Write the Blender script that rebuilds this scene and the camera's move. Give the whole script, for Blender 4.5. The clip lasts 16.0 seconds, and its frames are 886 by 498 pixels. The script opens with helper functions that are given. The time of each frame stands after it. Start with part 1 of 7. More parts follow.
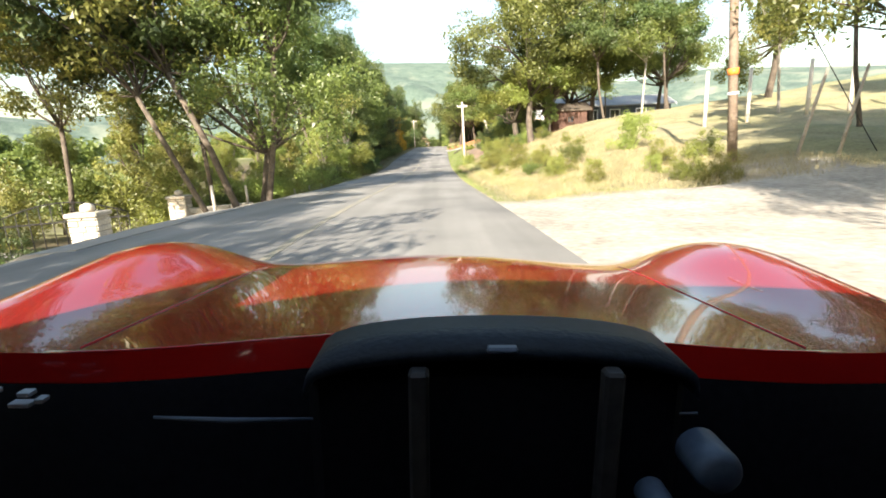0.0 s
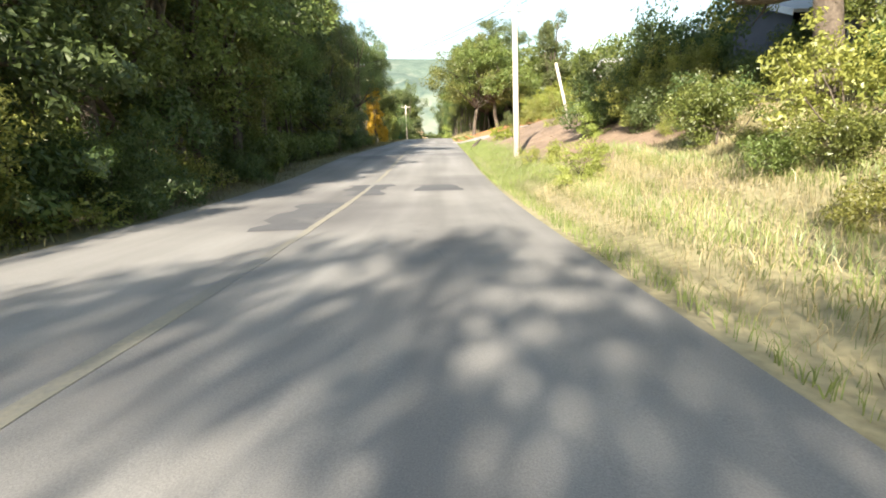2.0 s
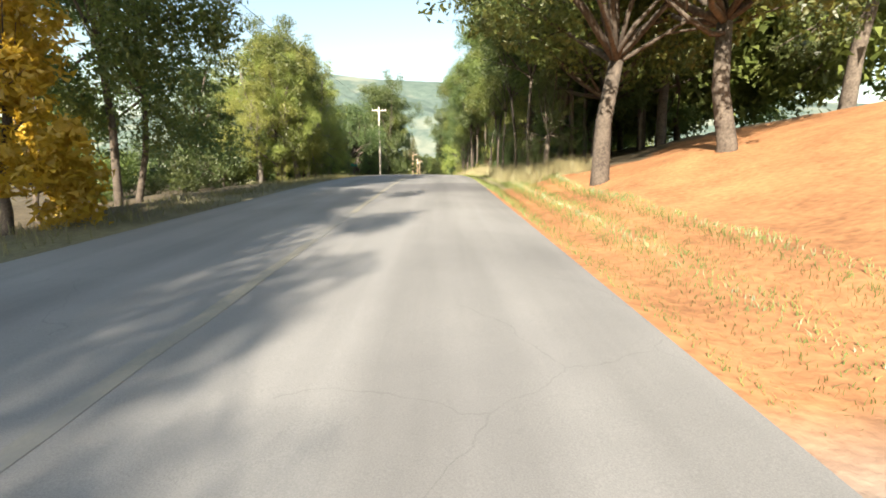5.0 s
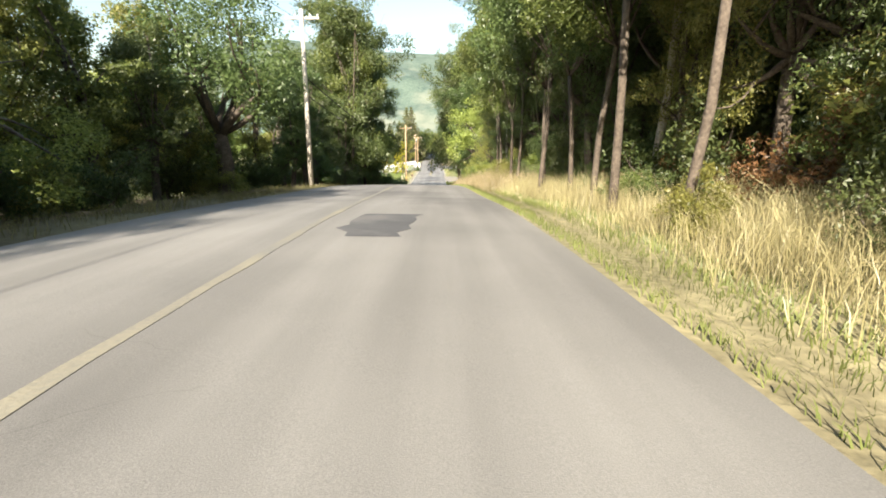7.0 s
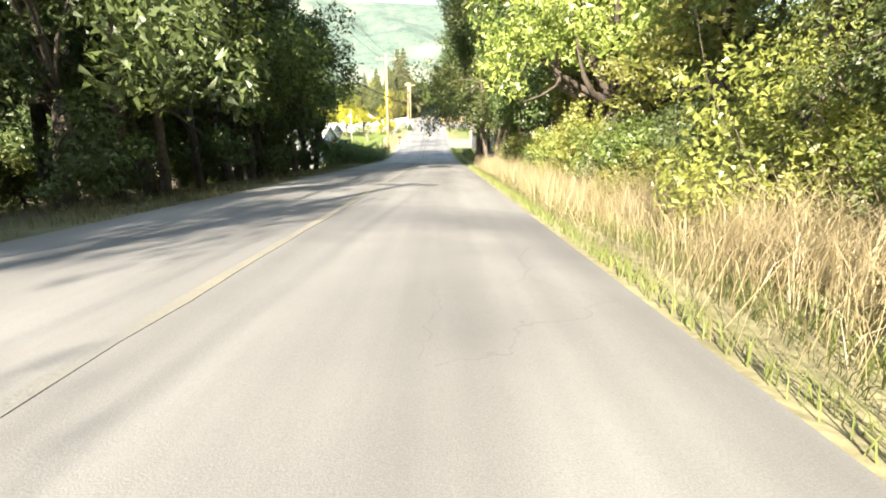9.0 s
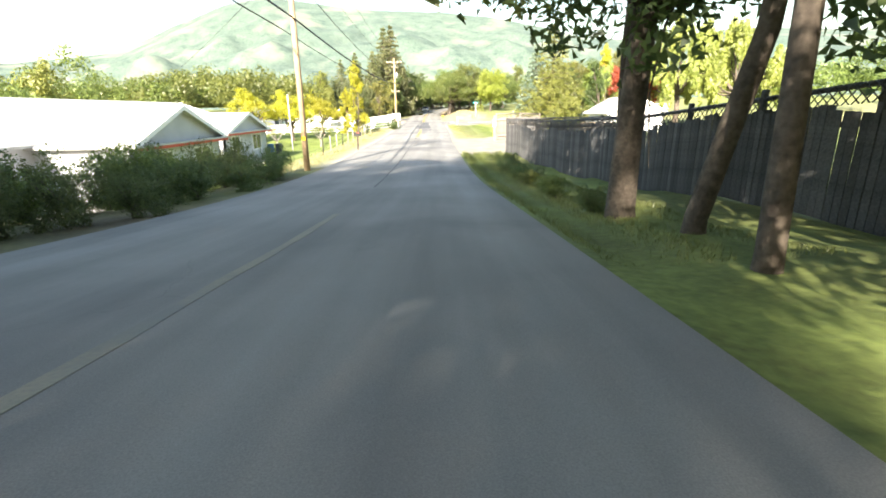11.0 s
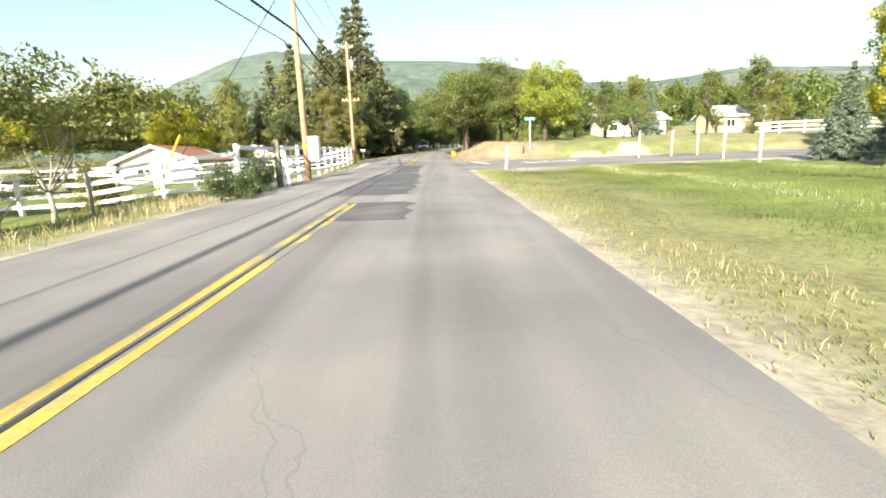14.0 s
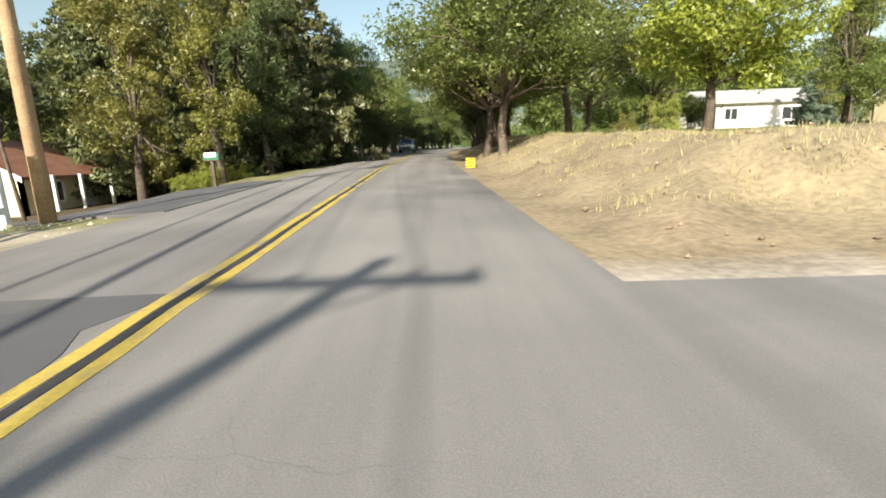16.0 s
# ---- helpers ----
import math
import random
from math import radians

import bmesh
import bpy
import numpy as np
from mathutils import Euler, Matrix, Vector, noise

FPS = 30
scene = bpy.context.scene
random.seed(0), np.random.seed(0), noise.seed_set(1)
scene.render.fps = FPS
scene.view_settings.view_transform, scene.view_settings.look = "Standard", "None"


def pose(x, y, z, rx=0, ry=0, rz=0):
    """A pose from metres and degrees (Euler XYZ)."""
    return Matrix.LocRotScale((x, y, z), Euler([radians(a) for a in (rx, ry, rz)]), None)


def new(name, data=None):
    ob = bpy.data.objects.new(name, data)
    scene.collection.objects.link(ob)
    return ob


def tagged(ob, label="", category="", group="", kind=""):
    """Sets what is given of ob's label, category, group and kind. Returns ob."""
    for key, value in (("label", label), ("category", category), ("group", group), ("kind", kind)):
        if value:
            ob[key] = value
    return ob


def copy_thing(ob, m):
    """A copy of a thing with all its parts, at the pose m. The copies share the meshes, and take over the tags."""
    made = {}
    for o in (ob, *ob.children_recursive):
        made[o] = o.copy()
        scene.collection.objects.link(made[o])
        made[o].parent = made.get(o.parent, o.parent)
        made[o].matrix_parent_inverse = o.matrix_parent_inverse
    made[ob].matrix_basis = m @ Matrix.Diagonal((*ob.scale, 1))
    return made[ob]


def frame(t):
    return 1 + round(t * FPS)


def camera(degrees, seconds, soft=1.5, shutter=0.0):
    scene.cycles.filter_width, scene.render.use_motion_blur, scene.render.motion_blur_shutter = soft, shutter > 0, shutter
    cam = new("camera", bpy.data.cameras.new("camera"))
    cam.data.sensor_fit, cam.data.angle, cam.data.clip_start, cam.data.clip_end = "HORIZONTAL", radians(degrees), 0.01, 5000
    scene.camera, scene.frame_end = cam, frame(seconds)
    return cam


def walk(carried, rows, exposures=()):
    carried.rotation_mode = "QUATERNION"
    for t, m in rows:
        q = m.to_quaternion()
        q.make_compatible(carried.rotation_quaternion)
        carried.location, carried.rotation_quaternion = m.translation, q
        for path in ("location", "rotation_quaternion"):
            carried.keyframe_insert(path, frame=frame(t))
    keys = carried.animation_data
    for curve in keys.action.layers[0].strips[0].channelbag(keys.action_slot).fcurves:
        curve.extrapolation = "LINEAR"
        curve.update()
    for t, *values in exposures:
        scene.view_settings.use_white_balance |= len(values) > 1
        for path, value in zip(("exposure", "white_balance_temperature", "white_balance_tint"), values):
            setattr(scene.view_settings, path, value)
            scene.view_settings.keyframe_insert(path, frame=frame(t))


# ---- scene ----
cam = camera(86.8, 16.0, soft=1.8, shutter=0.0)
# seconds, x, y, z, then turn about x, y and z in degrees
ROWS = [
    (0.0, 0.0, 0.0, 1.1, 78.0, 2.5, 0.0),
    (0.5, -0.3, 8.47, 1.05, 77.4, -2.6, -0.1),
    (1.0, -0.49, 16.96, 0.8, 76.9, 2.1, 0.0),
    (1.5, -0.61, 25.33, 0.58, 76.5, 1.5, 0.1),
    (2.5, -0.79, 42.2, 0.42, 80.2, 2.3, -0.5),
    (3.0, -0.85, 50.35, 0.63, 81.7, 2.0, 0.2),
    (3.5, -0.91, 57.88, 1.14, 81.4, -0.7, 1.0),
    (6.0, -0.74, 99.25, 2.71, 79.7, 0.7, -1.3),
    (6.5, -0.67, 107.87, 2.9, 79.1, 0.9, -0.2),
    (7.0, -0.89, 116.0, 2.89, 77.5, -0.1, -0.2),
    (7.5, -0.95, 123.95, 2.8, 76.4, 0.9, -0.3),
    (8.0, -1.17, 131.9, 2.36, 75.6, 0.6, 0.1),
    (8.5, -1.34, 139.8, 1.99, 74.6, 0.9, 0.7),
    (9.0, -1.56, 148.1, 1.33, 72.7, -0.4, -0.5),
    (11.5, -1.2, 189.62, -2.46, 74.4, 1.9, -0.2),
    (12.0, -1.43, 197.55, -2.99, 76.9, 3.2, -0.2),
    (12.5, -1.51, 205.93, -3.21, 78.6, 1.2, 0.4),
    (13.0, -1.59, 214.13, -3.16, 78.9, 0.3, 0.4),
    (13.5, -1.74, 222.93, -3.22, 78.6, 1.1, 0.2),
    (14.0, -1.66, 231.93, -3.07, 78.7, 2.1, 0.1),
    (14.5, -1.74, 240.45, -2.92, 79.3, 1.8, 0.1),
    (15.0, -1.9, 248.66, -2.79, 79.2, 1.3, 0.4),
    (15.5, -2.05, 256.55, -2.69, 78.9, 0.9, 0.6),
    (16.0, -2.21, 264.3, -2.58, 78.8, 2.1, -1.1),
]
walk(cam, [(t, pose(x, y, z, a, b, c)) for t, x, y, z, a, b, c in ROWS],
     exposures=[(0.0, 1.9), (3.0, 1.8), (6.0, 1.65), (7.0, 1.65), (8.0, 1.7), (8.5, 2.0), (9.0, 2.3), (11.5, 2.25), (12.5, 2.0), (13.5, 1.7), (14.5, 1.4), (15.0, 1.3), (16.0, 1.05)])

# ---- light ----
SUN_EL, SUN_AZ = 28.0, 17.0          # the sun stands behind the traveller's left shoulder
world = bpy.data.worlds.new("sky")
scene.world = world
world.use_nodes = True
sky_bg = world.node_tree.nodes["Background"]
sky_tex = world.node_tree.nodes.new("ShaderNodeTexSky")
sky_tex.sky_type, sky_tex.sun_disc = "NISHITA", False
sky_tex.sun_elevation, sky_tex.sun_rotation = radians(SUN_EL), radians(180 + SUN_AZ)
sky_tex.air_density, sky_tex.dust_density, sky_tex.ozone_density = 1.5, 1.5, 0.9
sky_bg.inputs[1].default_value = 0.085
world.node_tree.links.new(sky_tex.outputs[0], sky_bg.inputs[0])
sun = new("sun", bpy.data.lights.new("sun", "SUN"))
sun.data.energy, sun.data.angle, sun.data.color = 5.0, radians(0.53), (1.0, 0.90, 0.76)
sun.matrix_world = pose(0, 0, 0, 90 - SUN_EL, 0, -SUN_AZ)

# ---- materials ----
def shade(name, dark, light, scale=3.0, rough=0.85, bump=0.3, fine=40.0, metal=0.0, vary=0.0, island=0.0, spec=0.3, stain=None, stain_scale=0.6):
    """A surface in two tones at a coarse and a fine scale, with relief; vary and island change the tone from thing to thing and piece to piece."""
    m = bpy.data.materials.new(name)
    m.use_nodes = True
    nt = m.node_tree
    bs = nt.nodes["Principled BSDF"]
    co = nt.nodes.new("ShaderNodeTexCoord")
    n1, n2 = nt.nodes.new("ShaderNodeTexNoise"), nt.nodes.new("ShaderNodeTexNoise")
    n1.inputs["Scale"].default_value, n2.inputs["Scale"].default_value = scale, fine
    n1.inputs["Detail"].default_value, n2.inputs["Detail"].default_value = 5, 4
    for n in (n1, n2):
        nt.links.new(co.outputs["Object"], n.inputs["Vector"])
    add = nt.nodes.new("ShaderNodeMath")
    add.operation = "ADD"
    nt.links.new(n1.outputs[0], add.inputs[0])
    nt.links.new(n2.outputs[0], add.inputs[1])
    ramp = nt.nodes.new("ShaderNodeMapRange")
    ramp.inputs[1].default_value, ramp.inputs[2].default_value = 0.65, 1.35
    nt.links.new(add.outputs[0], ramp.inputs[0])
    mix = nt.nodes.new("ShaderNodeMix")
    mix.data_type = "RGBA"
    mix.inputs[6].default_value, mix.inputs[7].default_value = (*dark, 1), (*light, 1)
    nt.links.new(ramp.outputs[0], mix.inputs[0])
    out = mix.outputs[2]
    if stain:
        n3 = nt.nodes.new("ShaderNodeTexNoise")
        n3.inputs["Scale"].default_value, n3.inputs["Detail"].default_value = stain_scale, 6
        nt.links.new(co.outputs["Object"], n3.inputs["Vector"])
        r3 = nt.nodes.new("ShaderNodeMapRange")
        r3.inputs[1].default_value, r3.inputs[2].default_value = 0.52, 0.66
        nt.links.new(n3.outputs[0], r3.inputs[0])
        m3 = nt.nodes.new("ShaderNodeMix")
        m3.data_type = "RGBA"
        m3.inputs[7].default_value = (*stain, 1)
        nt.links.new(r3.outputs[0], m3.inputs[0])
        nt.links.new(out, m3.inputs[6])
        out = m3.outputs[2]
    if vary or island:
        hsv = nt.nodes.new("ShaderNodeHueSaturation")
        nt.links.new(out, hsv.inputs["Color"])
        total = None
        for amount, node, socket in ((vary, "ShaderNodeObjectInfo", "Random"), (island, "ShaderNodeNewGeometry", "Random Per Island")):
            if amount:
                src = nt.nodes.new(node)
                mr = nt.nodes.new("ShaderNodeMapRange")
                mr.inputs[3].default_value, mr.inputs[4].default_value = 1 - amount, 1 + amount
                nt.links.new(src.outputs[socket], mr.inputs[0])
                if total is None:
                    total = mr.outputs[0]
                else:
                    mul = nt.nodes.new("ShaderNodeMath")
                    mul.operation = "MULTIPLY"
                    nt.links.new(total, mul.inputs[0])
                    nt.links.new(mr.outputs[0], mul.inputs[1])
                    total = mul.outputs[0]
        nt.links.new(total, hsv.inputs["Value"])
        out = hsv.outputs[0]
    nt.links.new(out, bs.inputs["Base Color"])
    bs.inputs["Roughness"].default_value, bs.inputs["Metallic"].default_value = rough, metal
    bs.inputs["Specular IOR Level"].default_value = spec
    if bump:
        bp = nt.nodes.new("ShaderNodeBump")
        bp.inputs["Strength"].default_value, bp.inputs["Distance"].default_value = bump, 0.02
        nt.links.new(add.outputs[0], bp.inputs["Height"])
        nt.links.new(bp.outputs[0], bs.inputs["Normal"])
    return m


def foliage(name, dark, light, shine=0.35, hue=0.03):
    """Leaves: each leaf has its own tone, each tree its own hue; light shines through."""
    m = bpy.data.materials.new(name)
    m.use_nodes = True
    nt = m.node_tree
    nt.nodes.remove(nt.nodes["Principled BSDF"])
    geo, info = nt.nodes.new("ShaderNodeNewGeometry"), nt.nodes.new("ShaderNodeObjectInfo")
    mix = nt.nodes.new("ShaderNodeMix")
    mix.data_type = "RGBA"
    mix.inputs[6].default_value, mix.inputs[7].default_value = (*dark, 1), (*light, 1)
    soft = nt.nodes.new("ShaderNodeMapRange")
    soft.inputs[3].default_value, soft.inputs[4].default_value = 0.22, 0.72
    nt.links.new(geo.outputs["Random Per Island"], soft.inputs[0])
    co, clump, both = nt.nodes.new("ShaderNodeTexCoord"), nt.nodes.new("ShaderNodeTexNoise"), nt.nodes.new("ShaderNodeMath")
    clump.inputs["Scale"].default_value, clump.inputs["Detail"].default_value = 1.1, 3
    nt.links.new(co.outputs["Object"], clump.inputs["Vector"])
    spread = nt.nodes.new("ShaderNodeMapRange")
    spread.inputs[1].default_value, spread.inputs[2].default_value, spread.inputs[3].default_value, spread.inputs[4].default_value = 0.35, 0.65, -0.18, 0.22
    nt.links.new(clump.outputs[0], spread.inputs[0])
    nt.links.new(soft.outputs[0], both.inputs[0])
    nt.links.new(spread.outputs[0], both.inputs[1])
    nt.links.new(both.outputs[0], mix.inputs[0])
    hsv = nt.nodes.new("ShaderNodeHueSaturation")
    mr, mv = nt.nodes.new("ShaderNodeMapRange"), nt.nodes.new("ShaderNodeMapRange")
    mr.inputs[3].default_value, mr.inputs[4].default_value = 0.5 - hue * 0.6, 0.5 + hue * 0.8
    mv.inputs[3].default_value, mv.inputs[4].default_value = 0.86, 1.14
    nt.links.new(info.outputs["Random"], mr.inputs[0])
    nt.links.new(info.outputs["Random"], mv.inputs[0])
    nt.links.new(mr.outputs[0], hsv.inputs["Hue"])
    nt.links.new(mv.outputs[0], hsv.inputs["Value"])
    nt.links.new(mix.outputs[2], hsv.inputs["Color"])
    d, t, g = nt.nodes.new("ShaderNodeBsdfDiffuse"), nt.nodes.new("ShaderNodeBsdfTranslucent"), nt.nodes.new("ShaderNodeBsdfGlossy")
    g.inputs["Roughness"].default_value = 0.45
    for n in (d, t):
        nt.links.new(hsv.outputs[0], n.inputs["Color"])
    m1, m2 = nt.nodes.new("ShaderNodeMixShader"), nt.nodes.new("ShaderNodeMixShader")
    m1.inputs[0].default_value, m2.inputs[0].default_value = shine, 0.04
    nt.links.new(d.outputs[0], m1.inputs[1])
    nt.links.new(t.outputs[0], m1.inputs[2])
    nt.links.new(m1.outputs[0], m2.inputs[1])
    nt.links.new(g.outputs[0], m2.inputs[2])
    nt.links.new(m2.outputs[0], nt.nodes["Material Output"].inputs[0])
    return m


LEAF_OAK = foliage("oak leaves", (0.062, 0.09, 0.02), (0.25, 0.285, 0.07), 0.45)
LEAF_DARK = foliage("bay leaves", (0.048, 0.075, 0.023), (0.175, 0.22, 0.068), 0.45)
LEAF_LIGHT = foliage("light green leaves", (0.15, 0.19, 0.036), (0.42, 0.45, 0.11), 0.42)
LEAF_OLIVE = foliage("olive green autumn leaves", (0.11, 0.13, 0.028), (0.34, 0.33, 0.078), 0.4, 0.02)
LEAF_YELLOW = foliage("yellow autumn leaves", (0.27, 0.29, 0.02), (0.60, 0.55, 0.05), 0.5, 0.006)
LEAF_YG = foliage("yellow green leaves", (0.14, 0.175, 0.022), (0.37, 0.40, 0.062), 0.4, 0.01)
LEAF_ORANGE = foliage("golden orange leaves", (0.40, 0.26, 0.015), (0.66, 0.46, 0.045), 0.45, 0.008)
LEAF_RED = foliage("rust red leaves", (0.30, 0.06, 0.02), (0.55, 0.16, 0.08), 0.4, 0.01)
LEAF_RUST = foliage("dull rust leaves", (0.10, 0.06, 0.022), (0.27, 0.14, 0.055), 0.35, 0.02)
LEAF_FIR = foliage("conifer needles", (0.05, 0.07, 0.026), (0.195, 0.21, 0.085), 0.15)
LEAF_BLUE = foliage("blue green conifer needles", (0.072, 0.109, 0.072), (0.232, 0.29, 0.203), 0.15)
STRAW = foliage("dry straw grass", (0.20, 0.165, 0.085), (0.53, 0.455, 0.25), 0.3, 0.02)
WEEDS = foliage("dull weeds", (0.08, 0.08, 0.03), (0.26, 0.23, 0.10), 0.3, 0.02)
GRASS = foliage("green grass", (0.10, 0.13, 0.035), (0.28, 0.31, 0.10), 0.35, 0.02)
BARK = shade("brown bark", (0.045, 0.035, 0.028), (0.16, 0.13, 0.10), 4, 0.95, 0.8, 22, vary=0.2)
BARK_PALE = shade("pale grey bark", (0.22, 0.19, 0.15), (0.52, 0.47, 0.40), 3, 0.9, 0.6, 25, vary=0.15)
BARK_GREY = shade("grey brown bark", (0.09, 0.075, 0.06), (0.30, 0.265, 0.22), 4, 0.95, 0.8, 22, vary=0.25)
POLE_WOOD = shade("orange brown pole wood", (0.30, 0.20, 0.115), (0.55, 0.40, 0.25), 2.5, 0.85, 0.5, 30)
POLE_OLD = shade("weathered brown pole wood", (0.13, 0.095, 0.07), (0.32, 0.25, 0.19), 2.5, 0.9, 0.5, 30)
POLE_PALE = shade("sun-bleached pole wood", (0.42, 0.37, 0.31), (0.68, 0.62, 0.54), 2.5, 0.85, 0.4, 30)
WHITE = shade("white fence paint", (0.72, 0.72, 0.73), (0.84, 0.84, 0.85), 3, 0.6, 0.12, 30)
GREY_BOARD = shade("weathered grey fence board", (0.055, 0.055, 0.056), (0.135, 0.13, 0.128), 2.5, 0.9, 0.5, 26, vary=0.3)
PALE_BOARD = shade("bleached fence board", (0.20, 0.165, 0.135), (0.38, 0.33, 0.28), 2.5, 0.9, 0.5, 26, vary=0.2)
SIDING = shade("grey house siding", (0.40, 0.41, 0.43), (0.50, 0.51, 0.54), 1.2, 0.75, 0.1, 30)
SIDING_DARK = shade("dark slate siding", (0.07, 0.08, 0.10), (0.12, 0.13, 0.16), 1.2, 0.75, 0.1, 30)
RED_WOOD = shade("dark brown cabin boards", (0.06, 0.032, 0.024), (0.13, 0.07, 0.052), 1.6, 0.8, 0.3, 24, vary=0.12)
CREAM = shade("cream stucco", (0.60, 0.53, 0.34), (0.74, 0.68, 0.48), 1.5, 0.85, 0.2, 40)
WALL_WHITE = shade("white house paint", (0.70, 0.70, 0.68), (0.82, 0.82, 0.80), 1.0, 0.7, 0.1, 30)
ROOF_PALE = shade("pale composition shingles", (0.36, 0.35, 0.34), (0.55, 0.54, 0.52), 2.0, 0.9, 0.4, 18, vary=0.12)
ROOF_BROWN = shade("red brown roof shingles", (0.20, 0.095, 0.06), (0.36, 0.18, 0.12), 2.0, 0.9, 0.4, 18, vary=0.15)
ROOF_GREY = shade("grey metal roof", (0.28, 0.275, 0.265), (0.42, 0.41, 0.40), 1.0, 0.6, 0.15, 20, metal=0.1)
STONE = shade("cream pillar stone", (0.36, 0.31, 0.25), (0.66, 0.60, 0.50), 3.0, 0.9, 0.6, 25, vary=0.22)
MORTAR = shade("pale mortar", (0.40, 0.37, 0.32), (0.55, 0.51, 0.45), 6, 0.95, 0.3, 40)
STEEL = shade("galvanised steel", (0.30, 0.31, 0.32), (0.45, 0.46, 0.47), 4, 0.45, 0.1, 40, metal=0.8)
IRON = shade("black iron", (0.015, 0.015, 0.016), (0.05, 0.045, 0.04), 4, 0.6, 0.15, 40, metal=0.3)
CABLE = shade("black cable rubber", (0.012, 0.012, 0.013), (0.03, 0.03, 0.032), 4, 0.7, 0.0, 30)
BOX_GREY = shade("pale grey cabinet paint", (0.60, 0.61, 0.60), (0.72, 0.73, 0.72), 2, 0.5, 0.05, 30)
BIN_BLUE = shade("blue bin plastic", (0.02, 0.10, 0.35), (0.035, 0.16, 0.48), 2, 0.5, 0.05, 30)
BIN_GREY = shade("dark grey bin plastic", (0.04, 0.045, 0.05), (0.08, 0.085, 0.09), 2, 0.55, 0.05, 30)
SIGN_TEAL = shade("teal sign face", (0.03, 0.30, 0.34), (0.06, 0.40, 0.42), 2, 0.35, 0.0, 30)
SIGN_GREEN = shade("green box paint", (0.02, 0.13, 0.07), (0.04, 0.22, 0.12), 2, 0.4, 0.05, 30)
SIGN_YELLOW = shade("yellow marker face", (0.75, 0.50, 0.02), (0.85, 0.60, 0.05), 2, 0.4, 0.0, 30)
BAND_ORANGE = shade("orange reflective band", (0.75, 0.18, 0.03), (0.85, 0.28, 0.06), 2, 0.4, 0.0, 30)
RED_PAINT = shade("red garden wood paint", (0.35, 0.05, 0.03), (0.5, 0.09, 0.06), 2, 0.6, 0.1, 30)
TAN_PANEL = shade("tan gate panel", (0.40, 0.31, 0.21), (0.55, 0.44, 0.31), 2, 0.8, 0.15, 30)
GLASS_DARK = shade("dark window glass", (0.02, 0.025, 0.03), (0.045, 0.05, 0.06), 1.0, 0.06, 0.0, 10, spec=0.6)
YELLOW_LINE = shade("worn yellow road paint", (0.34, 0.26, 0.06), (0.55, 0.42, 0.09), 1.6, 0.8, 0.2, 30, stain=(0.21, 0.20, 0.18), stain_scale=1.1)
FADED_LINE = shade("faded road paint", (0.205, 0.195, 0.165), (0.29, 0.265, 0.195), 1.6, 0.85, 0.2, 30, stain=(0.2, 0.195, 0.18), stain_scale=0.35)
TAR = shade("black crack sealer", (0.02, 0.02, 0.021), (0.06, 0.058, 0.055), 2.0, 0.7, 0.2, 40)
WHITE_LINE = shade("worn white road paint", (0.55, 0.54, 0.51), (0.78, 0.77, 0.74), 1.6, 0.8, 0.2, 30, stain=(0.22, 0.21, 0.2), stain_scale=2.2)
ASPHALT = shade("sun-bleached asphalt", (0.16, 0.155, 0.145), (0.27, 0.26, 0.24), 0.35, 0.9, 0.10, 130, stain=(0.14, 0.135, 0.13), stain_scale=0.16)
ASPHALT_DARK = shade("dark asphalt repair", (0.075, 0.075, 0.078), (0.12, 0.12, 0.122), 0.9, 0.9, 0.10, 130, stain=(0.15, 0.145, 0.14), stain_scale=0.8)
CONCRETE = shade("pale concrete drive", (0.24, 0.225, 0.20), (0.36, 0.34, 0.31), 0.5, 0.9, 0.3, 40)
EARTH = shade("brown earth clods", (0.15, 0.11, 0.075), (0.32, 0.255, 0.18), 1.5, 0.95, 0.8, 14, vary=0.25)
CAR_RED = shade("glossy red car paint", (0.20, 0.004, 0.004), (0.24, 0.006, 0.005), 0.6, 0.16, 0.0, 6, spec=0.35)
CAR_RED.node_tree.nodes["Principled BSDF"].inputs["Coat Weight"].default_value = 0.8
CAR_RED.node_tree.nodes["Principled BSDF"].inputs["Coat Roughness"].default_value = 0.02
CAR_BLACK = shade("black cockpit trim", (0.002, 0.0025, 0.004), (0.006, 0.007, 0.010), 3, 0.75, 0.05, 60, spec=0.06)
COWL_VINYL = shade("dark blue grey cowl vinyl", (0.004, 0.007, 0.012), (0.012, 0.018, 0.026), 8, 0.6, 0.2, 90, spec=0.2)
KNOB_GREY = shade("blue grey knob plastic", (0.03, 0.045, 0.065), (0.08, 0.10, 0.13), 12, 0.5, 0.05, 60)
TYRE = shade("tyre rubber", (0.012, 0.012, 0.012), (0.03, 0.03, 0.03), 4, 0.85, 0.3, 60)
CAR_SILVER = shade("silver blue car paint", (0.30, 0.34, 0.40), (0.36, 0.40, 0.46), 0.6, 0.2, 0.0, 6, metal=0.5)
LAMP_CLEAR = shade("clear headlight plastic", (0.6, 0.6, 0.62), (0.8, 0.8, 0.82), 2, 0.1, 0.0, 10)


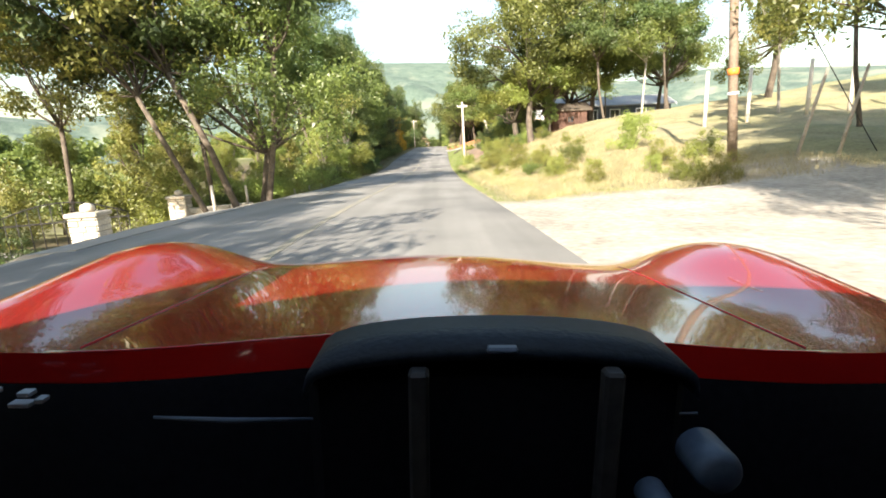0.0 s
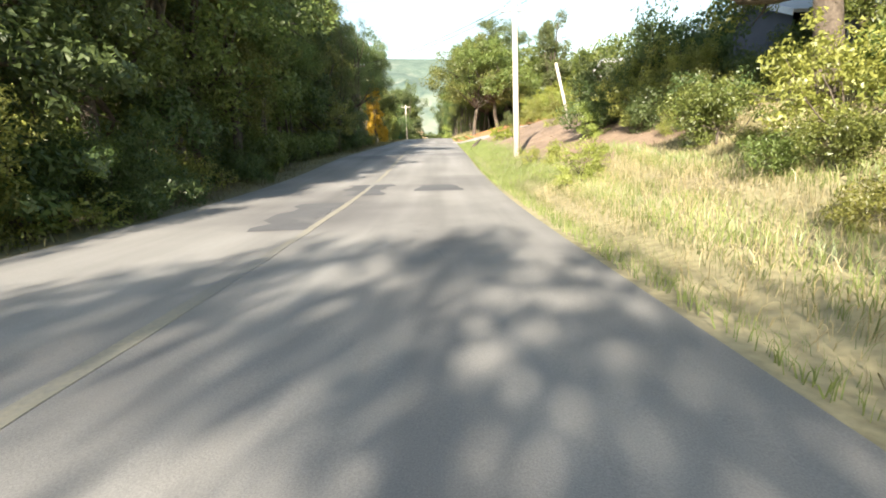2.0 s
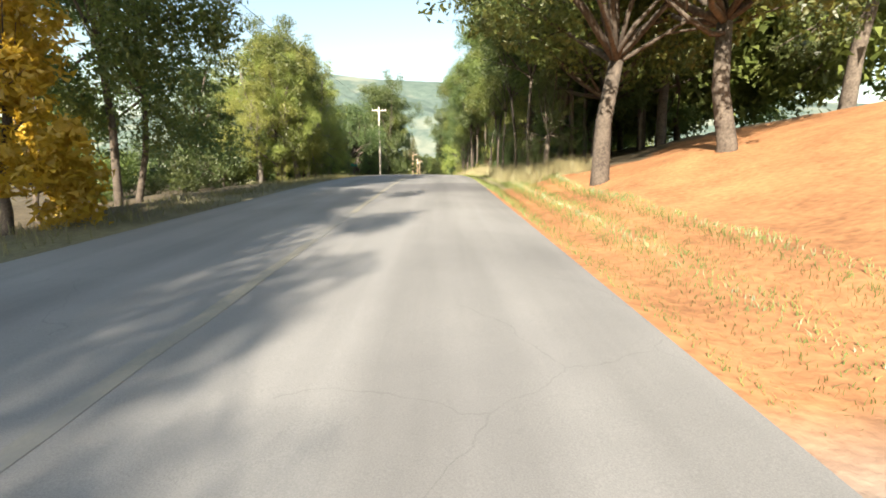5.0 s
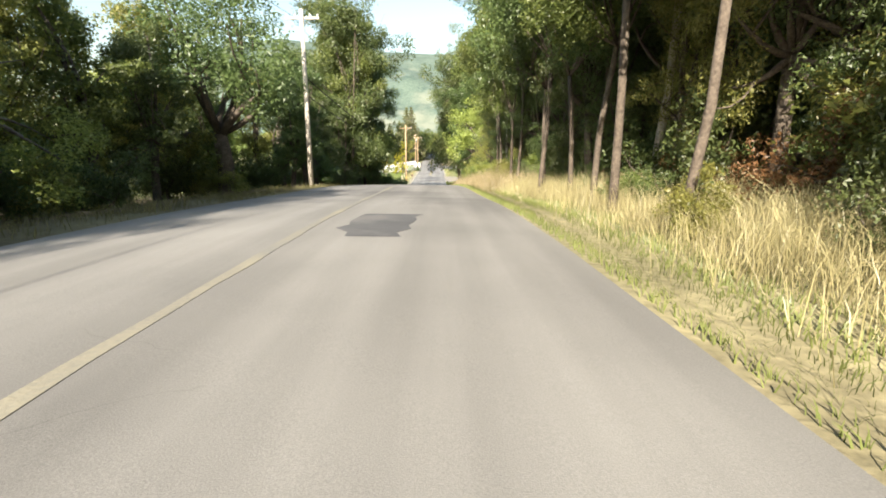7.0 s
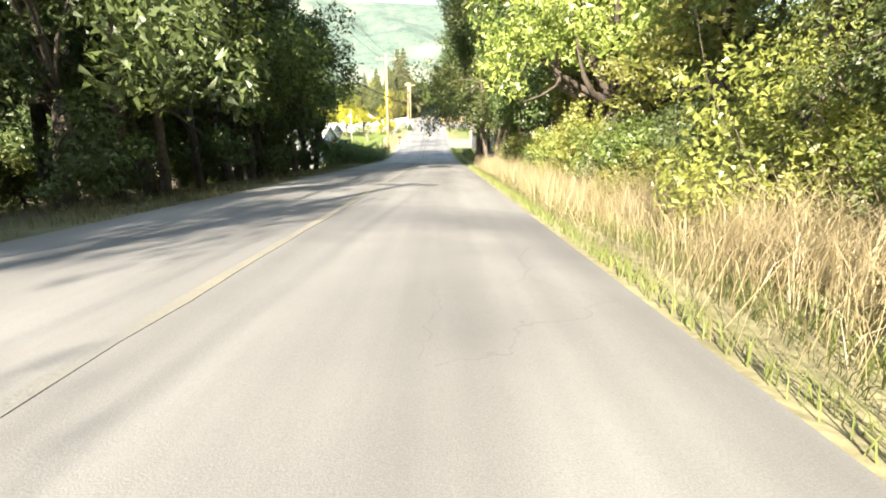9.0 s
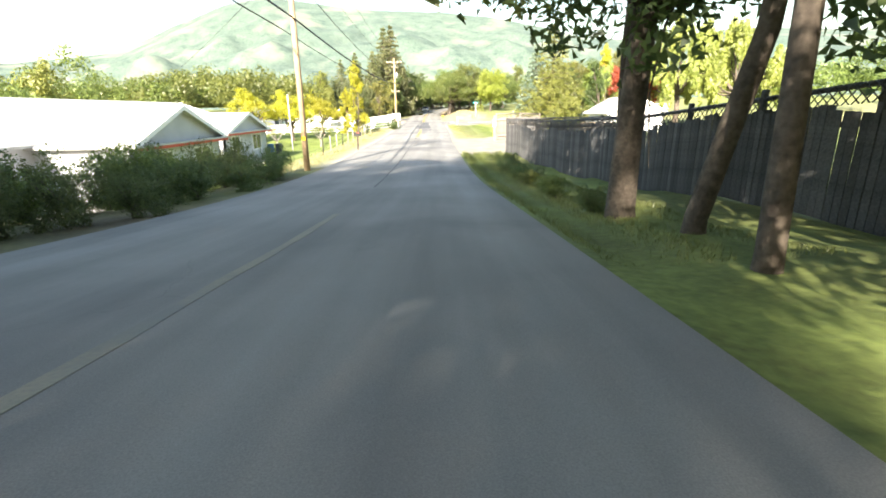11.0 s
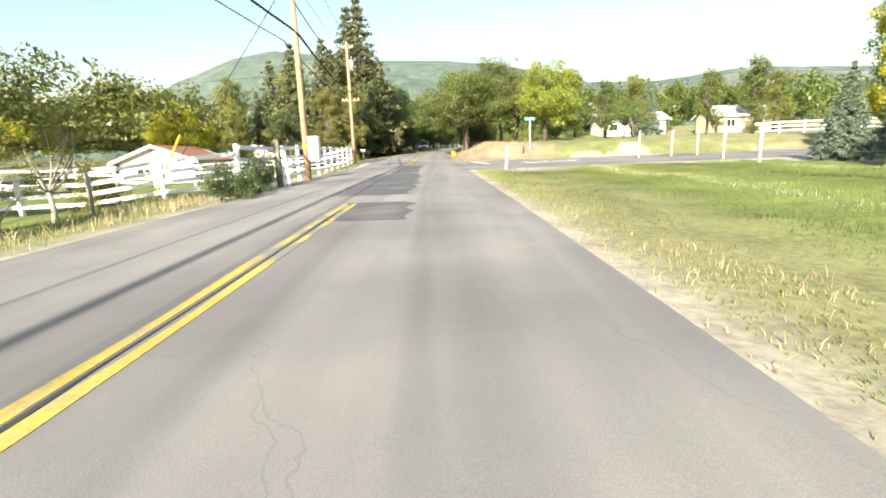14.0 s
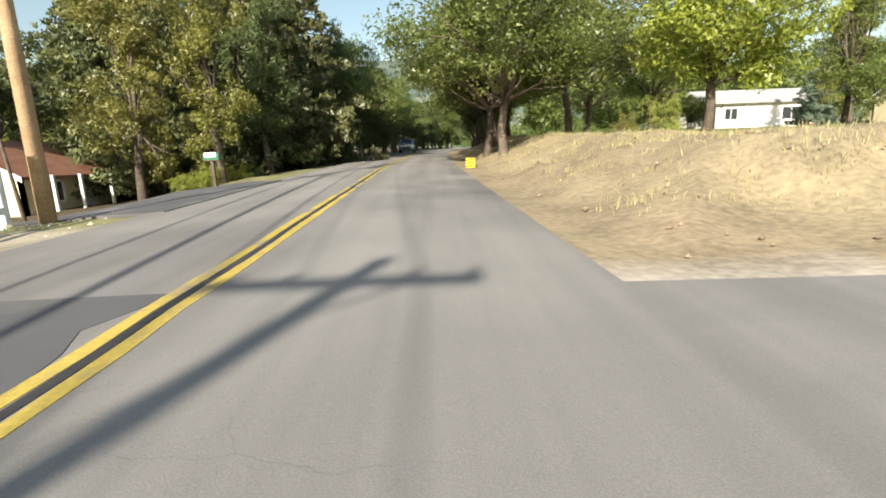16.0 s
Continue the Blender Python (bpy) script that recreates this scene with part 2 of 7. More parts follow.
def ground_material():
    """The earth sheet: the kind of cover (green grass, straw, dirt, gravel) is laid out in the mesh; clumps and grains are added here."""
    m = shade("ground cover", (0.55, 0.55, 0.55), (1.25, 1.25, 1.25), 0.9, 0.95, 0.9, 9.0)
    nt = m.node_tree
    at = nt.nodes.new("ShaderNodeAttribute")
    at.attribute_name = "cover"
    mul = nt.nodes.new("ShaderNodeMix")
    mul.data_type, mul.blend_type = "RGBA", "MULTIPLY"
    mul.inputs[0].default_value = 1.0
    bs = nt.nodes["Principled BSDF"]
    old = bs.inputs["Base Color"].links[0].from_socket
    nt.links.new(old, mul.inputs[6])
    nt.links.new(at.outputs["Color"], mul.inputs[7])
    nt.links.new(mul.outputs[2], bs.inputs["Base Color"])
    return m


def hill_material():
    """Wooded mountain with pale bare slopes; distance haze is put into its bluish green tones."""
    m = shade("haze-tinted wooded mountain", (0.05, 0.08, 0.068), (0.13, 0.17, 0.135), 0.02, 1.0, 1.0, 0.12, stain=(0.18, 0.20, 0.155), stain_scale=0.0055)
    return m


def wear_road():
    """Paler wheel tracks, an oily strip between them and fine dry cracks on the asphalt; "across" is the distance from the road's middle."""
    nt = ASPHALT.node_tree
    bs = nt.nodes["Principled BSDF"]
    out = bs.inputs["Base Color"].links[0].from_socket
    co = nt.nodes.new("ShaderNodeTexCoord")
    at = nt.nodes.new("ShaderNodeAttribute")
    at.attribute_name = "across"

    def op(kind, a, b):
        n = nt.nodes.new("ShaderNodeMath")
        n.operation = kind
        for i, v in enumerate((a, b)):
            if isinstance(v, (int, float)):
                n.inputs[i].default_value = v
            else:
                nt.links.new(v, n.inputs[i])
        return n.outputs[0]

    wob = nt.nodes.new("ShaderNodeTexNoise")
    wob.inputs["Scale"].default_value = 0.25
    nt.links.new(co.outputs["Object"], wob.inputs["Vector"])
    side = op("ADD", op("ABSOLUTE", at.outputs["Fac"], 0), op("MULTIPLY", op("SUBTRACT", wob.outputs[0], 0.5), 0.7))
    wave = op("COSINE", op("MULTIPLY", op("SUBTRACT", side, 0.95), 2 * math.pi / 1.55), 0)      # tracks at about 0.95 and 2.5 m
    stretch = nt.nodes.new("ShaderNodeMapping")
    stretch.inputs["Scale"].default_value = (2.4, 0.12, 1)
    streak = nt.nodes.new("ShaderNodeTexNoise")
    streak.inputs["Scale"].default_value, streak.inputs["Detail"].default_value = 1.0, 6
    nt.links.new(co.outputs["Object"], stretch.inputs[0])
    nt.links.new(stretch.outputs[0], streak.inputs["Vector"])
    tone = op("ADD", op("ADD", op("MULTIPLY", wave, 0.07), 0.72), op("MULTIPLY", streak.outputs[0], 0.56))
    warp = nt.nodes.new("ShaderNodeTexNoise")
    warp.inputs["Scale"].default_value, warp.inputs["Detail"].default_value = 1.3, 4
    nt.links.new(co.outputs["Object"], warp.inputs["Vector"])
    bent = nt.nodes.new("ShaderNodeMix")
    bent.data_type = "VECTOR"
    bent.inputs[0].default_value = 0.35
    nt.links.new(co.outputs["Object"], bent.inputs[4])
    nt.links.new(warp.outputs["Color"], bent.inputs[5])
    cell = nt.nodes.new("ShaderNodeTexVoronoi")
    cell.feature = "DISTANCE_TO_EDGE"
    cell.inputs["Scale"].default_value = 0.75
    nt.links.new(bent.outputs[1], cell.inputs["Vector"])
    where = nt.nodes.new("ShaderNodeTexNoise")
    where.inputs["Scale"].default_value = 0.16
    nt.links.new(co.outputs["Object"], where.inputs["Vector"])
    crack = op("MULTIPLY", op("LESS_THAN", cell.outputs["Distance"], 0.0022), op("GREATER_THAN", where.outputs[0], 0.5))
    tone = op("MULTIPLY", tone, op("SUBTRACT", 1.0, op("MULTIPLY", crack, 0.12)))
    mul = nt.nodes.new("ShaderNodeMix")
    mul.data_type, mul.blend_type = "RGBA", "MULTIPLY"
    mul.inputs[0].default_value = 1.0
    nt.links.new(out, mul.inputs[6])
    nt.links.new(tone, mul.inputs[7])
    nt.links.new(mul.outputs[2], bs.inputs["Base Color"])


wear_road()
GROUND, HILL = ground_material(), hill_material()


# ---- building helpers ----
def mesh_from(name, verts, faces, material, smooth=False):
    me = bpy.data.meshes.new(name)
    me.from_pydata(verts, [], faces)
    me.materials.append(material)
    if smooth:
        me.polygons.foreach_set("use_smooth", [True] * len(me.polygons))
    me.update()
    return me


def base(name, m=None, label="", category="", group="", kind=""):
    """An Empty at a thing's foot."""
    ob = new(name)
    if m is not None:
        ob.matrix_world = m
    return tagged(ob, label, category, group, kind)


def part(name, bm, material, parent, label=""):
    me = bpy.data.meshes.new(name)
    bm.to_mesh(me)
    bm.free()
    me.materials.append(material)
    ob = new(name, me)
    ob.parent = parent
    return tagged(ob, label)


def part_mesh(name, me, parent, label=""):
    ob = new(name, me)
    ob.parent = parent
    return tagged(ob, label)


def thing(name, bm, material, label, category, group="", m=None, kind=""):
    """A top-level object of one mesh."""
    me = bpy.data.meshes.new(name)
    bm.to_mesh(me)
    bm.free()
    me.materials.append(material)
    ob = new(name, me)
    if m is not None:
        ob.matrix_world = m
    return tagged(ob, label, category, group, kind)


def block(bm, x0, x1, y0, y1, z0, z1, bevel=0.0):
    """Adds a box, with its edges broken."""
    made = bmesh.ops.create_cube(bm, size=1)["verts"]
    for v in made:
        v.co = Vector(((x0 + x1) / 2 + v.co.x * (x1 - x0), (y0 + y1) / 2 + v.co.y * (y1 - y0), (z0 + z1) / 2 + v.co.z * (z1 - z0)))
    if bevel:
        edges = {e for v in made for e in v.link_edges}
        bmesh.ops.bevel(bm, geom=list(edges), offset=bevel, segments=1, affect="EDGES")
    return bm


def boxed(*dims, bevel=0.012):
    return block(bmesh.new(), *dims, bevel=bevel)


def tube_data(points, radii, sides=8, capped=True):
    """Rings along a path: vertices and faces of a tapered tube."""
    verts, faces = [], []
    pts = [Vector(p) for p in points]
    for i, p in enumerate(pts):
        d = (pts[min(i + 1, len(pts) - 1)] - pts[max(i - 1, 0)]).normalized()
        a = d.orthogonal().normalized() if abs(d.z) > 0.95 else d.cross(Vector((0, 0, 1))).normalized()
        b = d.cross(a)
        for k in range(sides):
            w = 2 * math.pi * k / sides
            verts.append(p + (a * math.cos(w) + b * math.sin(w)) * radii[i])
    for i in range(len(pts) - 1):
        for k in range(sides):
            n = (k + 1) % sides
            faces.append((i * sides + k, i * sides + n, (i + 1) * sides + n, (i + 1) * sides + k))
    if capped:
        faces.append(tuple(range(sides))[::-1])
        faces.append(tuple(range((len(pts) - 1) * sides, len(pts) * sides)))
    return [tuple(v) for v in verts], faces


def tube_bm(points, radii, sides=10):
    bm = bmesh.new()
    v, f = tube_data(points, radii, sides)
    vs = [bm.verts.new(q) for q in v]
    for q in f:
        bm.faces.new([vs[i] for i in q])
    for fc in bm.faces:
        fc.smooth = True
    return bm


def merged(chunks):
    verts, faces = [], []
    for v, f in chunks:
        n = len(verts)
        verts += v
        faces += [tuple(i + n for i in q) for q in f]
    return verts, faces


# ---- the lie of the land ----
EYE = 1.1
ROAD_Y = [-40.0] + [r[2] for r in ROWS] + [285.0, 314.0, 345.0, 390.0, 460.0]
ROAD_Z = [0.0] + [r[3] - EYE for r in ROWS] + [-3.05, -2.2, -1.5, -0.6, 0.0]
ROAD_X = [-1.8] + [r[1] - 1.8 for r in ROWS] + [-4.5, -4.1, -1.5, 6.0, 26.0]
HALF = 3.3                         # half the road's width


def smooth_interp(y, ys, vs):
    """Values between knots, softened over a few metres."""
    y = np.asarray(y, float)
    return sum(np.interp(y + o, ys, vs) for o in (-3.0, -1.5, 0.0, 1.5, 3.0)) / 5


def road_z(y):
    return smooth_interp(y, ROAD_Y, ROAD_Z)


def road_x(y):
    return smooth_interp(y, ROAD_Y, ROAD_X)


# rise of the ground ten metres off the road's edge, by the distance travelled
RIGHT_RISE = ((-40, 0.0), (7, 0.0), (13, 0.8), (24, 2.0), (36, 3.4), (52, 3.0), (61, 2.4), (74, 2.05), (82, 2.1), (95, 2.6), (106, 1.8), (120, 1.6),
              (150, 1.2), (178, 0.3), (200, 0.0), (262, 0.0), (268.4, 0.0), (271.5, 1.1), (300, 1.3), (330, 1.2), (380, 1.0))
LEFT_RISE = ((-40, -1.6), (2, -0.9), (16, -0.9), (24, -1.9), (45, -1.2), (70, -0.4), (100, -0.6), (150, -0.8), (185, -1.0), (200, -1.5), (232, -1.4), (245, -0.6),
             (268, -0.5), (280, -1.3), (300, -1.2), (330, 0.2), (380, 0.6))


def lumps(x, y):
    """Soft unevenness of rough ground."""
    return 0.10 * np.sin(x * 0.9 + 1.3 * np.sin(y * 0.37)) * np.sin(y * 0.71 + 0.8 * np.sin(x * 0.53)) + 0.05 * np.sin(x * 2.3 + y * 1.1) * np.sin(y * 1.9 - x * 0.7)


def land(x, y):
    """Height of the ground."""
    x, y = np.asarray(x, float), np.asarray(y, float)
    d = x - road_x(y)
    r, l = np.maximum(d - HALF, 0), np.maximum(-d - HALF, 0)
    ry, rv = np.array(RIGHT_RISE).T
    ly, lv = np.array(LEFT_RISE).T
    hr, hl = np.interp(y, ry, rv), np.interp(y, ly, lv)
    reach = np.interp(y, (28, 46), (2.2, 9.0))
    sr, sl = np.clip((r - 0.5) / np.interp(y, (42, 48, 74, 82), (9.5, 7.8, 7.8, 9.5)), 0, 1), np.clip((l - 0.5) / reach, 0, 1)
    mound = np.clip((y - 268) / 3, 0, 1) * np.clip((318 - y) / 10, 0, 1)      # the cut bank past the side road is steep and flat-topped
    steep = np.clip((r - 0.8) / 3.2, 0, 1)
    sr = sr + (steep - sr) * mound
    up = hr * sr ** 1.15 + np.clip(r - 10, 0, 40) * 0.11 * np.clip(hr / 3, 0, 1) * (1 - mound)
    z = road_z(np.clip(y, -40, 460)) + up + hl * sl * sl * (3 - 2 * sl)
    off = np.clip((np.maximum(r, l) - 0.4) / 2.0, 0, 1)
    face = mound * np.clip(r / 1.2, 0, 1) * np.clip((6.5 - r) / 3, 0, 1) * (d > 0)
    z = z + face * (0.16 * np.sin(y * 1.7 + 1.2 * np.sin(x * 1.1)) * np.sin(x * 2.1 + 0.7 * np.sin(y * 2.9)) + 0.07 * np.sin(y * 4.3 + x) * np.sin(x * 5.1 - y * 1.3))
    flat = np.clip((y - 210) / 3, 0, 1) * np.clip((228 - y) / 3, 0, 1) * (d > 0) + np.clip((y - 253) / 3, 0, 1) * np.clip((269 - y) / 3, 0, 1) * (d > 0) + (y < 11) * (d > 0)
    z = z + lumps(x, y) * off * (1 - np.clip(flat, 0, 1)) - 0.03 - 0.05 * np.clip(np.maximum(r, l) / 0.4, 0, 1) * (1 - np.clip(flat, 0, 1))
    return z


def ground_z(x, y):
    return float(land(x, y))


def spot(x, y, turn=0.0, scale=1.0, sink=0.0):
    return pose(x, y, ground_z(x, y) - sink, 0, 0, turn) @ Matrix.Diagonal((scale, scale, scale, 1))


GREEN, DRYGRASS, BROWN, ORANGE_SOIL, GRAVEL, LITTER, SOFT = ((0.15, 0.19, 0.045), (0.33, 0.285, 0.17), (0.25, 0.18, 0.125), (0.40, 0.19, 0.08), (0.40, 0.36, 0.30),
                                                         (0.11, 0.085, 0.05), (0.225, 0.22, 0.10))


def cover(x, y):
    """Colour of the earth's cover at a place: ragged at the seams between kinds, and plain meadow away from the road."""
    far = abs(float(x - road_x(y))) - HALF
    k = min(max((far - 2.0) / 6.0, 0), 1)
    c = cover_kind(x, y + k * (2.2 * math.sin(x * 0.45 + 1.7 * math.sin(y * 0.2)) + 1.2 * math.sin(x * 1.3)))
    n = 0.5 + 0.5 * math.sin(x * 0.05 + math.sin(y * 0.03)) * math.sin(y * 0.045 + math.sin(x * 0.04))
    meadow = tuple(p + (q - p) * n * 0.8 for p, q in zip(GREEN, DRYGRASS))
    m = min(max((far - 16 - 6 * math.sin(y * 0.11 + math.sin(x * 0.2))) / 16, 0), 1)
    return tuple(p + (q - p) * m for p, q in zip(c, meadow))


def cover_kind(x, y):
    """The kind of cover along the road, stretch by stretch."""
    d = float(x - road_x(y))
    u = abs(d) - HALF
    n = 0.5 + 0.5 * math.sin(x * 0.8 + 2 * math.sin(y * 0.3)) * math.sin(y * 0.55 + math.sin(x * 0.6))
    blend = lambda a, b, k: tuple(p + (q - p) * min(max(k, 0), 1) for p, q in zip(a, b))
    if u > 60 or y > 420 or y < -60:
        return blend(GREEN, DRYGRASS, n * 0.7)
    if d > 0:
        if y < 11:
            c = blend(GRAVEL, DRYGRASS, (u - 10) / 6)
        elif y < 45:
            c = blend(DRYGRASS, SOFT, n * 0.8)
        elif y < 77:
            c = blend(SOFT, BROWN, (u - 1.3) / 1.0 - 0.5 * n)
        elif y < 84:
            c = blend(CONCRETE_TONE, ORANGE_SOIL, (u - 2.0) / 1.5)
        elif y < 98:
            c = blend(ORANGE_SOIL, SOFT, max(0, n - 0.35) * 1.3 + (u - 14) / 8 + (0.6 - u) / 0.6)
        elif y < 178:
            c = blend(blend(DRYGRASS, SOFT, n * 0.5), LITTER, (u - 2.5) / 2)
        elif y < 211:
            c = blend(GREEN, LITTER, n * 0.4)
        elif y < 227:
            c = blend(SHADED_YARD, GREEN, (u - 14) / 4)
        elif y < 254:
            c = blend(blend(GRAVEL, SOFT, u / 0.8), GREEN, (u - 1.2) / 2.5 - n * 0.3)
        elif y < 268:
            c = GRAVEL
        else:
            c = blend(blend(DRYGRASS, BROWN, 0.2 + n * 0.4), blend(GREEN, DRYGRASS, 0.25), (u - 6.5) / 2.5)
    else:
        if y < 30:
            c = blend(GRAVEL, blend(SOFT, LITTER, n), (u - 1.5) / 2)
        elif y < 186:
            c = blend(blend(SOFT, LITTER, 0.4 + n * 0.4), LITTER, (u - 1.2) / 1.5)
        elif y < 204:
            c = blend(LITTER, GREEN, n * 0.6)
        elif y < 244:
            c = blend(blend(GRAVEL, SOFT, u / 1.0), GREEN, (u - 1.4) / 2)
        elif y < 272:
            c = blend(blend(GRAVEL, DRYGRASS, 0.4), GREEN, (u - 1.6) / 1.2)
        else:
            c = blend(SOFT, LITTER, (u - 1.5) / 3)
    return c


# yard gravel darkened so that the trees' shade lies in its colour
SHADED_YARD = (0.29, 0.26, 0.215)
CONCRETE_TONE = (0.30, 0.25, 0.20)


def graded(a, b, step, grow, limit):
    """Steps between a and b, then ever larger ones out to the limit on both sides."""
    out = list(np.arange(a, b + 1e-6, step))
    s, v = step, out[-1]
    while v < limit:
        s *= grow
        v += s
        out.append(v)
    s, v = step, out[0]
    while v > -limit:
        s *= grow
        v -= s
        out.insert(0, v)
    return np.array(out)


def build_ground():
    xs, ys = graded(-24, 22, 0.55, 1.16, 3600), graded(-30, 330, 0.9, 1.18, 3600)
    gx, gy = np.meshgrid(xs, ys)
    gz = land(gx, np.clip(gy, -60, 460))
    w, h = len(xs), len(ys)
    verts = np.stack([gx, gy, gz], -1).reshape(-1, 3)
    i = (np.arange(h - 1)[:, None] * w + np.arange(w - 1)[None, :]).ravel()
    faces = np.stack([i, i + 1, i + 1 + w, i + w], -1)
    me = mesh_from("ground", verts.tolist(), faces.tolist(), GROUND, True)
    col = me.color_attributes.new("cover", "FLOAT_COLOR", "POINT")
    flat = []
    for x, y, _ in verts:
        flat += [*cover(x, y), 1.0]
    col.data.foreach_set("color", flat)
    return tagged(new("ground", me), "rough verge ground of grass, straw and litter beside the road", "ground", kind="structure")


def ribbon(name, left, right, y0, y1, lift, material, label, category, step=1.0, ragged=0.0, kind="structure", seed=0, thick=0.06):
    """A strip that follows the road between two offsets from its middle, with a little crown."""
    rng = np.random.RandomState(seed)
    ys = np.arange(y0, y1 + 1e-6, step)
    cols = 15 if abs(right - left) > 2 else 7 if abs(right - left) > 0.3 else 2
    verts, faces = [], []
    for y in ys:
        a, b = left + ragged * rng.uniform(-1, 1), right + ragged * rng.uniform(-1, 1)
        for k in range(cols):
            o = a + (b - a) * k / (cols - 1)
            crown = 0.05 * (1 - min(1, abs(o) / HALF) ** 2)
            verts.append((float(road_x(y)) + o, float(y), float(road_z(y)) + crown + lift))
        verts.append((float(road_x(y)) + b + 0.03, float(y), float(road_z(y)) + lift - thick))
        verts.append((float(road_x(y)) + a - 0.03, float(y), float(road_z(y)) + lift - thick))
    n = cols + 2
    for r in range(len(ys) - 1):
        for k in range(n):
            m = (k + 1) % n
            faces.append((r * n + k, r * n + m, (r + 1) * n + m, (r + 1) * n + k))
    me = mesh_from(name, verts, faces, material)
    if material == ASPHALT:
        across = me.attributes.new("across", "FLOAT", "POINT")
        across.data.foreach_set("value", [float(v[0] - road_x(v[1])) for v in verts])
    return tagged(new(name, me), label, category, kind=kind)


# ---- plants ----
def leaves(seed, blobs, count, size, material, name="crown", flat=0.0, droop=0.0, inner=0.25):
    """A crown of single leaf sprays scattered over uneven lumps (centre, radii): thick at the rim, with gaps between."""
    count, size = int(count * 3.0), size * 0.6
    rng = np.random.RandomState(seed)
    # every lump of the crown is a cluster of smaller tufts, with gaps between them
    tufts = []
    for c0, r0 in blobs:
        c0, r0 = np.array(c0, float), np.array(r0, float)
        k = int(np.clip(14 * r0.mean() ** 1.2, 3, 22))
        for _ in range(k):
            v = rng.normal(size=3)
            v /= np.linalg.norm(v)
            tufts.append((c0 + v * r0 * rng.uniform(0.35, 1.08), r0 * rng.uniform(0.26, 0.46)))
    c = np.array([t[0] for t in tufts])
    r = np.array([t[1] for t in tufts])
    share = (r.prod(1) ** (2 / 3))
    pick = rng.choice(len(tufts), count, p=share / share.sum())
    d = rng.normal(size=(count, 3))
    d /= np.linalg.norm(d, axis=1, keepdims=True)
    depth = 1 - 1.1 * inner * rng.random_sample(count) ** 1.4 * 2 + 0.25 * np.maximum(rng.normal(size=count) - 0.6, 0)
    p = c[pick] + d * r[pick] * depth[:, None]
    p[:, 2] = np.maximum(p[:, 2], 0.05)
    up = d * 0.95 + rng.normal(size=(count, 3)) * 0.6
    up[:, 2] += 0.3
    up /= np.linalg.norm(up, axis=1, keepdims=True)
    a = np.cross(up, rng.normal(size=(count, 3)))
    a[:, 2] -= droop
    a /= np.linalg.norm(a, axis=1, keepdims=True)
    b = np.cross(up, a)
    b /= np.linalg.norm(b, axis=1, keepdims=True)
    s = size * (0.55 + 0.9 * rng.random_sample(count))[:, None]
    fold = up * s * 0.18
    tri = np.stack([p - a * s * 0.85 + b * s * 0.45 + fold, p - a * s * 0.6 - b * s * 0.45, p + a * s], 1).reshape(-1, 3)
    me = bpy.data.meshes.new(name)
    n = count * 3
    me.vertices.add(n)
    me.vertices.foreach_set("co", tri.ravel())
    me.loops.add(n)
    me.loops.foreach_set("vertex_index", np.arange(n))
    me.polygons.add(count)
    me.polygons.foreach_set("loop_start", np.arange(0, n, 3))
    me.polygons.foreach_set("loop_total", np.full(count, 3))
    me.materials.append(material)
    me.update(calc_edges=True)
    return me


def curve_to(a, b, bend, rng, n=5):
    a, b = Vector(a), Vector(b)
    side = Vector(rng.normal(size=3)) * bend
    return [a.lerp(b, i / n) + side * math.sin(math.pi * i / n) for i in range(n + 1)]


def limb_chunks(seed, foot, heads, girth, bend=0.35):
    """Trunk up to a fork and limbs from it to the crown's lumps, each forked again."""
    rng = np.random.RandomState(seed + 77)
    foot = Vector(foot)
    out = [tube_data([(0, 0, -0.3), (0.02, 0, 0.15), tuple(foot * 0.5 + Vector((0.08, -0.05, 0))), tuple(foot)], [girth * 1.5, girth * 1.12, girth * 0.95, girth * 0.85], 9)]
    for c, r in heads:
        path = curve_to(foot, c, bend, rng)
        k = girth * rng.uniform(0.38, 0.6)
        out.append(tube_data(path, [k * (1 - 0.8 * i / 5) for i in range(6)], 5))
        for _ in range(1):
            tip = Vector(c) + Vector(rng.normal(size=3)) * (sum(r) / 3) * 0.55
            out.append(tube_data(curve_to(path[3], tip, bend * 0.5, rng, 3), [k * 0.4, k * 0.3, k * 0.2, k * 0.07], 4))
    return out


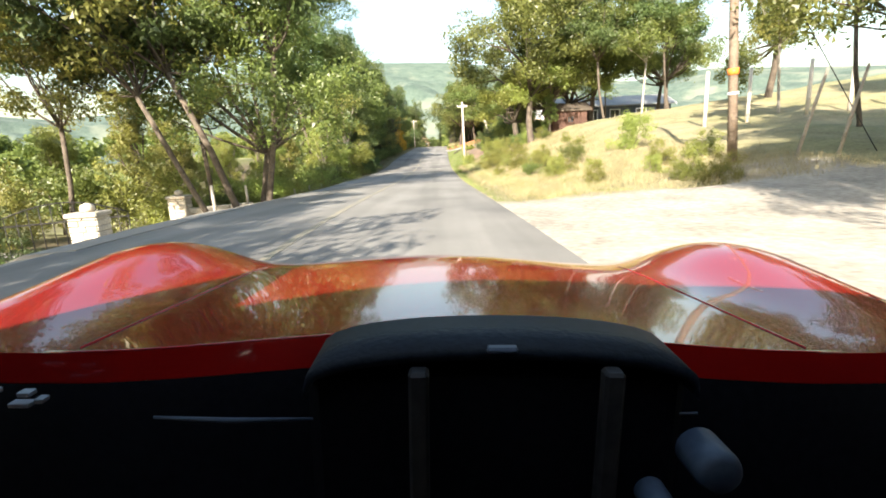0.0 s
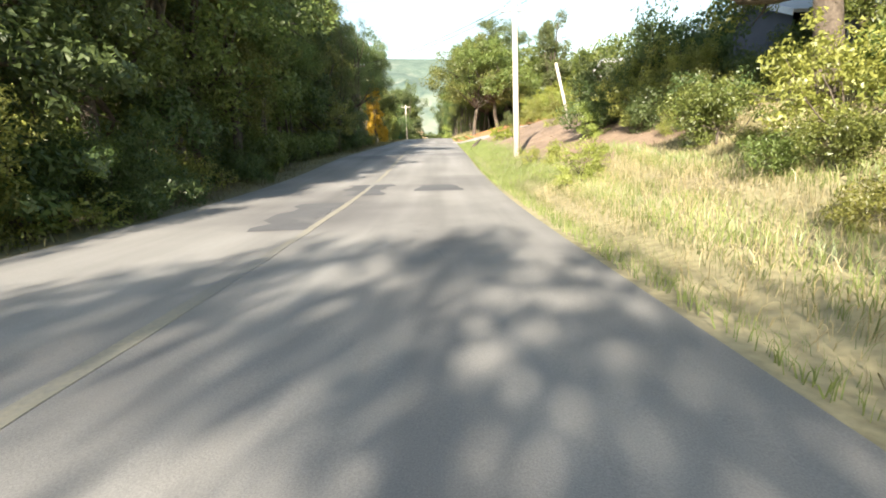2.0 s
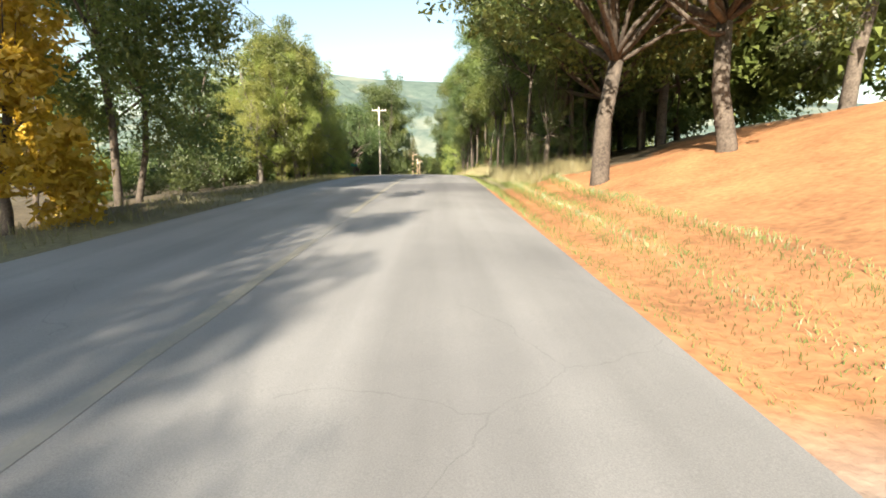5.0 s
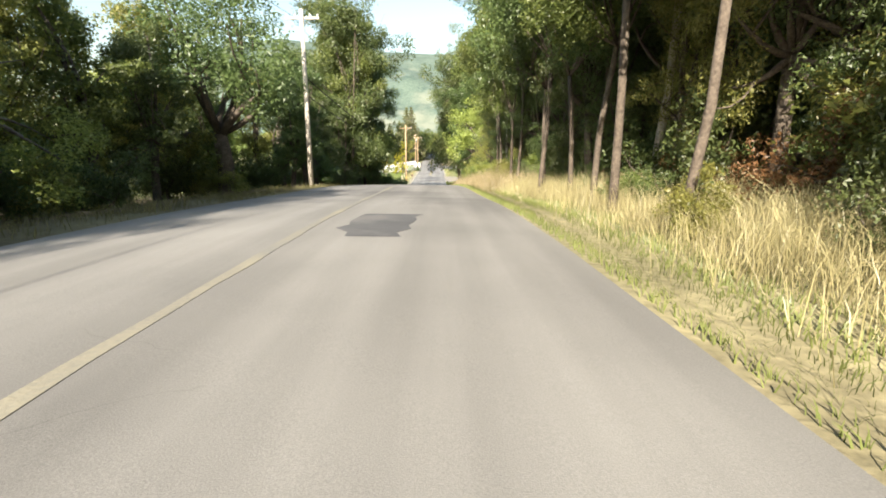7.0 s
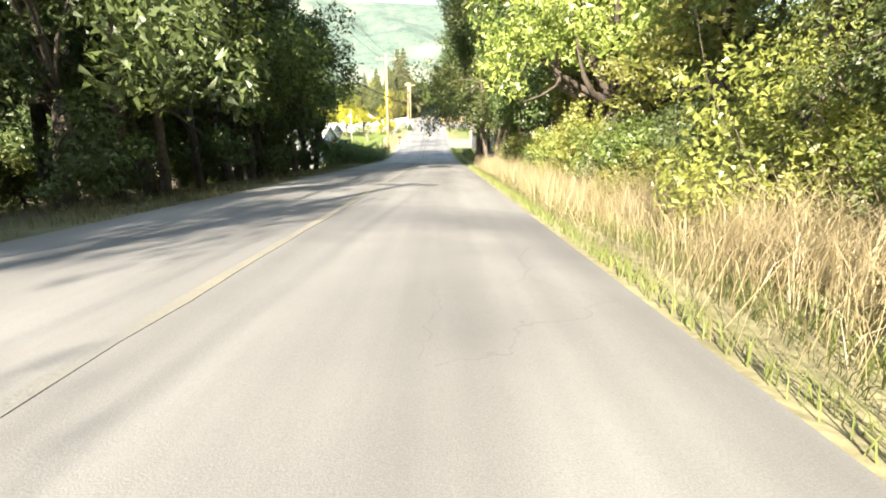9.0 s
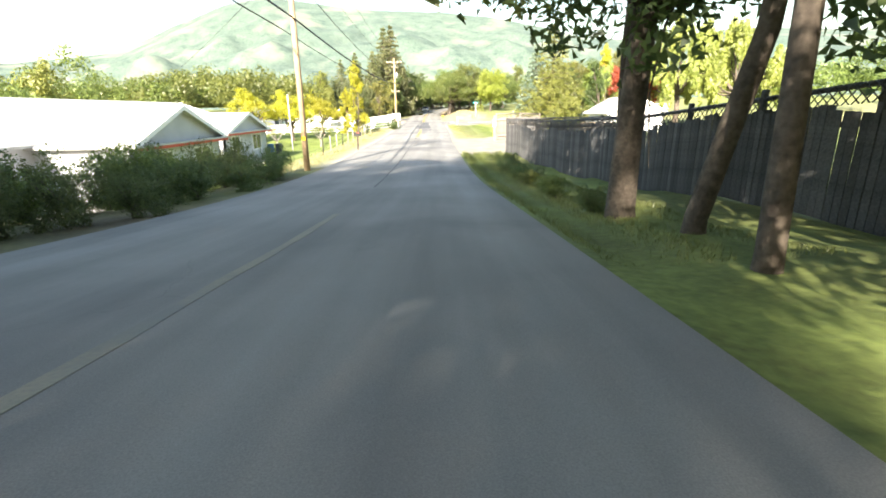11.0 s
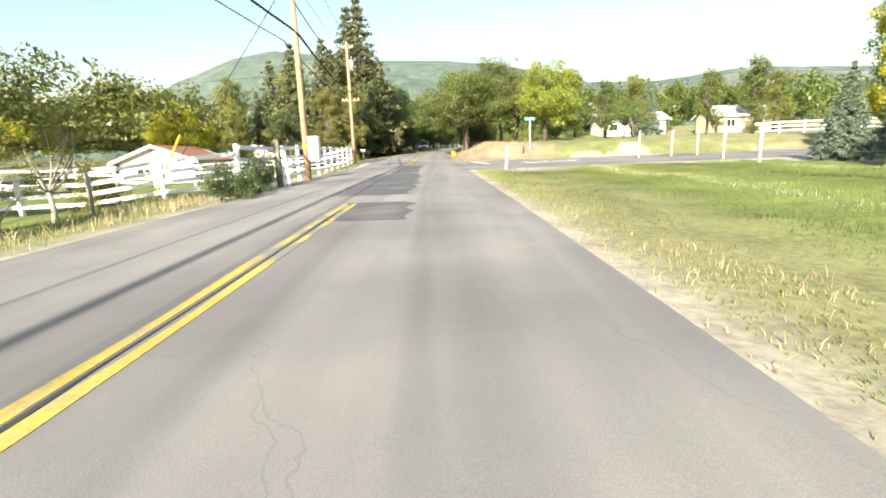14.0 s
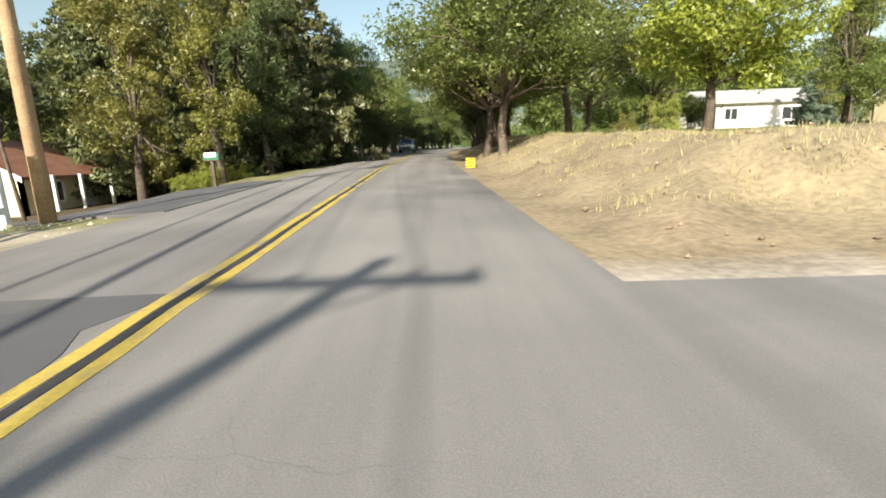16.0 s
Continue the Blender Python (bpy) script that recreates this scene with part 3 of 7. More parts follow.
def tree(kind, seed, leaf, bark, label, category="tree", count=6000, size=0.2, slim=1.0):
    """One tree of about 8 m at the origin: an Empty with a trunk and a crown. Returns the Empty."""
    rng = np.random.RandomState(seed)
    heads = []
    if kind == "oak":          # broad, with knotted limbs
        foot = (rng.uniform(-.3, .3), rng.uniform(-.3, .3), 2.2)
        for i in range(9):
            w = 2 * math.pi * i / 9 + rng.uniform(-.3, .3)
            reach = rng.uniform(1.6, 3.4)
            heads.append(((math.cos(w) * reach, math.sin(w) * reach, rng.uniform(3.4, 5.6)), (rng.uniform(1.1, 1.8), rng.uniform(1.1, 1.8), rng.uniform(0.8, 1.3))))
        for i in range(4):
            heads.append(((rng.uniform(-1.4, 1.4), rng.uniform(-1.4, 1.4), rng.uniform(5.6, 6.9)), (rng.uniform(1.2, 1.8), rng.uniform(1.2, 1.8), rng.uniform(0.8, 1.2))))
        girth = 0.27
    elif kind == "tall":       # forest edge tree, leafy almost to the ground
        foot = (rng.uniform(-.4, .4), rng.uniform(-.4, .4), 2.8)
        for i in range(13):
            z = 1.5 + 6.2 * (i / 12)
            w, reach = rng.uniform(0, 6.28), rng.uniform(0.5, 1.75) * (1.1 - 0.5 * i / 12)
            heads.append(((math.cos(w) * reach, math.sin(w) * reach, z + rng.uniform(-.3, .3)), (rng.uniform(0.7, 1.25), rng.uniform(0.7, 1.25), rng.uniform(0.6, 1.1))))
        girth = 0.17
    elif kind == "high":       # bare lower trunk, crown well up
        foot = (rng.uniform(-.5, .5), rng.uniform(-.5, .5), 3.6)
        for i in range(10):
            w, reach = rng.uniform(0, 6.28), rng.uniform(0.5, 1.9)
            heads.append(((math.cos(w) * reach + foot[0], math.sin(w) * reach + foot[1], rng.uniform(4.3, 8.0)), (rng.uniform(0.8, 1.4), rng.uniform(0.8, 1.4), rng.uniform(0.6, 1.1))))
        girth = 0.16
    elif kind == "column":     # slim young tree
        foot = (0, 0, 1.0)
        for i in range(12):
            z = 0.9 + 6.4 * i / 11
            w, reach = rng.uniform(0, 6.28), rng.uniform(0.2, 0.95) * (1.1 - 0.75 * i / 11)
            heads.append(((math.cos(w) * reach, math.sin(w) * reach, z), (rng.uniform(0.5, 0.85), rng.uniform(0.5, 0.85), rng.uniform(0.6, 0.95))))
        girth = 0.09
    elif kind == "round":      # clipped-looking round crown
        foot = (0, 0, 1.5)
        for i in range(12):
            w, reach, z = rng.uniform(0, 6.28), rng.uniform(0.8, 2.5), rng.uniform(2.2, 5.4)
            heads.append(((math.cos(w) * reach, math.sin(w) * reach, z), (1.3, 1.3, 1.05)))
        girth = 0.16
    elif kind == "bush":       # leafy from the ground up
        foot = (0, 0, 0.5)
        for i in range(9):
            w, reach = rng.uniform(0, 6.28), rng.uniform(0.3, 1.6)
            heads.append(((math.cos(w) * reach, math.sin(w) * reach, rng.uniform(0.6, 2.2)), (rng.uniform(0.6, 1.1), rng.uniform(0.6, 1.1), rng.uniform(0.5, 0.95))))
        girth = 0.05
    elif kind == "willow":     # trailing shoots
        foot = (0, 0, 2.4)
        for i in range(16):
            w, reach = rng.uniform(0, 6.28), rng.uniform(0.6, 3.0)
            heads.append(((math.cos(w) * reach, math.sin(w) * reach, rng.uniform(2.6, 6.2)), (0.55, 0.55, rng.uniform(1.2, 2.0))))
        girth = 0.2
    elif kind == "bare":       # small, nearly leafless
        foot = (0, 0, 0.9)
        for i in range(9):
            w, reach = rng.uniform(0, 6.28), rng.uniform(0.4, 1.5)
            heads.append(((math.cos(w) * reach, math.sin(w) * reach, rng.uniform(1.6, 3.2)), (0.6, 0.6, 0.5)))
        girth = 0.07
    foot_me = base(category.replace(" ", "_"), None, label, category)
    chunks = limb_chunks(seed, foot, heads, girth * slim, 0.5 if kind == "oak" else 0.2)
    part_mesh("trunk", mesh_from("trunk", *chunks[0], bark, True), foot_me)
    tagged(part_mesh("branchwork", mesh_from("branchwork", *merged(chunks[1:]), bark, True), foot_me), kind="stuff")
    part_mesh("crown", leaves(seed, heads, count, size, leaf, droop=1.6 if kind == "willow" else 0.1), foot_me)
    return foot_me


def conifer(seed, leaf, label, count=15000, size=0.15, wide=2.5, high=10.0):
    """A fir: whorls of drooping boughs on a straight trunk."""
    rng = np.random.RandomState(seed)
    blobs, chunks = [], []
    tiers = 21
    for i in range(tiers):
        k = i / (tiers - 1)
        z, reach = high * (0.09 + 0.88 * k), wide * (1 - k) ** 0.8 + 0.12
        n = 7 if k < 0.6 else 5
        for j in range(n):
            w = 2 * math.pi * (j + 0.5 * (i % 2)) / n + rng.uniform(-.25, .25)
            q = reach * rng.uniform(0.75, 1.1)
            tip = (math.cos(w) * q, math.sin(w) * q, z - 0.16 * q)
            chunks.append(tube_data([(0, 0, z), tip], [0.035, 0.01], 4))
            for s in (0.35, 0.65, 0.95):
                blobs.append(((tip[0] * s, tip[1] * s, z - 0.16 * q * s), (0.2 * q + 0.2, 0.2 * q + 0.2, 0.16 + 0.1 * q)))
    ob = base("conifer", None, label, "conifer")
    v, f = merged(chunks)
    part("trunk", tube_bm([(0, 0, -0.3), (0, 0, high * 0.5), (0, 0, high * 0.97)], [0.26, 0.15, 0.02], 8), BARK, ob)
    tagged(part_mesh("branchwork", mesh_from("branchwork", v, f, BARK, True), ob), kind="stuff")
    part_mesh("crown", leaves(seed, blobs, count, size, leaf, droop=0.5, inner=0.4), ob)
    return ob


def blades(name, places, height, material, label, seed=0, width=0.02, lean=0.35, heads=False):
    """Grass blades over a list of spots, one sheet of many tapered blades."""
    rng = np.random.RandomState(seed)
    p = np.asarray(places, float)
    n = len(p)
    h = height * (0.45 + 0.8 * rng.random_sample(n)) * (p[:, 3] if p.shape[1] > 3 else 1)
    w = rng.uniform(0, 6.28, n)
    side = np.stack([np.cos(w), np.sin(w), 0 * w], 1) * width * (0.6 + 0.8 * rng.random_sample(n))[:, None]
    tilt = np.stack([rng.normal(size=n), rng.normal(size=n), 0 * w], 1) * lean * h[:, None]
    q = p[:, :3] - (0, 0, 0.03)
    upv = np.stack([0 * h, 0 * h, h], 1)
    mid = q + upv * 0.62 + tilt * 0.3
    verts = np.stack([q - side, q + side, mid + side * 0.8, mid - side * 0.8, q + upv * 0.95 + tilt], 1).reshape(-1, 3)
    me = bpy.data.meshes.new(name)
    i = np.arange(n)[:, None] * 5
    loops = np.concatenate([i + np.array([[0, 1, 2, 3]]), i + np.array([[3, 2, 4]])], 1).ravel()
    me.vertices.add(n * 5)
    me.vertices.foreach_set("co", verts.ravel())
    me.loops.add(len(loops))
    me.loops.foreach_set("vertex_index", loops)
    me.polygons.add(n * 2)
    me.polygons.foreach_set("loop_start", (np.arange(n)[:, None] * 7 + np.array([[0, 4]])).ravel())
    me.polygons.foreach_set("loop_total", np.tile([4, 3], n))
    me.materials.append(material)
    me.update(calc_edges=True)
    return tagged(new(name, me), label, "grass", kind="stuff")


def sward(y0, y1, u0, u1, side, count, seed, clump=0.0):
    """Spots on the verge between two distances off the road's edge; side is 1 for right and -1 for left."""
    rng = np.random.RandomState(seed)
    if clump:
        m = max(8, int(count / 30))
        cy, cu = rng.uniform(y0, y1, m), rng.uniform(u0, u1, m)
        k = rng.randint(0, m, count)
        y, u = cy[k] + rng.normal(size=count) * clump, cu[k] + rng.normal(size=count) * clump
        tall = (0.6 + 0.8 * rng.random_sample(m))[k]
    else:
        y, u = rng.uniform(y0, y1, count), u0 + (u1 - u0) * rng.random_sample(count)
        tall = np.ones(count)
    u = np.maximum(u, 0.12)
    x = road_x(y) + side * (HALF + u)
    return np.stack([x, y, land(x, y), tall], 1)

# ---- ground, road and distance ----
build_ground()
ribbon("road", -HALF, HALF, -40, 440, 0.0, ASPHALT, "sun-bleached two-lane country road of worn asphalt", "road")
for nm, a, b, y0, y1, mt, lb in (
    ("centre_line", -0.07, 0.05, -40, 190, FADED_LINE, "faded centre line on the worn asphalt"),
    ("centre_line", -0.13, -0.045, 228, 241.5, YELLOW_LINE, "worn yellow centre line on the asphalt"), ("centre_line", 0.045, 0.13, 228, 241.5, YELLOW_LINE, "worn yellow centre line on the asphalt"),
    ("centre_line", -0.15, -0.05, 262.5, 400, YELLOW_LINE, "yellow centre line on the asphalt"), ("centre_line", 0.05, 0.15, 262.5, 400, YELLOW_LINE, "yellow centre line on the asphalt"),
    ("seam", -0.035, 0.035, 262.5, 400, TAR, "black tar seam between two yellow lines"), ("seam", -0.018, 0.018, 195, 241, TAR, "black tar seam along the road's middle")):
    ribbon(nm, a, b, y0, y1, 0.004, mt, lb, "road marking", 0.7, 0.018, thick=0.01)
for i, (a, b, y0, y1) in enumerate(((0.0, 1.2, 239.0, 241.6), (-0.7, 1.1, 243.0, 253.0), (-0.3, 0.95, 253.4, 262.0), (-0.9, -0.1, 40.2, 43.6), (-0.6, 0.5, 44.5, 47.0), (1.3, 2.3, 45.2, 46.6),
                                    (0.5, 1.4, 121.8, 124.4), (-2.2, -0.2, 266.0, 268.0))):
    ribbon("asphalt_repair", a, b, y0, y1, 0.004, ASPHALT_DARK, "dark ragged asphalt repair set in the paler road", "road repair", 0.35, 0.16, seed=i, thick=0.02)


def mountain():
    """The wooded mountain that closes the valley: ridge heights by bearing, in degrees."""
    bearing = [-75, -50, -40, -32, -27, -22, -18, -12, -6, 0, 6, 12, 16, 22, 30, 45, 75]
    rise = [4, 5, 4.3, 5.6, 8.2, 10.4, 11.4, 10.8, 10.5, 10.2, 9.6, 8.4, 7.1, 6.7, 7.2, 5.6, 4.0]
    cols, deep = 260, 40
    verts, faces = [], []
    for j in range(deep + 1):
        k = j / deep
        far = 1500 + 1300 * k
        for i in range(cols + 1):
            w = -75 + 150 * i / cols
            top = math.tan(radians(float(np.interp(w, bearing, rise)))) * 2800
            x, y = far * math.sin(radians(w)), 150 + far * math.cos(radians(w))
            rough = noise.fractal(Vector((x * 0.0035, y * 0.0035, 0.3)), 1.0, 2.0, 5) * 70 + noise.noise(Vector((x * 0.03, y * 0.03, 1))) * 9
            verts.append((x, y, -30 + (top + 30) * k ** 0.85 + rough * math.sin(math.pi * min(k * 1.15, 1)) + (rough * 0.10 if j == deep else 0)))
    w = cols + 1
    for j in range(deep):
        for i in range(cols):
            faces.append((j * w + i, j * w + i + 1, (j + 1) * w + i + 1, (j + 1) * w + i))
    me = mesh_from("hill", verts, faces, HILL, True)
    tagged(new("hill", me), "wooded green mountain with pale bare slopes and haze in its colour", "mountain", kind="structure")


mountain()

# ---- trees ----
OAK = [tree("oak", 11 + i, LEAF_OAK, BARK, "broad live oak with knotted limbs and dense dull green leaves", category="oak tree", count=7000, size=0.13, slim=0.55) for i in range(3)]
TALL = [tree("tall", 31 + i, (LEAF_DARK, LEAF_OAK, LEAF_OLIVE, LEAF_DARK)[i], BARK, ("dark green bay tree leafy almost to the ground", "dull green tree at the wood's edge",
             "olive and yellow tinged tree at the wood's edge", "dark evergreen tree with thin branches")[i], category="bay tree", count=5400, size=0.12) for i in range(4)]
HIGH = [tree("high", 51 + i, (LEAF_DARK, LEAF_OAK, LEAF_OLIVE)[i], (BARK, BARK_PALE, BARK_PALE)[i], ("tall tree with a bare dark trunk and high crown", "tall tree with a pale grey trunk",
             "tall tree with pale trunk and olive leaves")[i], count=4600, size=0.13, slim=0.45) for i in range(3)]
BROAD = tree("oak", 11, LEAF_OAK, BARK, "great live oak with a full rounded yellow green crown", category="oak tree", count=15000, size=0.115, slim=0.55)
OLIVE = tree("high", 57, LEAF_OLIVE, BARK, "thin-leaved olive green tree with a dark leaning trunk", count=3800, size=0.12, slim=0.5)
GIANT = [tree(("tall", "high", "tall")[i], 61 + i, (LEAF_DARK, LEAF_DARK, LEAF_OAK)[i], BARK, ("very tall dark evergreen at the wood's edge", "very tall tree with a bare trunk and high crown",
             "very tall dull green tree of the wood")[i], category="evergreen tree", count=9000, size=0.09, slim=0.42) for i in range(3)]
BUSH = [tree("bush", 71 + i, (LEAF_LIGHT, LEAF_OAK, LEAF_OLIVE, LEAF_DARK)[i], BARK, ("light green leafy bush on the verge", "dull green scrub bush on the slope", "olive green autumn bush beside the road", "dark green shrub under the trees")[i],
             "bush", count=2200, size=0.1) for i in range(4)]
HIGHP = [tree("high", 81 + i, (LEAF_DARK, LEAF_OAK)[i], (BARK, BARK)[i], ("tall wood's edge tree with dark leaning trunk", "tall wood's edge tree with bare brown trunk")[i], count=11000, size=0.075, slim=0.42) for i in range(2)]
GNARLED = tree("oak", 14, LEAF_DARK, BARK, "old live oak with a thick dark trunk and twisting limbs", category="oak tree", count=7000, size=0.11, slim=1.1)
LEAFY = [tree("tall", 87 + i, (LEAF_DARK, LEAF_OLIVE)[i], BARK, ("dark leafy young tree at the wood's edge", "olive leafy young tree at the wood's edge")[i], category="bay tree", count=10000, size=0.06) for i in range(2)]
LEAFL = tree("tall", 90, LEAF_LIGHT, BARK_GREY, "sunlit yellow green tree leafy to the ground", count=11000, size=0.065)
RUSTY = tree("bush", 86, LEAF_RUST, BARK, "rust red vine-grown shrub at the wood's edge", "bush", count=1500, size=0.085)
BUSHY = tree("bush", 85, LEAF_YG, BARK, "yellow green rounded shrub above the driveway", "bush", count=3000, size=0.085)
LIGHT = tree("oak", 91, LEAF_LIGHT, BARK, "sunlit light green tree with a dark trunk", count=8000, size=0.135)
YELLOW = tree("column", 92, LEAF_YELLOW, BARK, "slim young maple in bright yellow autumn leaf", category="maple", count=5200, size=0.12)
GOLD = tree("column", 93, LEAF_ORANGE, BARK, "slim tree in golden orange autumn leaf", category="maple", count=3600, size=0.15)
YROUND = tree("round", 94, LEAF_YG, BARK, "round yellow green tree on the lawn", count=8000, size=0.13)
YSPREAD = tree("oak", 95, LEAF_YELLOW, BARK, "spreading yellow autumn tree", count=5200, size=0.18)
REDT = tree("round", 96, LEAF_RED, BARK, "rust red autumn tree", category="maple", count=5200, size=0.18)
WILLOW = tree("willow", 97, LEAF_LIGHT, BARK, "pale weeping willow with trailing shoots", category="willow", count=7000, size=0.2)
BARE = tree("bare", 98, LEAF_OLIVE, BARK_PALE, "small grey fruit tree, nearly leafless", category="fruit tree", count=420, size=0.1)
FIR = [conifer(101 + i, (LEAF_FIR, LEAF_BLUE)[i], ("tall dark fir with drooping boughs", "blue green cypress with soft boughs")[i]) for i in range(2)]
FIR_LIGHT = conifer(105, LEAF_OLIVE, "full yellow green conifer beside the yard", 30000, 0.09, 3.3, 9.5)
PROTOS = (OLIVE, BROAD, FIR_LIGHT, GNARLED, RUSTY, LEAFL, *LEAFY, *HIGHP, BUSHY, *OAK, *TALL, *HIGH, *GIANT, *BUSH, LIGHT, YELLOW, GOLD, YROUND, YSPREAD, REDT, WILLOW, BARE, *FIR)
USED = set()


def plant(proto, x, y, scale=1.0, turn=None, sink=0.05, tall=1.0, group="", lean=0.0):
    """Sets a tree at a place; the first planting moves the tree that was built, later ones are copies."""
    turn = (x * 37 + y * 61) % 360 if turn is None else turn
    m = pose(x, y, ground_z(x, y) - sink, 0, lean, 0) @ pose(0, 0, 0, 0, 0, turn) @ Matrix.Diagonal((scale, scale, scale * tall, 1))
    if proto.name not in USED:
        USED.add(proto.name)
        proto.matrix_world = m
        ob = proto
    else:
        ob = copy_thing(proto, m)
        ob.scale = (scale, scale, scale * tall)
    if group:
        ob["group"] = group
    return ob


def belt(seed, y0, y1, u0, u1, side, gap, protos, s0, s1, group):
    """Trees along the road between two distances off its edge, about gap metres apart."""
    rng = np.random.RandomState(seed)
    y = y0
    while y < y1:
        u = rng.uniform(u0, u1)
        x = float(road_x(y)) + side * (HALF + u)
        plant(protos[rng.randint(len(protos))], x, y + rng.uniform(-.4, .4) * gap, rng.uniform(s0, s1), tall=rng.uniform(0.9, 1.15), group=group)
        y += gap * rng.uniform(0.75, 1.25)


# left of the first stretch
for x, y, s, p in ((-6.5, 17.4, 1.45, HIGH[0]), (-7.2, 18.6, 1.05, OAK[0]), (-9.4, 18.8, 1.15, OLIVE), (-12.5, 15.5, 1.0, OLIVE), (-11.2, 8.2, 1.2, HIGH[0]),
                   (-13, 20.5, 0.7, TALL[2]), (-13.5, 24, 0.6, TALL[2]), (-18, 17, 0.7, OLIVE), (-17, 21, 0.6, TALL[2]), (-8.5, -7.0, 1.3, OAK[0]), (-7.6, 1.5, 1.1, HIGH[0]), (-7.6, 39.0, 0.85, LEAFL), (-8.8, 36.0, 0.8, LEAFL), (-8.4, 41.5, 0.85, LEAFL), (-8.2, 33.0, 0.62, LEAFL)):
    plant(p, x, y, s, group="trees beside the road")
plant(OLIVE, -7.4, 16.8, 1.45, group="trees beside the road", lean=-13.0)
plant(HIGH[0], -8.1, 16.2, 1.3, group="trees beside the road", lean=-18.0)
for x, y, s, p in ((-12.0, 17.6, 1.1, BUSH[2]), (-10.6, 18.0, 0.9, BUSH[2]), (-14.0, 17.0, 1.2, BUSH[1]), (-15.8, 15.6, 1.1, BUSH[2]), (-13.2, 13.4, 0.75, BUSH[2]), (-17.5, 13.5, 1.1, BUSH[1]), (-9.4, 20.4, 0.9, BUSH[1]), (-11.6, 11.4, 0.5, BUSH[3]), (-9.9, 9.6, 0.4, BUSH[3])):
    plant(p, x, y, s, group="bushes behind the gate")
belt(1, 21, 42, 1.6, 4.6, -1, 1.15, (BUSH[0], BUSH[1], BUSH[2], BUSH[2], BUSH[0]), 0.7, 1.15, "roadside bushes")
belt(2, 24, 44, 6.5, 11, -1, 2.4, (TALL[2], TALL[2], LIGHT, LEAFL), 0.5, 0.7, "trees beside the road")
belt(3, 40, 51, 1.9, 3.6, -1, 2.1, (LEAFY[0], TALL[3], TALL[1], LEAFY[0], OAK[0]), 1.0, 1.35, "trees beside the road")
belt(44, 51, 66, 2.0, 4.4, -1, 1.5, (HIGHP[0], HIGHP[1], HIGHP[1], LEAFY[1]), 0.8, 1.2, "trees beside the road")
belt(45, 66, 77, 1.9, 3.6, -1, 2.1, (TALL[0], TALL[1], LEAFY[0]), 1.0, 1.3, "trees beside the road")
belt(4, 42, 52, 3.2, 6.0, -1, 3.2, GIANT, 1.5, 1.9, "trees beside the road")
belt(46, 56, 77, 3.6, 6.0, -1, 2.2, GIANT, 1.4, 1.7, "trees beside the road")
belt(5, 40, 80, 1.3, 3.0, -1, 1.2, (BUSH[1], BUSH[3], BUSH[3], BUSH[2]), 0.4, 0.85, "roadside bushes")
belt(49, 40, 84, 5.0, 9.0, -1, 1.6, (BUSH[3], BUSH[1], BUSH[3]), 0.9, 1.4, "bushes of the wood")
belt(50, 100, 184, 6.0, 10.0, -1, 2.0, (BUSH[3], BUSH[1], BUSH[3]), 0.8, 1.3, "bushes of the wood")
plant(GOLD, -8.2, 90.0, 0.95, group="trees beside the road")
plant(GOLD, -8.9, 91.5, 0.65, group="trees beside the road")
belt(6, 107, 114, 2.8, 4.8, -1, 1.8, (LEAFL, LEAFL, LEAFY[1]), 0.7, 0.9, "trees beside the road")
belt(7, 84, 104, 8, 13, -1, 3.5, (BUSH[0], BUSH[2], TALL[2]), 0.4, 0.55, "trees beside the road")
# right of the first stretch
for x, y, s, p in ((7.4, 40.2, 1.75, BROAD), (13.8, 45.6, 1.6, BROAD), (7.6, 43.6, 0.5, TALL[1]), (9.0, 40.4, 0.4, TALL[1]), (13.2, 12.5, 1.15, OAK[1]), (15.5, 18.0, 1.1, HIGH[0]), (18, 26, 1.0, HIGH[2]), (12.4, 37.2, 1.2, HIGH[0]),
                   (16.5, 36, 1.1, HIGH[0]), (14.2, 34.5, 1.0, HIGH[1]), (22, 33, 1.2, TALL[1]), (14.6, 43.5, 0.9, HIGH[0]), (26, 24, 1.0, LIGHT), (18.5, 40.0, 1.1, OAK[2]), (8.2, 50.5, 0.42, BUSH[3]),
                   # the HIGHP and TALL trees below y = 7 are unseen, added to shade the bank
                   (20, 45, 1.1, OAK[1]), (12.0, -1.0, 1.2, OAK[0]), (4.9, -1.2, 1.2, HIGHP[0]), (6.6, -0.4, 1.25, HIGHP[1]), (8.4, 0.4, 1.25, HIGHP[0]), (10.4, 1.2, 1.25, HIGHP[1]), (11.6, 4.6, 1.5, TALL[0]), (13.8, 6.6, 1.4, TALL[1]), (9.2, 42.6, 1.05, LIGHT), (11.6, 44.0, 0.95, LIGHT), (6.6, 43.2, 0.95, LIGHT)):
    plant(p, x, y, s, group="trees on the bank")
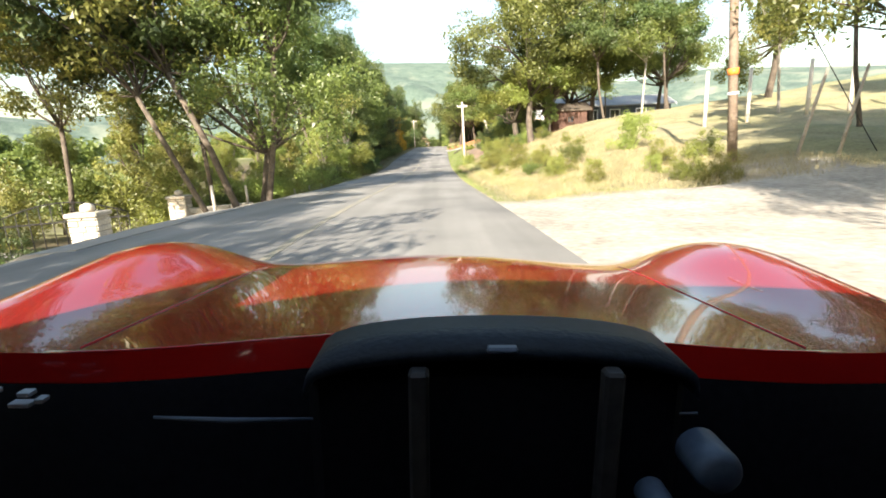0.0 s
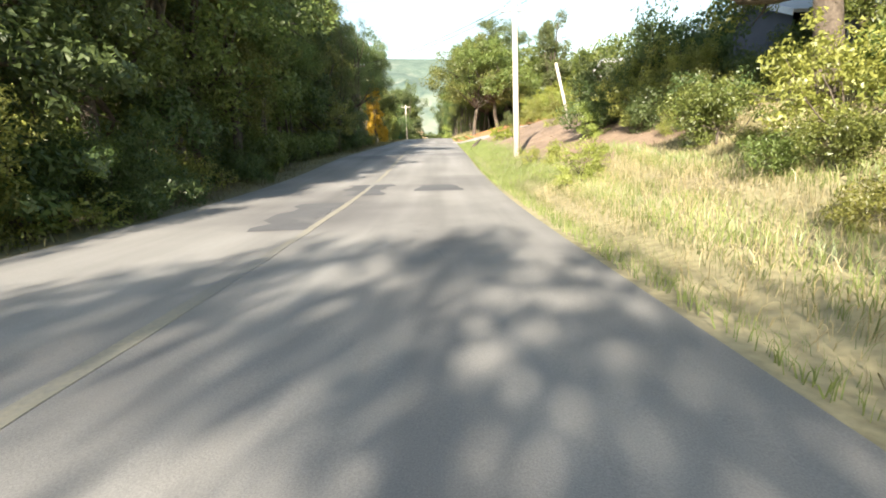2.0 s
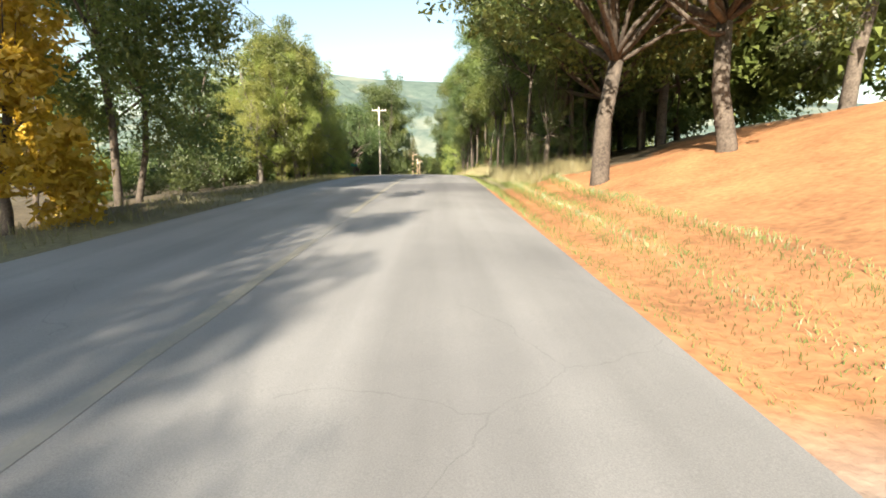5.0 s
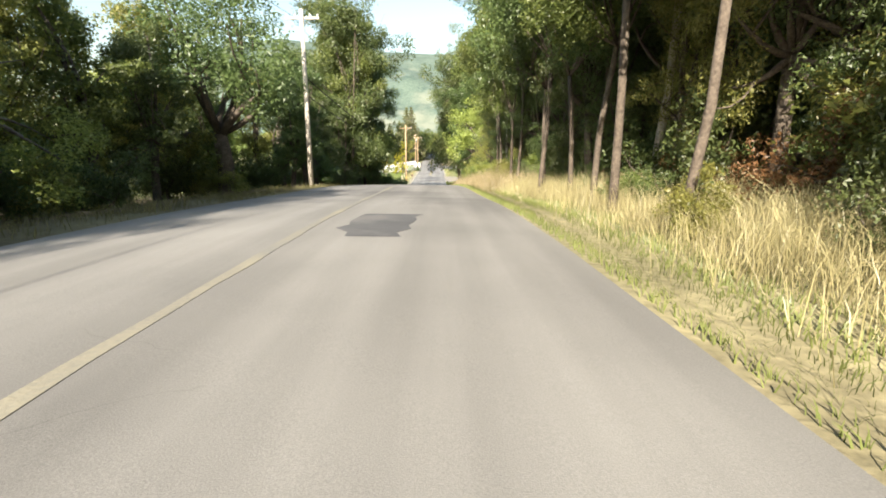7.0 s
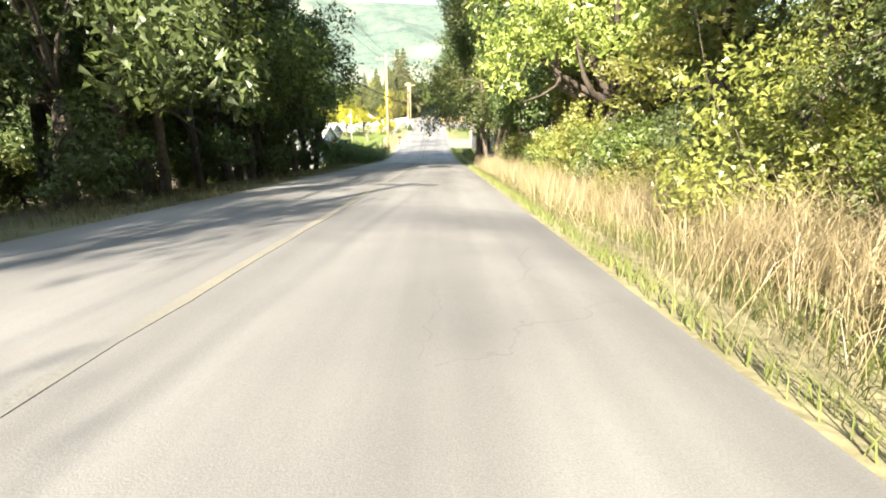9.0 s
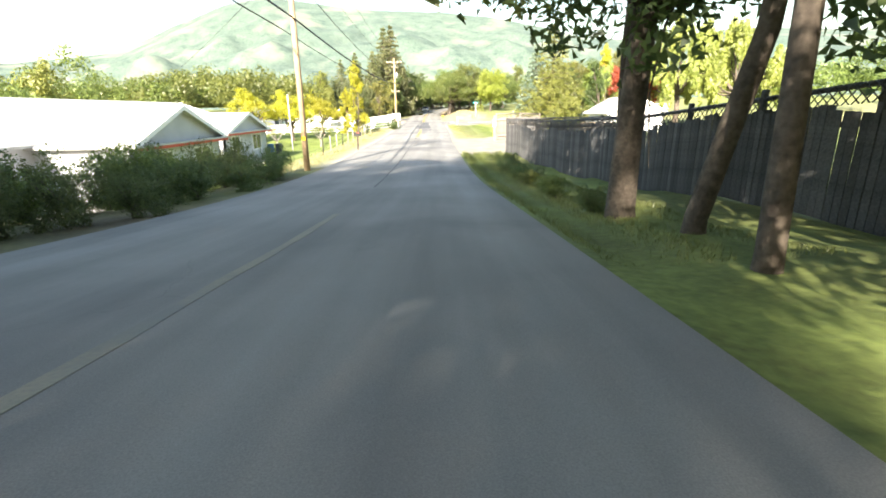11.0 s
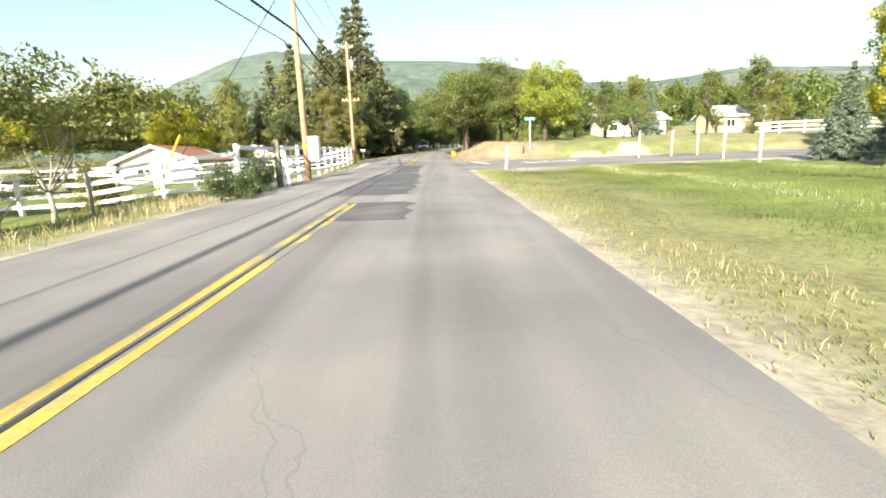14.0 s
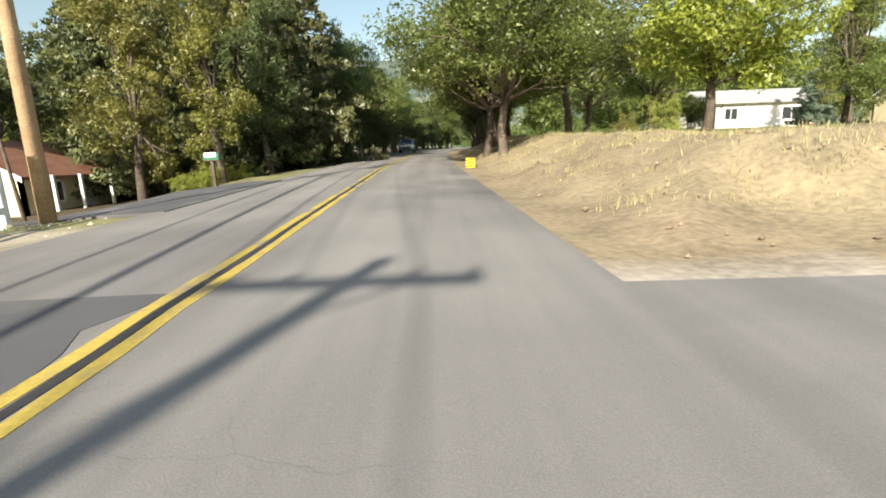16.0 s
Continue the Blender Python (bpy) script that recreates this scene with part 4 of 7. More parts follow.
for x, y, s, p in ((4.6, 43.0, 0.6, BUSH[1]), (5.6, 45.0, 0.5, BUSH[3]), (4.9, 47.4, 0.5, BUSH[3]), (6.3, 49.0, 0.55, BUSH[1]), (7.4, 46.0, 0.5, BUSH[3]), (4.2, 39.6, 0.6, BUSH[0]), (4.4, 36.4, 0.55, BUSH[2]),
                   (5.0, 33.5, 0.5, BUSH[2]), (7.8, 54.0, 0.8, BUSH[3]), (6.6, 52.6, 1.1, BUSH[3]), (8.4, 51.6, 1.3, BUSH[3]), (7.4, 50.2, 0.9, BUSH[3]), (7.6, 51.6, 0.45, BUSH[3]), (8.8, 50.4, 0.45, BUSH[3]), (10.2, 50.0, 0.4, BUSH[3]), (9.6, 48.0, 0.5, BUSH[1]), (5.2, 51.8, 0.65, BUSH[3]), (6.4, 51.0, 0.6, BUSH[3]), (7.2, 53.2, 0.65, BUSH[3]), (5.3, 48.7, 0.55, BUSH[0]), (6.6, 48.4, 0.7, BUSH[0]), (6.1, 46.6, 0.6, BUSH[1]), (3.9, 24.5, 0.4, BUSH[2]), (4.3, 50.3, 0.45, BUSH[0]), (3.6, 31.0, 0.38, BUSH[2]), (8.6, 21.5, 0.6, BUSH[0]), (3.8, 20.5, 0.3, BUSH[1]),
                   (9.0, 75.0, 0.75, BUSH[2]), (11.0, 74.0, 0.8, BUSH[2]), (10.0, 76.5, 0.8, BUSH[0]), (12.6, 75.0, 0.7, BUSH[2]), (7.0, 85.0, 0.7, BUSH[3]), (16.2, 78.0, 0.6, BUSH[1]), (18.4, 78.4, 0.7, BUSH[1]), (7.3, 75.3, 0.8, BUSH[2]),
                   (8.2, 75.9, 0.8, BUSH[0]), (3.0, 65.3, 0.42, BUSHY), (3.7, 65.6, 0.36, BUSHY), (5.6, 52.2, 0.9, BUSH[3]), (6.2, 53.8, 0.9, BUSH[3]), (5.0, 50.6, 0.75, BUSH[3]), (7.0, 51.6, 1.0, BUSH[3]), (8.4, 52.8, 1.2, BUSH[3]), (6.3, 50.2, 0.7, BUSH[0]), (8.6, 63.2, 0.25, BUSH[0]), (5.4, 60.0, 0.3, BUSH[0]), (7.8, 86.0, 0.5, BUSH[2]), (11, 89, 0.6, BUSH[2]), (6.4, 41.2, 0.6, BUSH[1])):
    plant(p, x, y, s, group="bushes on the bank")
for x, y, s, p in ((3.6, 95.0, 1.5, OAK[0]), (6.4, 94.0, 1.4, OAK[2]), (5.4, 101.0, 1.2, OAK[1]), (11.2, 88.0, 0.7, BUSH[2])):
    plant(p, x, y, s, group="trees on the bank")
# the wood on both sides of the second stretch
belt(8, 104, 156, 3.0, 4.4, 1, 3.6, (HIGHP[0], HIGHP[1], HIGHP[1]), 1.35, 1.75, "trees of the wood")
belt(51, 102, 143, 1.5, 2.5, 1, 2.4, (HIGHP[1], HIGHP[0], HIGHP[1], HIGH[0]), 0.85, 1.1, "trees of the wood")
belt(43, 102, 156, 2.6, 4.2, 1, 1.5, (LEAFY[0], LEAFY[0], LEAFY[1]), 0.5, 0.85, "trees of the wood")
belt(9, 102, 156, 5.4, 8.5, 1, 1.8, (TALL[0], GIANT[0], GIANT[1], TALL[3]), 1.2, 1.6, "trees of the wood")
belt(10, 100, 160, 9, 15, 1, 6.0, (TALL[0], TALL[3], OAK[1]), 1.3, 1.7, "trees of the wood")
belt(11, 106, 160, 2.6, 4.5, 1, 2.2, (BUSH[3], BUSH[1], BUSH[3]), 0.4, 0.8, "bushes of the wood")
belt(48, 88, 97.5, 3.0, 5.0, -1, 2.8, GIANT, 1.2, 1.45, "trees of the wood")
belt(41, 109, 126, 3.6, 5.5, -1, 2.4, (GIANT[2], LEAFL), 0.95, 1.15, "trees of the wood")
belt(42, 120, 138, 1.6, 3.2, 1, 1.5, (BUSH[3], BUSH[1], BUSH[2]), 0.22, 0.42, "bushes of the wood")
for x, y, s in ((3.3, 116.4, 0.38), (3.6, 119.0, 0.42), (4.0, 121.8, 0.55), (3.8, 124.2, 0.4), (3.7, 127.5, 0.4)):
    plant(RUSTY, x, y, s, group="bushes of the wood")
plant(HIGH[1], 3.9, 126.8, 1.25, group="trees of the wood")
plant(HIGHP[0], 4.6, 125.2, 1.5, group="trees of the wood")
plant(HIGHP[0], 3.9, 146.5, 1.5, group="trees of the wood")
plant(GNARLED, -11.6, 139.5, 1.35, 40, group="trees beside the road")
plant(OAK[0], -14.5, 131.0, 0.8, group="trees beside the road")
plant(HIGH[1], 2.9, 142.5, 0.95, group="trees of the wood")
belt(12, 117, 142, 4.2, 6.5, -1, 2.6, (BUSH[3], BUSH[1], TALL[0], BUSH[2], TALL[2]), 0.55, 0.85, "bushes of the wood")
belt(33, 109, 118, 4.8, 7.0, -1, 2.2, (LEAFL, TALL[1], LEAFL), 0.85, 1.05, "trees beside the road")
belt(13, 112, 150, 6.5, 11, -1, 2.4, (TALL[2], TALL[1], TALL[0], TALL[2], LIGHT), 0.8, 1.1, "trees of the wood")
belt(14, 145.5, 182, 2.8, 4.4, -1, 2.1, (TALL[0], TALL[3], TALL[0], BUSH[3]), 0.75, 1.1, "trees of the wood")
belt(15, 146, 184, 5.5, 9, -1, 4.0, (TALL[0], TALL[3], OAK[1]), 1.0, 1.25, "trees of the wood")
belt(16, 160, 184, 3.4, 7.5, 1, 3.4, (LIGHT, TALL[2], LIGHT, TALL[2], OAK[2]), 0.85, 1.15, "trees of the wood")
belt(17, 158, 190, 9, 15, 1, 6.0, (TALL[1], HIGH[0], TALL[3]), 1.2, 1.5, "trees of the wood")
belt(30, 12, 52, 1.6, 8.0, 1, 0.9, (BUSH[0], BUSH[2], BUSH[1], BUSH[2]), 0.2, 0.42, "bushes on the bank")
belt(53, 164, 176, 6.5, 9.5, -1, 3.0, GIANT, 1.5, 1.8, "trees of the wood")
belt(31, 160, 173.5, 2.4, 4.2, -1, 2.6, GIANT, 1.85, 2.05, "trees of the wood")
belt(32, 172, 188, 1.3, 2.8, 1, 2.6, (GIANT[1], GIANT[0]), 1.6, 1.9, "trees of the wood")
belt(18, 136, 178, 1.9, 3.6, 1, 1.3, (BUSH[0], BUSH[2], BUSH[1], BUSH[0]), 0.35, 0.8, "roadside bushes")
belt(34, 186, 201, 0.9, 1.8, -1, 1.0, (BUSH[3], BUSH[1], BUSH[3]), 0.36, 0.46, "roadside bushes")
plant(OAK[1], 1.9, 189.6, 1.5, group="trees beside the road")
plant(GIANT[1], 2.5, 191.4, 1.7, group="trees beside the road")
plant(HIGHP[1], 3.1, 192.4, 1.5, group="trees beside the road")
belt(47, 190, 207, 1.2, 2.2, 1, 1.3, (BUSH[3], BUSH[1], BUSH[3]), 0.16, 0.28, "bushes under the fence")
belt(19, 184, 203, 2.2, 4.8, -1, 1.1, (BUSH[3], BUSH[3], BUSH[1]), 0.6, 0.75, "roadside bushes")
# the open valley, left
for x, y, s, p in ((-10.9, 239.0, 1.02, YELLOW), (-12.6, 241.0, 0.7, YELLOW), (-19.0, 240.0, 0.72, YSPREAD), (-16.5, 245.0, 0.6, YSPREAD), (-23.0, 238.0, 0.75, YSPREAD), (-14.4, 234.5, 0.9, BARE), (-11.0, 243.0, 0.85, BARE),
                   (-19.0, 234.0, 0.9, BARE), (-12.8, 247.0, 0.6, BUSH[2]), (-7.3, 243.8, 0.42, BUSH[3]), (-7.45, 245.2, 0.4, BUSH[3]), (-7.5, 246.8, 0.5, BUSH[3]), (-7.75, 247.9, 0.42, BUSH[3]), (-10.4, 241.0, 0.45, BARE)):
    plant(p, x, y, s, group="garden trees")
for x, y, s, p in ((-15.5, 290, 1.5, FIR[0]), (-19.5, 291, 1.5, FIR[0]), (-23.5, 295, 1.4, FIR[0]), (-12.0, 295, 2.0, FIR[0]), (-14.0, 299, 2.05, FIR[0]), (-17, 301, 1.6, FIR[0]), (-26, 296, 1.0, FIR[1]), (-11.4, 285, 0.95, TALL[2]), (-11.0, 290, 1.05, TALL[3]),
                   (-10.6, 295, 1.1, TALL[0]), (-10.4, 300, 1.1, TALL[0]), (-14, 283.5, 1.0, TALL[2]), (-24, 283, 0.9, TALL[2]), (-17.6, 282.0, 0.9, HIGH[0]), (-20, 292, 1.5, TALL[2]), (-27, 290, 1.3, TALL[2]), (-31, 282, 1.1, TALL[1]), (-21.5, 274, 0.6, BUSH[0]), (-26, 276, 0.85, YSPREAD),
                   (-27, 266, 0.55, BUSH[0])):
    plant(p, x, y, s, group="trees beside the road")
belt(20, 302, 400, 1.6, 4, -1, 2.8, (TALL[0], OAK[0], TALL[3]), 1.0, 1.35, "trees beside the road")
belt(21, 296, 400, 2.6, 5, 1, 2.8, (OAK[1], TALL[0], OAK[0]), 1.0, 1.3, "trees beside the road")
# the open valley, right
for x, y, s, p in ((10.2, 231.8, 1.12, FIR_LIGHT), (8.7, 233.0, 0.9, FIR[1]), (24, 246, 1.4, REDT), (28, 242, 1.6, WILLOW), (34, 240, 1.6, WILLOW), (38, 246, 1.2, WILLOW), (14.2, 241.0, 0.85, TALL[3]),
                   (16.0, 243.5, 0.95, TALL[2]), (17.5, 240.0, 0.95, TALL[3]), (19, 244, 1.0, WILLOW), (14.5, 245, 0.6, YSPREAD), (18.5, 250, 0.6, FIR[1]), (15.5, 252.5, 0.42, FIR[1]), (20, 254, 0.5, FIR[1]),
                   (22.5, 257, 0.6, FIR[1]), (9.0, 226.8, 0.32, BUSH[0]), (25.0, 261.0, 1.45, YELLOW), (27.2, 259.5, 1.25, TALL[2]), (29.0, 262.0, 1.2, LIGHT)):
    plant(p, x, y, s, group="garden trees")
for x, y, s, p in ((1.6, 294.0, 1.3, OAK[1]), (15.0, 6.5, 1.2, OAK[2]), (-8.8, 303, 1.2, OAK[2]), (5.6, 292.0, 1.35, OAK[1]), (8.2, 297, 1.3, OAK[2]), (9.4, 284.5, 1.3, YROUND), (5.4, 283.2, 0.35, BUSH[2]), (7.2, 284.0, 0.55, BUSH[0]), (11.5, 290, 0.8, BUSH[1]),
                   (18.0, 284.5, 0.6, OAK[2]), (16.5, 286, 0.75, TALL[1]), (22, 292, 0.9, TALL[2]), (27, 300, 0.8, FIR[1]), (30, 290, 0.9, TALL[1]), (35, 285, 0.8, TALL[2]), (14, 300, 1.1, OAK[1]), (19, 308, 1.2, TALL[1]),
                   (13, 312, 1.2, OAK[0]), (42, 300, 1.2, TALL[1]), (28, 278, 0.45, BUSH[1])):
    plant(p, x, y, s, group="trees on the far lawn")
for x, y, s in ((9.4, 85.4, 1.1), (11.2, 86.2, 1.3), (13.0, 85.8, 1.35), (14.8, 86.4, 1.3), (16.4, 86.0, 1.2)):
    plant(BUSHY, x, y, s, group="shrubs above the driveway")
plant(OAK[0], 1.0, 286.0, 1.35, 200, tall=0.85, group="trees on the far lawn")
plant(OAK[2], 0.6, 289.5, 1.3, 80, tall=0.9, group="trees on the far lawn")
for proto in PROTOS:
    if proto.name not in USED:
        plant(proto, 40, 320, 1.0)


def far_woods(name, seed, spots, label):
    """Distant trees too many to count, as one sheet of leaf clumps on ragged lumps."""
    rng = np.random.RandomState(seed)
    blobs = []
    for x, y, h in spots:
        z = ground_z(x, min(y, 455))
        for _ in range(5):
            blobs.append(((x + rng.normal() * h * 0.22, y + rng.normal() * h * 0.22, z + h * rng.uniform(0.3, 0.85)), (h * rng.uniform(0.15, 0.3), h * rng.uniform(0.15, 0.3), h * rng.uniform(0.12, 0.25))))
    me = leaves(seed, blobs, len(spots) * 480, 0.44, LEAF_OLIVE if seed == 2 else LEAF_OAK, name, inner=0.2)
    tagged(new(name, me), label, "woods", kind="stuff")


rng_w = np.random.RandomState(5)
far_woods("woods", 1, [(rng_w.uniform(-150, -48), rng_w.uniform(180, 420), rng_w.uniform(7, 13)) for _ in range(150)], "dull green woods across the valley floor")
far_woods("woods", 2, [(rng_w.uniform(-120, -30), rng_w.uniform(240, 400), rng_w.uniform(6, 10)) for _ in range(70)], "olive and gold autumn woods across the valley")
far_woods("woods", 3, [(rng_w.uniform(40, 190), rng_w.uniform(200, 430), rng_w.uniform(7, 12)) for _ in range(130)], "dull green woods beyond the lawns")
far_woods("woods", 5, [(rng_w.uniform(-100, 100), rng_w.uniform(400, 620), rng_w.uniform(9, 14)) for _ in range(160)], "dark woods at the valley's end")
far_woods("woods", 9, [(rng_w.uniform(12, 75), rng_w.uniform(312, 345), rng_w.uniform(6, 9)) for _ in range(60)], "dull green trees behind the far lawn")
far_woods("woods", 6, [(rng_w.uniform(-60, -28), rng_w.uniform(262, 320), rng_w.uniform(8, 12)) for _ in range(46)], "olive trees behind the paddock")
far_woods("woods", 4, [(rng_w.uniform(-80, -26), rng_w.uniform(5, 130), rng_w.uniform(4, 7)) for _ in range(90)], "olive scrub woods below the road")
far_woods("woods", 8, [(rng_w.uniform(13, 24), rng_w.uniform(100, 152), rng_w.uniform(7, 11)) for _ in range(60)], "dark woods on the slope")
far_woods("woods", 7, [(rng_w.uniform(20, 28), rng_w.uniform(150, 190), rng_w.uniform(9, 12)) for _ in range(45)], "dark woods on the slope")

# ---- grass ----
blades("straw_grass", sward(134, 178, 0.9, 3.7, 1, 76000, 12, 0.3), 0.66, STRAW, "tall dry straw grass along the wood", 12, 0.0032, 0.45)
blades("straw_grass", sward(98, 134, 1.3, 3.6, 1, 56000, 1, 0.3), 0.5, STRAW, "tall dry straw grass along the wood", 1, 0.0032, 0.5)
blades("straw_grass", sward(11, 45, 0.8, 9.0, 1, 95000, 2, 0.4), 0.19, STRAW, "dry straw grass on the bank", 2, 0.0034, 0.55)
blades("verge_grass", sward(11, 47, 0.12, 3.4, 1, 26000, 3), 0.17, GRASS, "yellow green grass on the verge", 3, 0.0045)
blades("verge_grass", sward(47, 77, 0.12, 1.9, 1, 24000, 15, 0.35), 0.17, GRASS, "yellow green grass below the dug slope", 15, 0.0045)
blades("verge_grass", sward(84, 100, 0.12, 2.4, 1, 9000, 16), 0.17, GRASS, "yellow green grass on the verge", 16, 0.0045)
blades("verge_grass", sward(98, 178, 0.12, 2.4, 1, 52000, 4), 0.2, GRASS, "yellow green grass on the verge", 4, 0.0055)
blades("lawn_grass", sward(227, 255, 0.35, 13, 1, 60000, 5), 0.11, GRASS, "mown green lawn grass beside the road", 5, 0.005)
blades("verge_grass", sward(186, 211, 0.15, 2.6, 1, 18000, 6), 0.18, GRASS, "shaded green grass under the fence", 6, 0.0055)
blades("verge_grass", sward(205, 272, 1.1, 6.0, -1, 34000, 7), 0.15, GRASS, "green grass behind the shoulder", 7, 0.0055)
blades("straw_grass", sward(20, 186, 0.6, 3.0, -1, 36000, 8, 0.35), 0.22, WEEDS, "dry grass and weeds under the trees", 8, 0.0055)
blades("straw_grass", sward(270, 300, 1.6, 6.5, 1, 13000, 9, 0.35), 0.13, STRAW, "dry straw on the cut bank", 9, 0.0055)
blades("straw_grass", sward(227, 256, 0.3, 1.6, 1, 5000, 10, 0.3), 0.10, STRAW, "dry grass at the lawn's edge", 10, 0.005)
blades("straw_grass", sward(204, 246, 1.0, 3.0, -1, 9000, 11, 0.25), 0.25, STRAW, "dry weeds along the shoulder", 11, 0.0055)

# ---- poles and wires ----
def utility_pole(x, y, height, wood, label, arms=(), lean=0.0, girth=0.14, extras=()):
    """A pole with its crossarms (height, half width); extras: band, box, can."""
    ob = base("utility_pole", pose(x, y, ground_z(x, y) - 0.1, 0, lean, 0), label, "utility pole", "poles along the road")
    part("shaft", tube_bm([(0, 0, -0.2), (0, 0, height * 0.5), (0, 0, height)], [girth, girth * 0.85, girth * 0.68], 12), wood, ob)
    for z, half in arms:
        arm = part("crossarm", boxed(-half, half, 0.10, 0.21, z - 0.06, z + 0.06), wood, ob)
        for k in (-0.9, -0.45, 0.45, 0.9):
            part("insulator", tube_bm([(k * half, 0.155, z + 0.06), (k * half, 0.155, z + 0.13), (k * half, 0.155, z + 0.2)], [0.03, 0.05, 0.025], 8), BOX_GREY, arm)
        part("brace", tube_bm([(half * 0.5, 0.16, z - 0.05), (0, 0.13, z - 0.5)], [0.018, 0.018], 5), STEEL, ob)
    if "band" in extras:
        part("band", tube_bm([(0, 0, 2.6), (0, 0, 2.78)], [girth + 0.012] * 2, 12), BAND_ORANGE, ob, "orange reflective band")
        part("band", tube_bm([(0, 0, 2.05), (0, 0, 2.12)], [girth + 0.012] * 2, 12), WHITE, ob, "white band")
    if "tag" in extras:
        part("tag", boxed(-0.09, 0.09, -girth - 0.03, -girth + 0.02, 1.45, 1.62, bevel=0.004), SIGN_YELLOW, ob, "yellow tag")
    if "cabinet" in extras:
        cab = part("cabinet", boxed(0.16, 0.62, -0.3, 0.12, 0.95, 1.95, bevel=0.03), BOX_GREY, ob, "pale grey cabinet on the pole")
        part("door", boxed(0.2, 0.58, -0.32, -0.299, 1.0, 1.9, bevel=0.008), BOX_GREY, cab)
    if "can" in extras:
        can = part("transformer", tube_bm([(0.32, 0, height - 2.3), (0.32, 0, height - 2.25), (0.32, 0, height - 1.45), (0.32, 0, height - 1.38)], [0.16, 0.2, 0.2, 0.14], 12), STEEL, ob, "grey transformer can")
        part("bushing", tube_bm([(0.32, 0, height - 1.38), (0.32, 0, height - 1.15)], [0.03, 0.02], 6), BOX_GREY, can)
    return ob


def wire(a, b, sag=0.5, r=0.011, label="black overhead power cable between two poles"):
    a, b = Vector(a), Vector(b)
    pts = [a.lerp(b, i / 14) - Vector((0, 0, sag * 4 * (i / 14) * (1 - i / 14))) for i in range(15)]
    return thing("overhead_cable", tube_bm(pts, [r] * 15, 5), CABLE, label, "cable", "overhead cables")


P_OLD, P_WHITE, P_LEFT = (8.6, 14.2), (2.4, 53.4), (-8.0, 78.5)
utility_pole(*P_OLD, 9.0, POLE_OLD, "brown wooden pole with an orange band on the bank", ((8.2, 0.9),), lean=-4.0, extras=("band",))
utility_pole(*P_WHITE, 6.2, POLE_PALE, "sun-bleached wooden pole beside the verge grass", ((5.7, 0.55),), lean=-1.0, girth=0.13)
utility_pole(*P_LEFT, 7.6, POLE_OLD, "dark wooden pole at the wood's edge", ((7.2, 0.7),), girth=0.15)
utility_pole(-8.3, 142.9, 9.5, POLE_PALE, "pale wooden pole among the roadside trees", ((9.1, 0.9),))
utility_pole(-7.35, 203.3, 10.9, POLE_WOOD, "tall brown pole with yellow tags beside the bushes", ((10.3, 1.1),), extras=("tag",))
utility_pole(-7.6, 252.6, 9.4, POLE_WOOD, "orange brown pole with a pale cabinet inside the white fence", ((8.9, 1.1),), extras=("tag", "cabinet"))
utility_pole(-9.35, 273.0, 10.0, POLE_WOOD, "orange brown pole with a transformer at the fence's end", ((9.6, 0.5), (5.4, 0.75)), extras=("can",))
utility_pole(-8.6, 307.0, 8.4, POLE_PALE, "pale pole with crossarms beside dark trees", ((7.9, 0.9), (7.2, 0.7)))
zt = lambda x, y, h: (x, y, ground_z(x, y) + h)
for k in (-0.5, 0.5):
    wire(zt(8.6 + k, 14.2, 8.3), zt(2.4 + k, 53.4, 5.8), 0.7)
    wire(zt(2.4 + k, 53.4, 5.8), zt(-8.0 + k, 78.5, 7.3), 0.5)
    wire(zt(-8.0 + k, 78.5, 7.3), zt(-8.3 + k, 142.9, 9.2), 0.9)
    wire(zt(-8.3 + k, 142.9, 9.2), zt(-7.35 + k, 203.3, 10.4), 1.0)
    wire(zt(-7.35 + k, 203.3, 10.4), zt(-7.6 + k, 252.6, 9.0), 0.8)
    wire(zt(-7.6 + k, 252.6, 9.0), zt(-9.35 + k * 0.8, 273.0, 9.7), 0.3)
    wire(zt(-9.35 + k, 273.0, 9.7), zt(-8.6 + k, 307, 8.0), 0.6)
wire(zt(-7.35, 203.3, 8.2), zt(-7.6, 252.6, 7.3), 0.9, 0.02)
for k, h in ((0.0, 6.4), (0.16, 6.25), (-0.5, 6.0)):
    wire(zt(-7.35 + k, 203.3, h), zt(-7.6 + k, 252.6, h - 0.3), 0.55, 0.03 if k > -0.1 else 0.018, "thick black telephone cable between two poles")
    wire(zt(-7.6 + k, 252.6, h - 0.3), zt(-9.35 + k, 273.0, h - 0.4), 0.3, 0.026, "thick black telephone cable between two poles")
    wire(zt(-8.3 + k, 142.9, h - 0.4), zt(-7.35 + k, 203.3, h), 0.7, 0.026, "thick black telephone cable between two poles")
wire(zt(-7.6, 252.6, 7.3), zt(-9.35, 273.0, 7.6), 0.4, 0.024)
wire(zt(-9.35, 273.0, 8.0), (-30, 252, 0.2), 0.5)
wire(zt(-7.35, 203.3, 8.6), (-40, 250, 2.5), 0.6)
wire(zt(-7.6, 252.6, 8.2), zt(-12.6, 249.5, 0.0), 0.05, 0.014, "steel guy wire anchored in the grass")
tagged(new("guy_guard", mesh_from("guy_guard", *tube_data([zt(-12.6, 249.5, 0.0), zt(-11.7, 250.3, 2.2)], [0.04, 0.04], 8), SIGN_YELLOW)), "yellow plastic guard on a guy wire", "guy guard")
wire(zt(8.6, 14.2, 6.5), zt(11.6, 12.8, 0.0), 0.05, 0.014, "steel guy wire anchored in the bank")
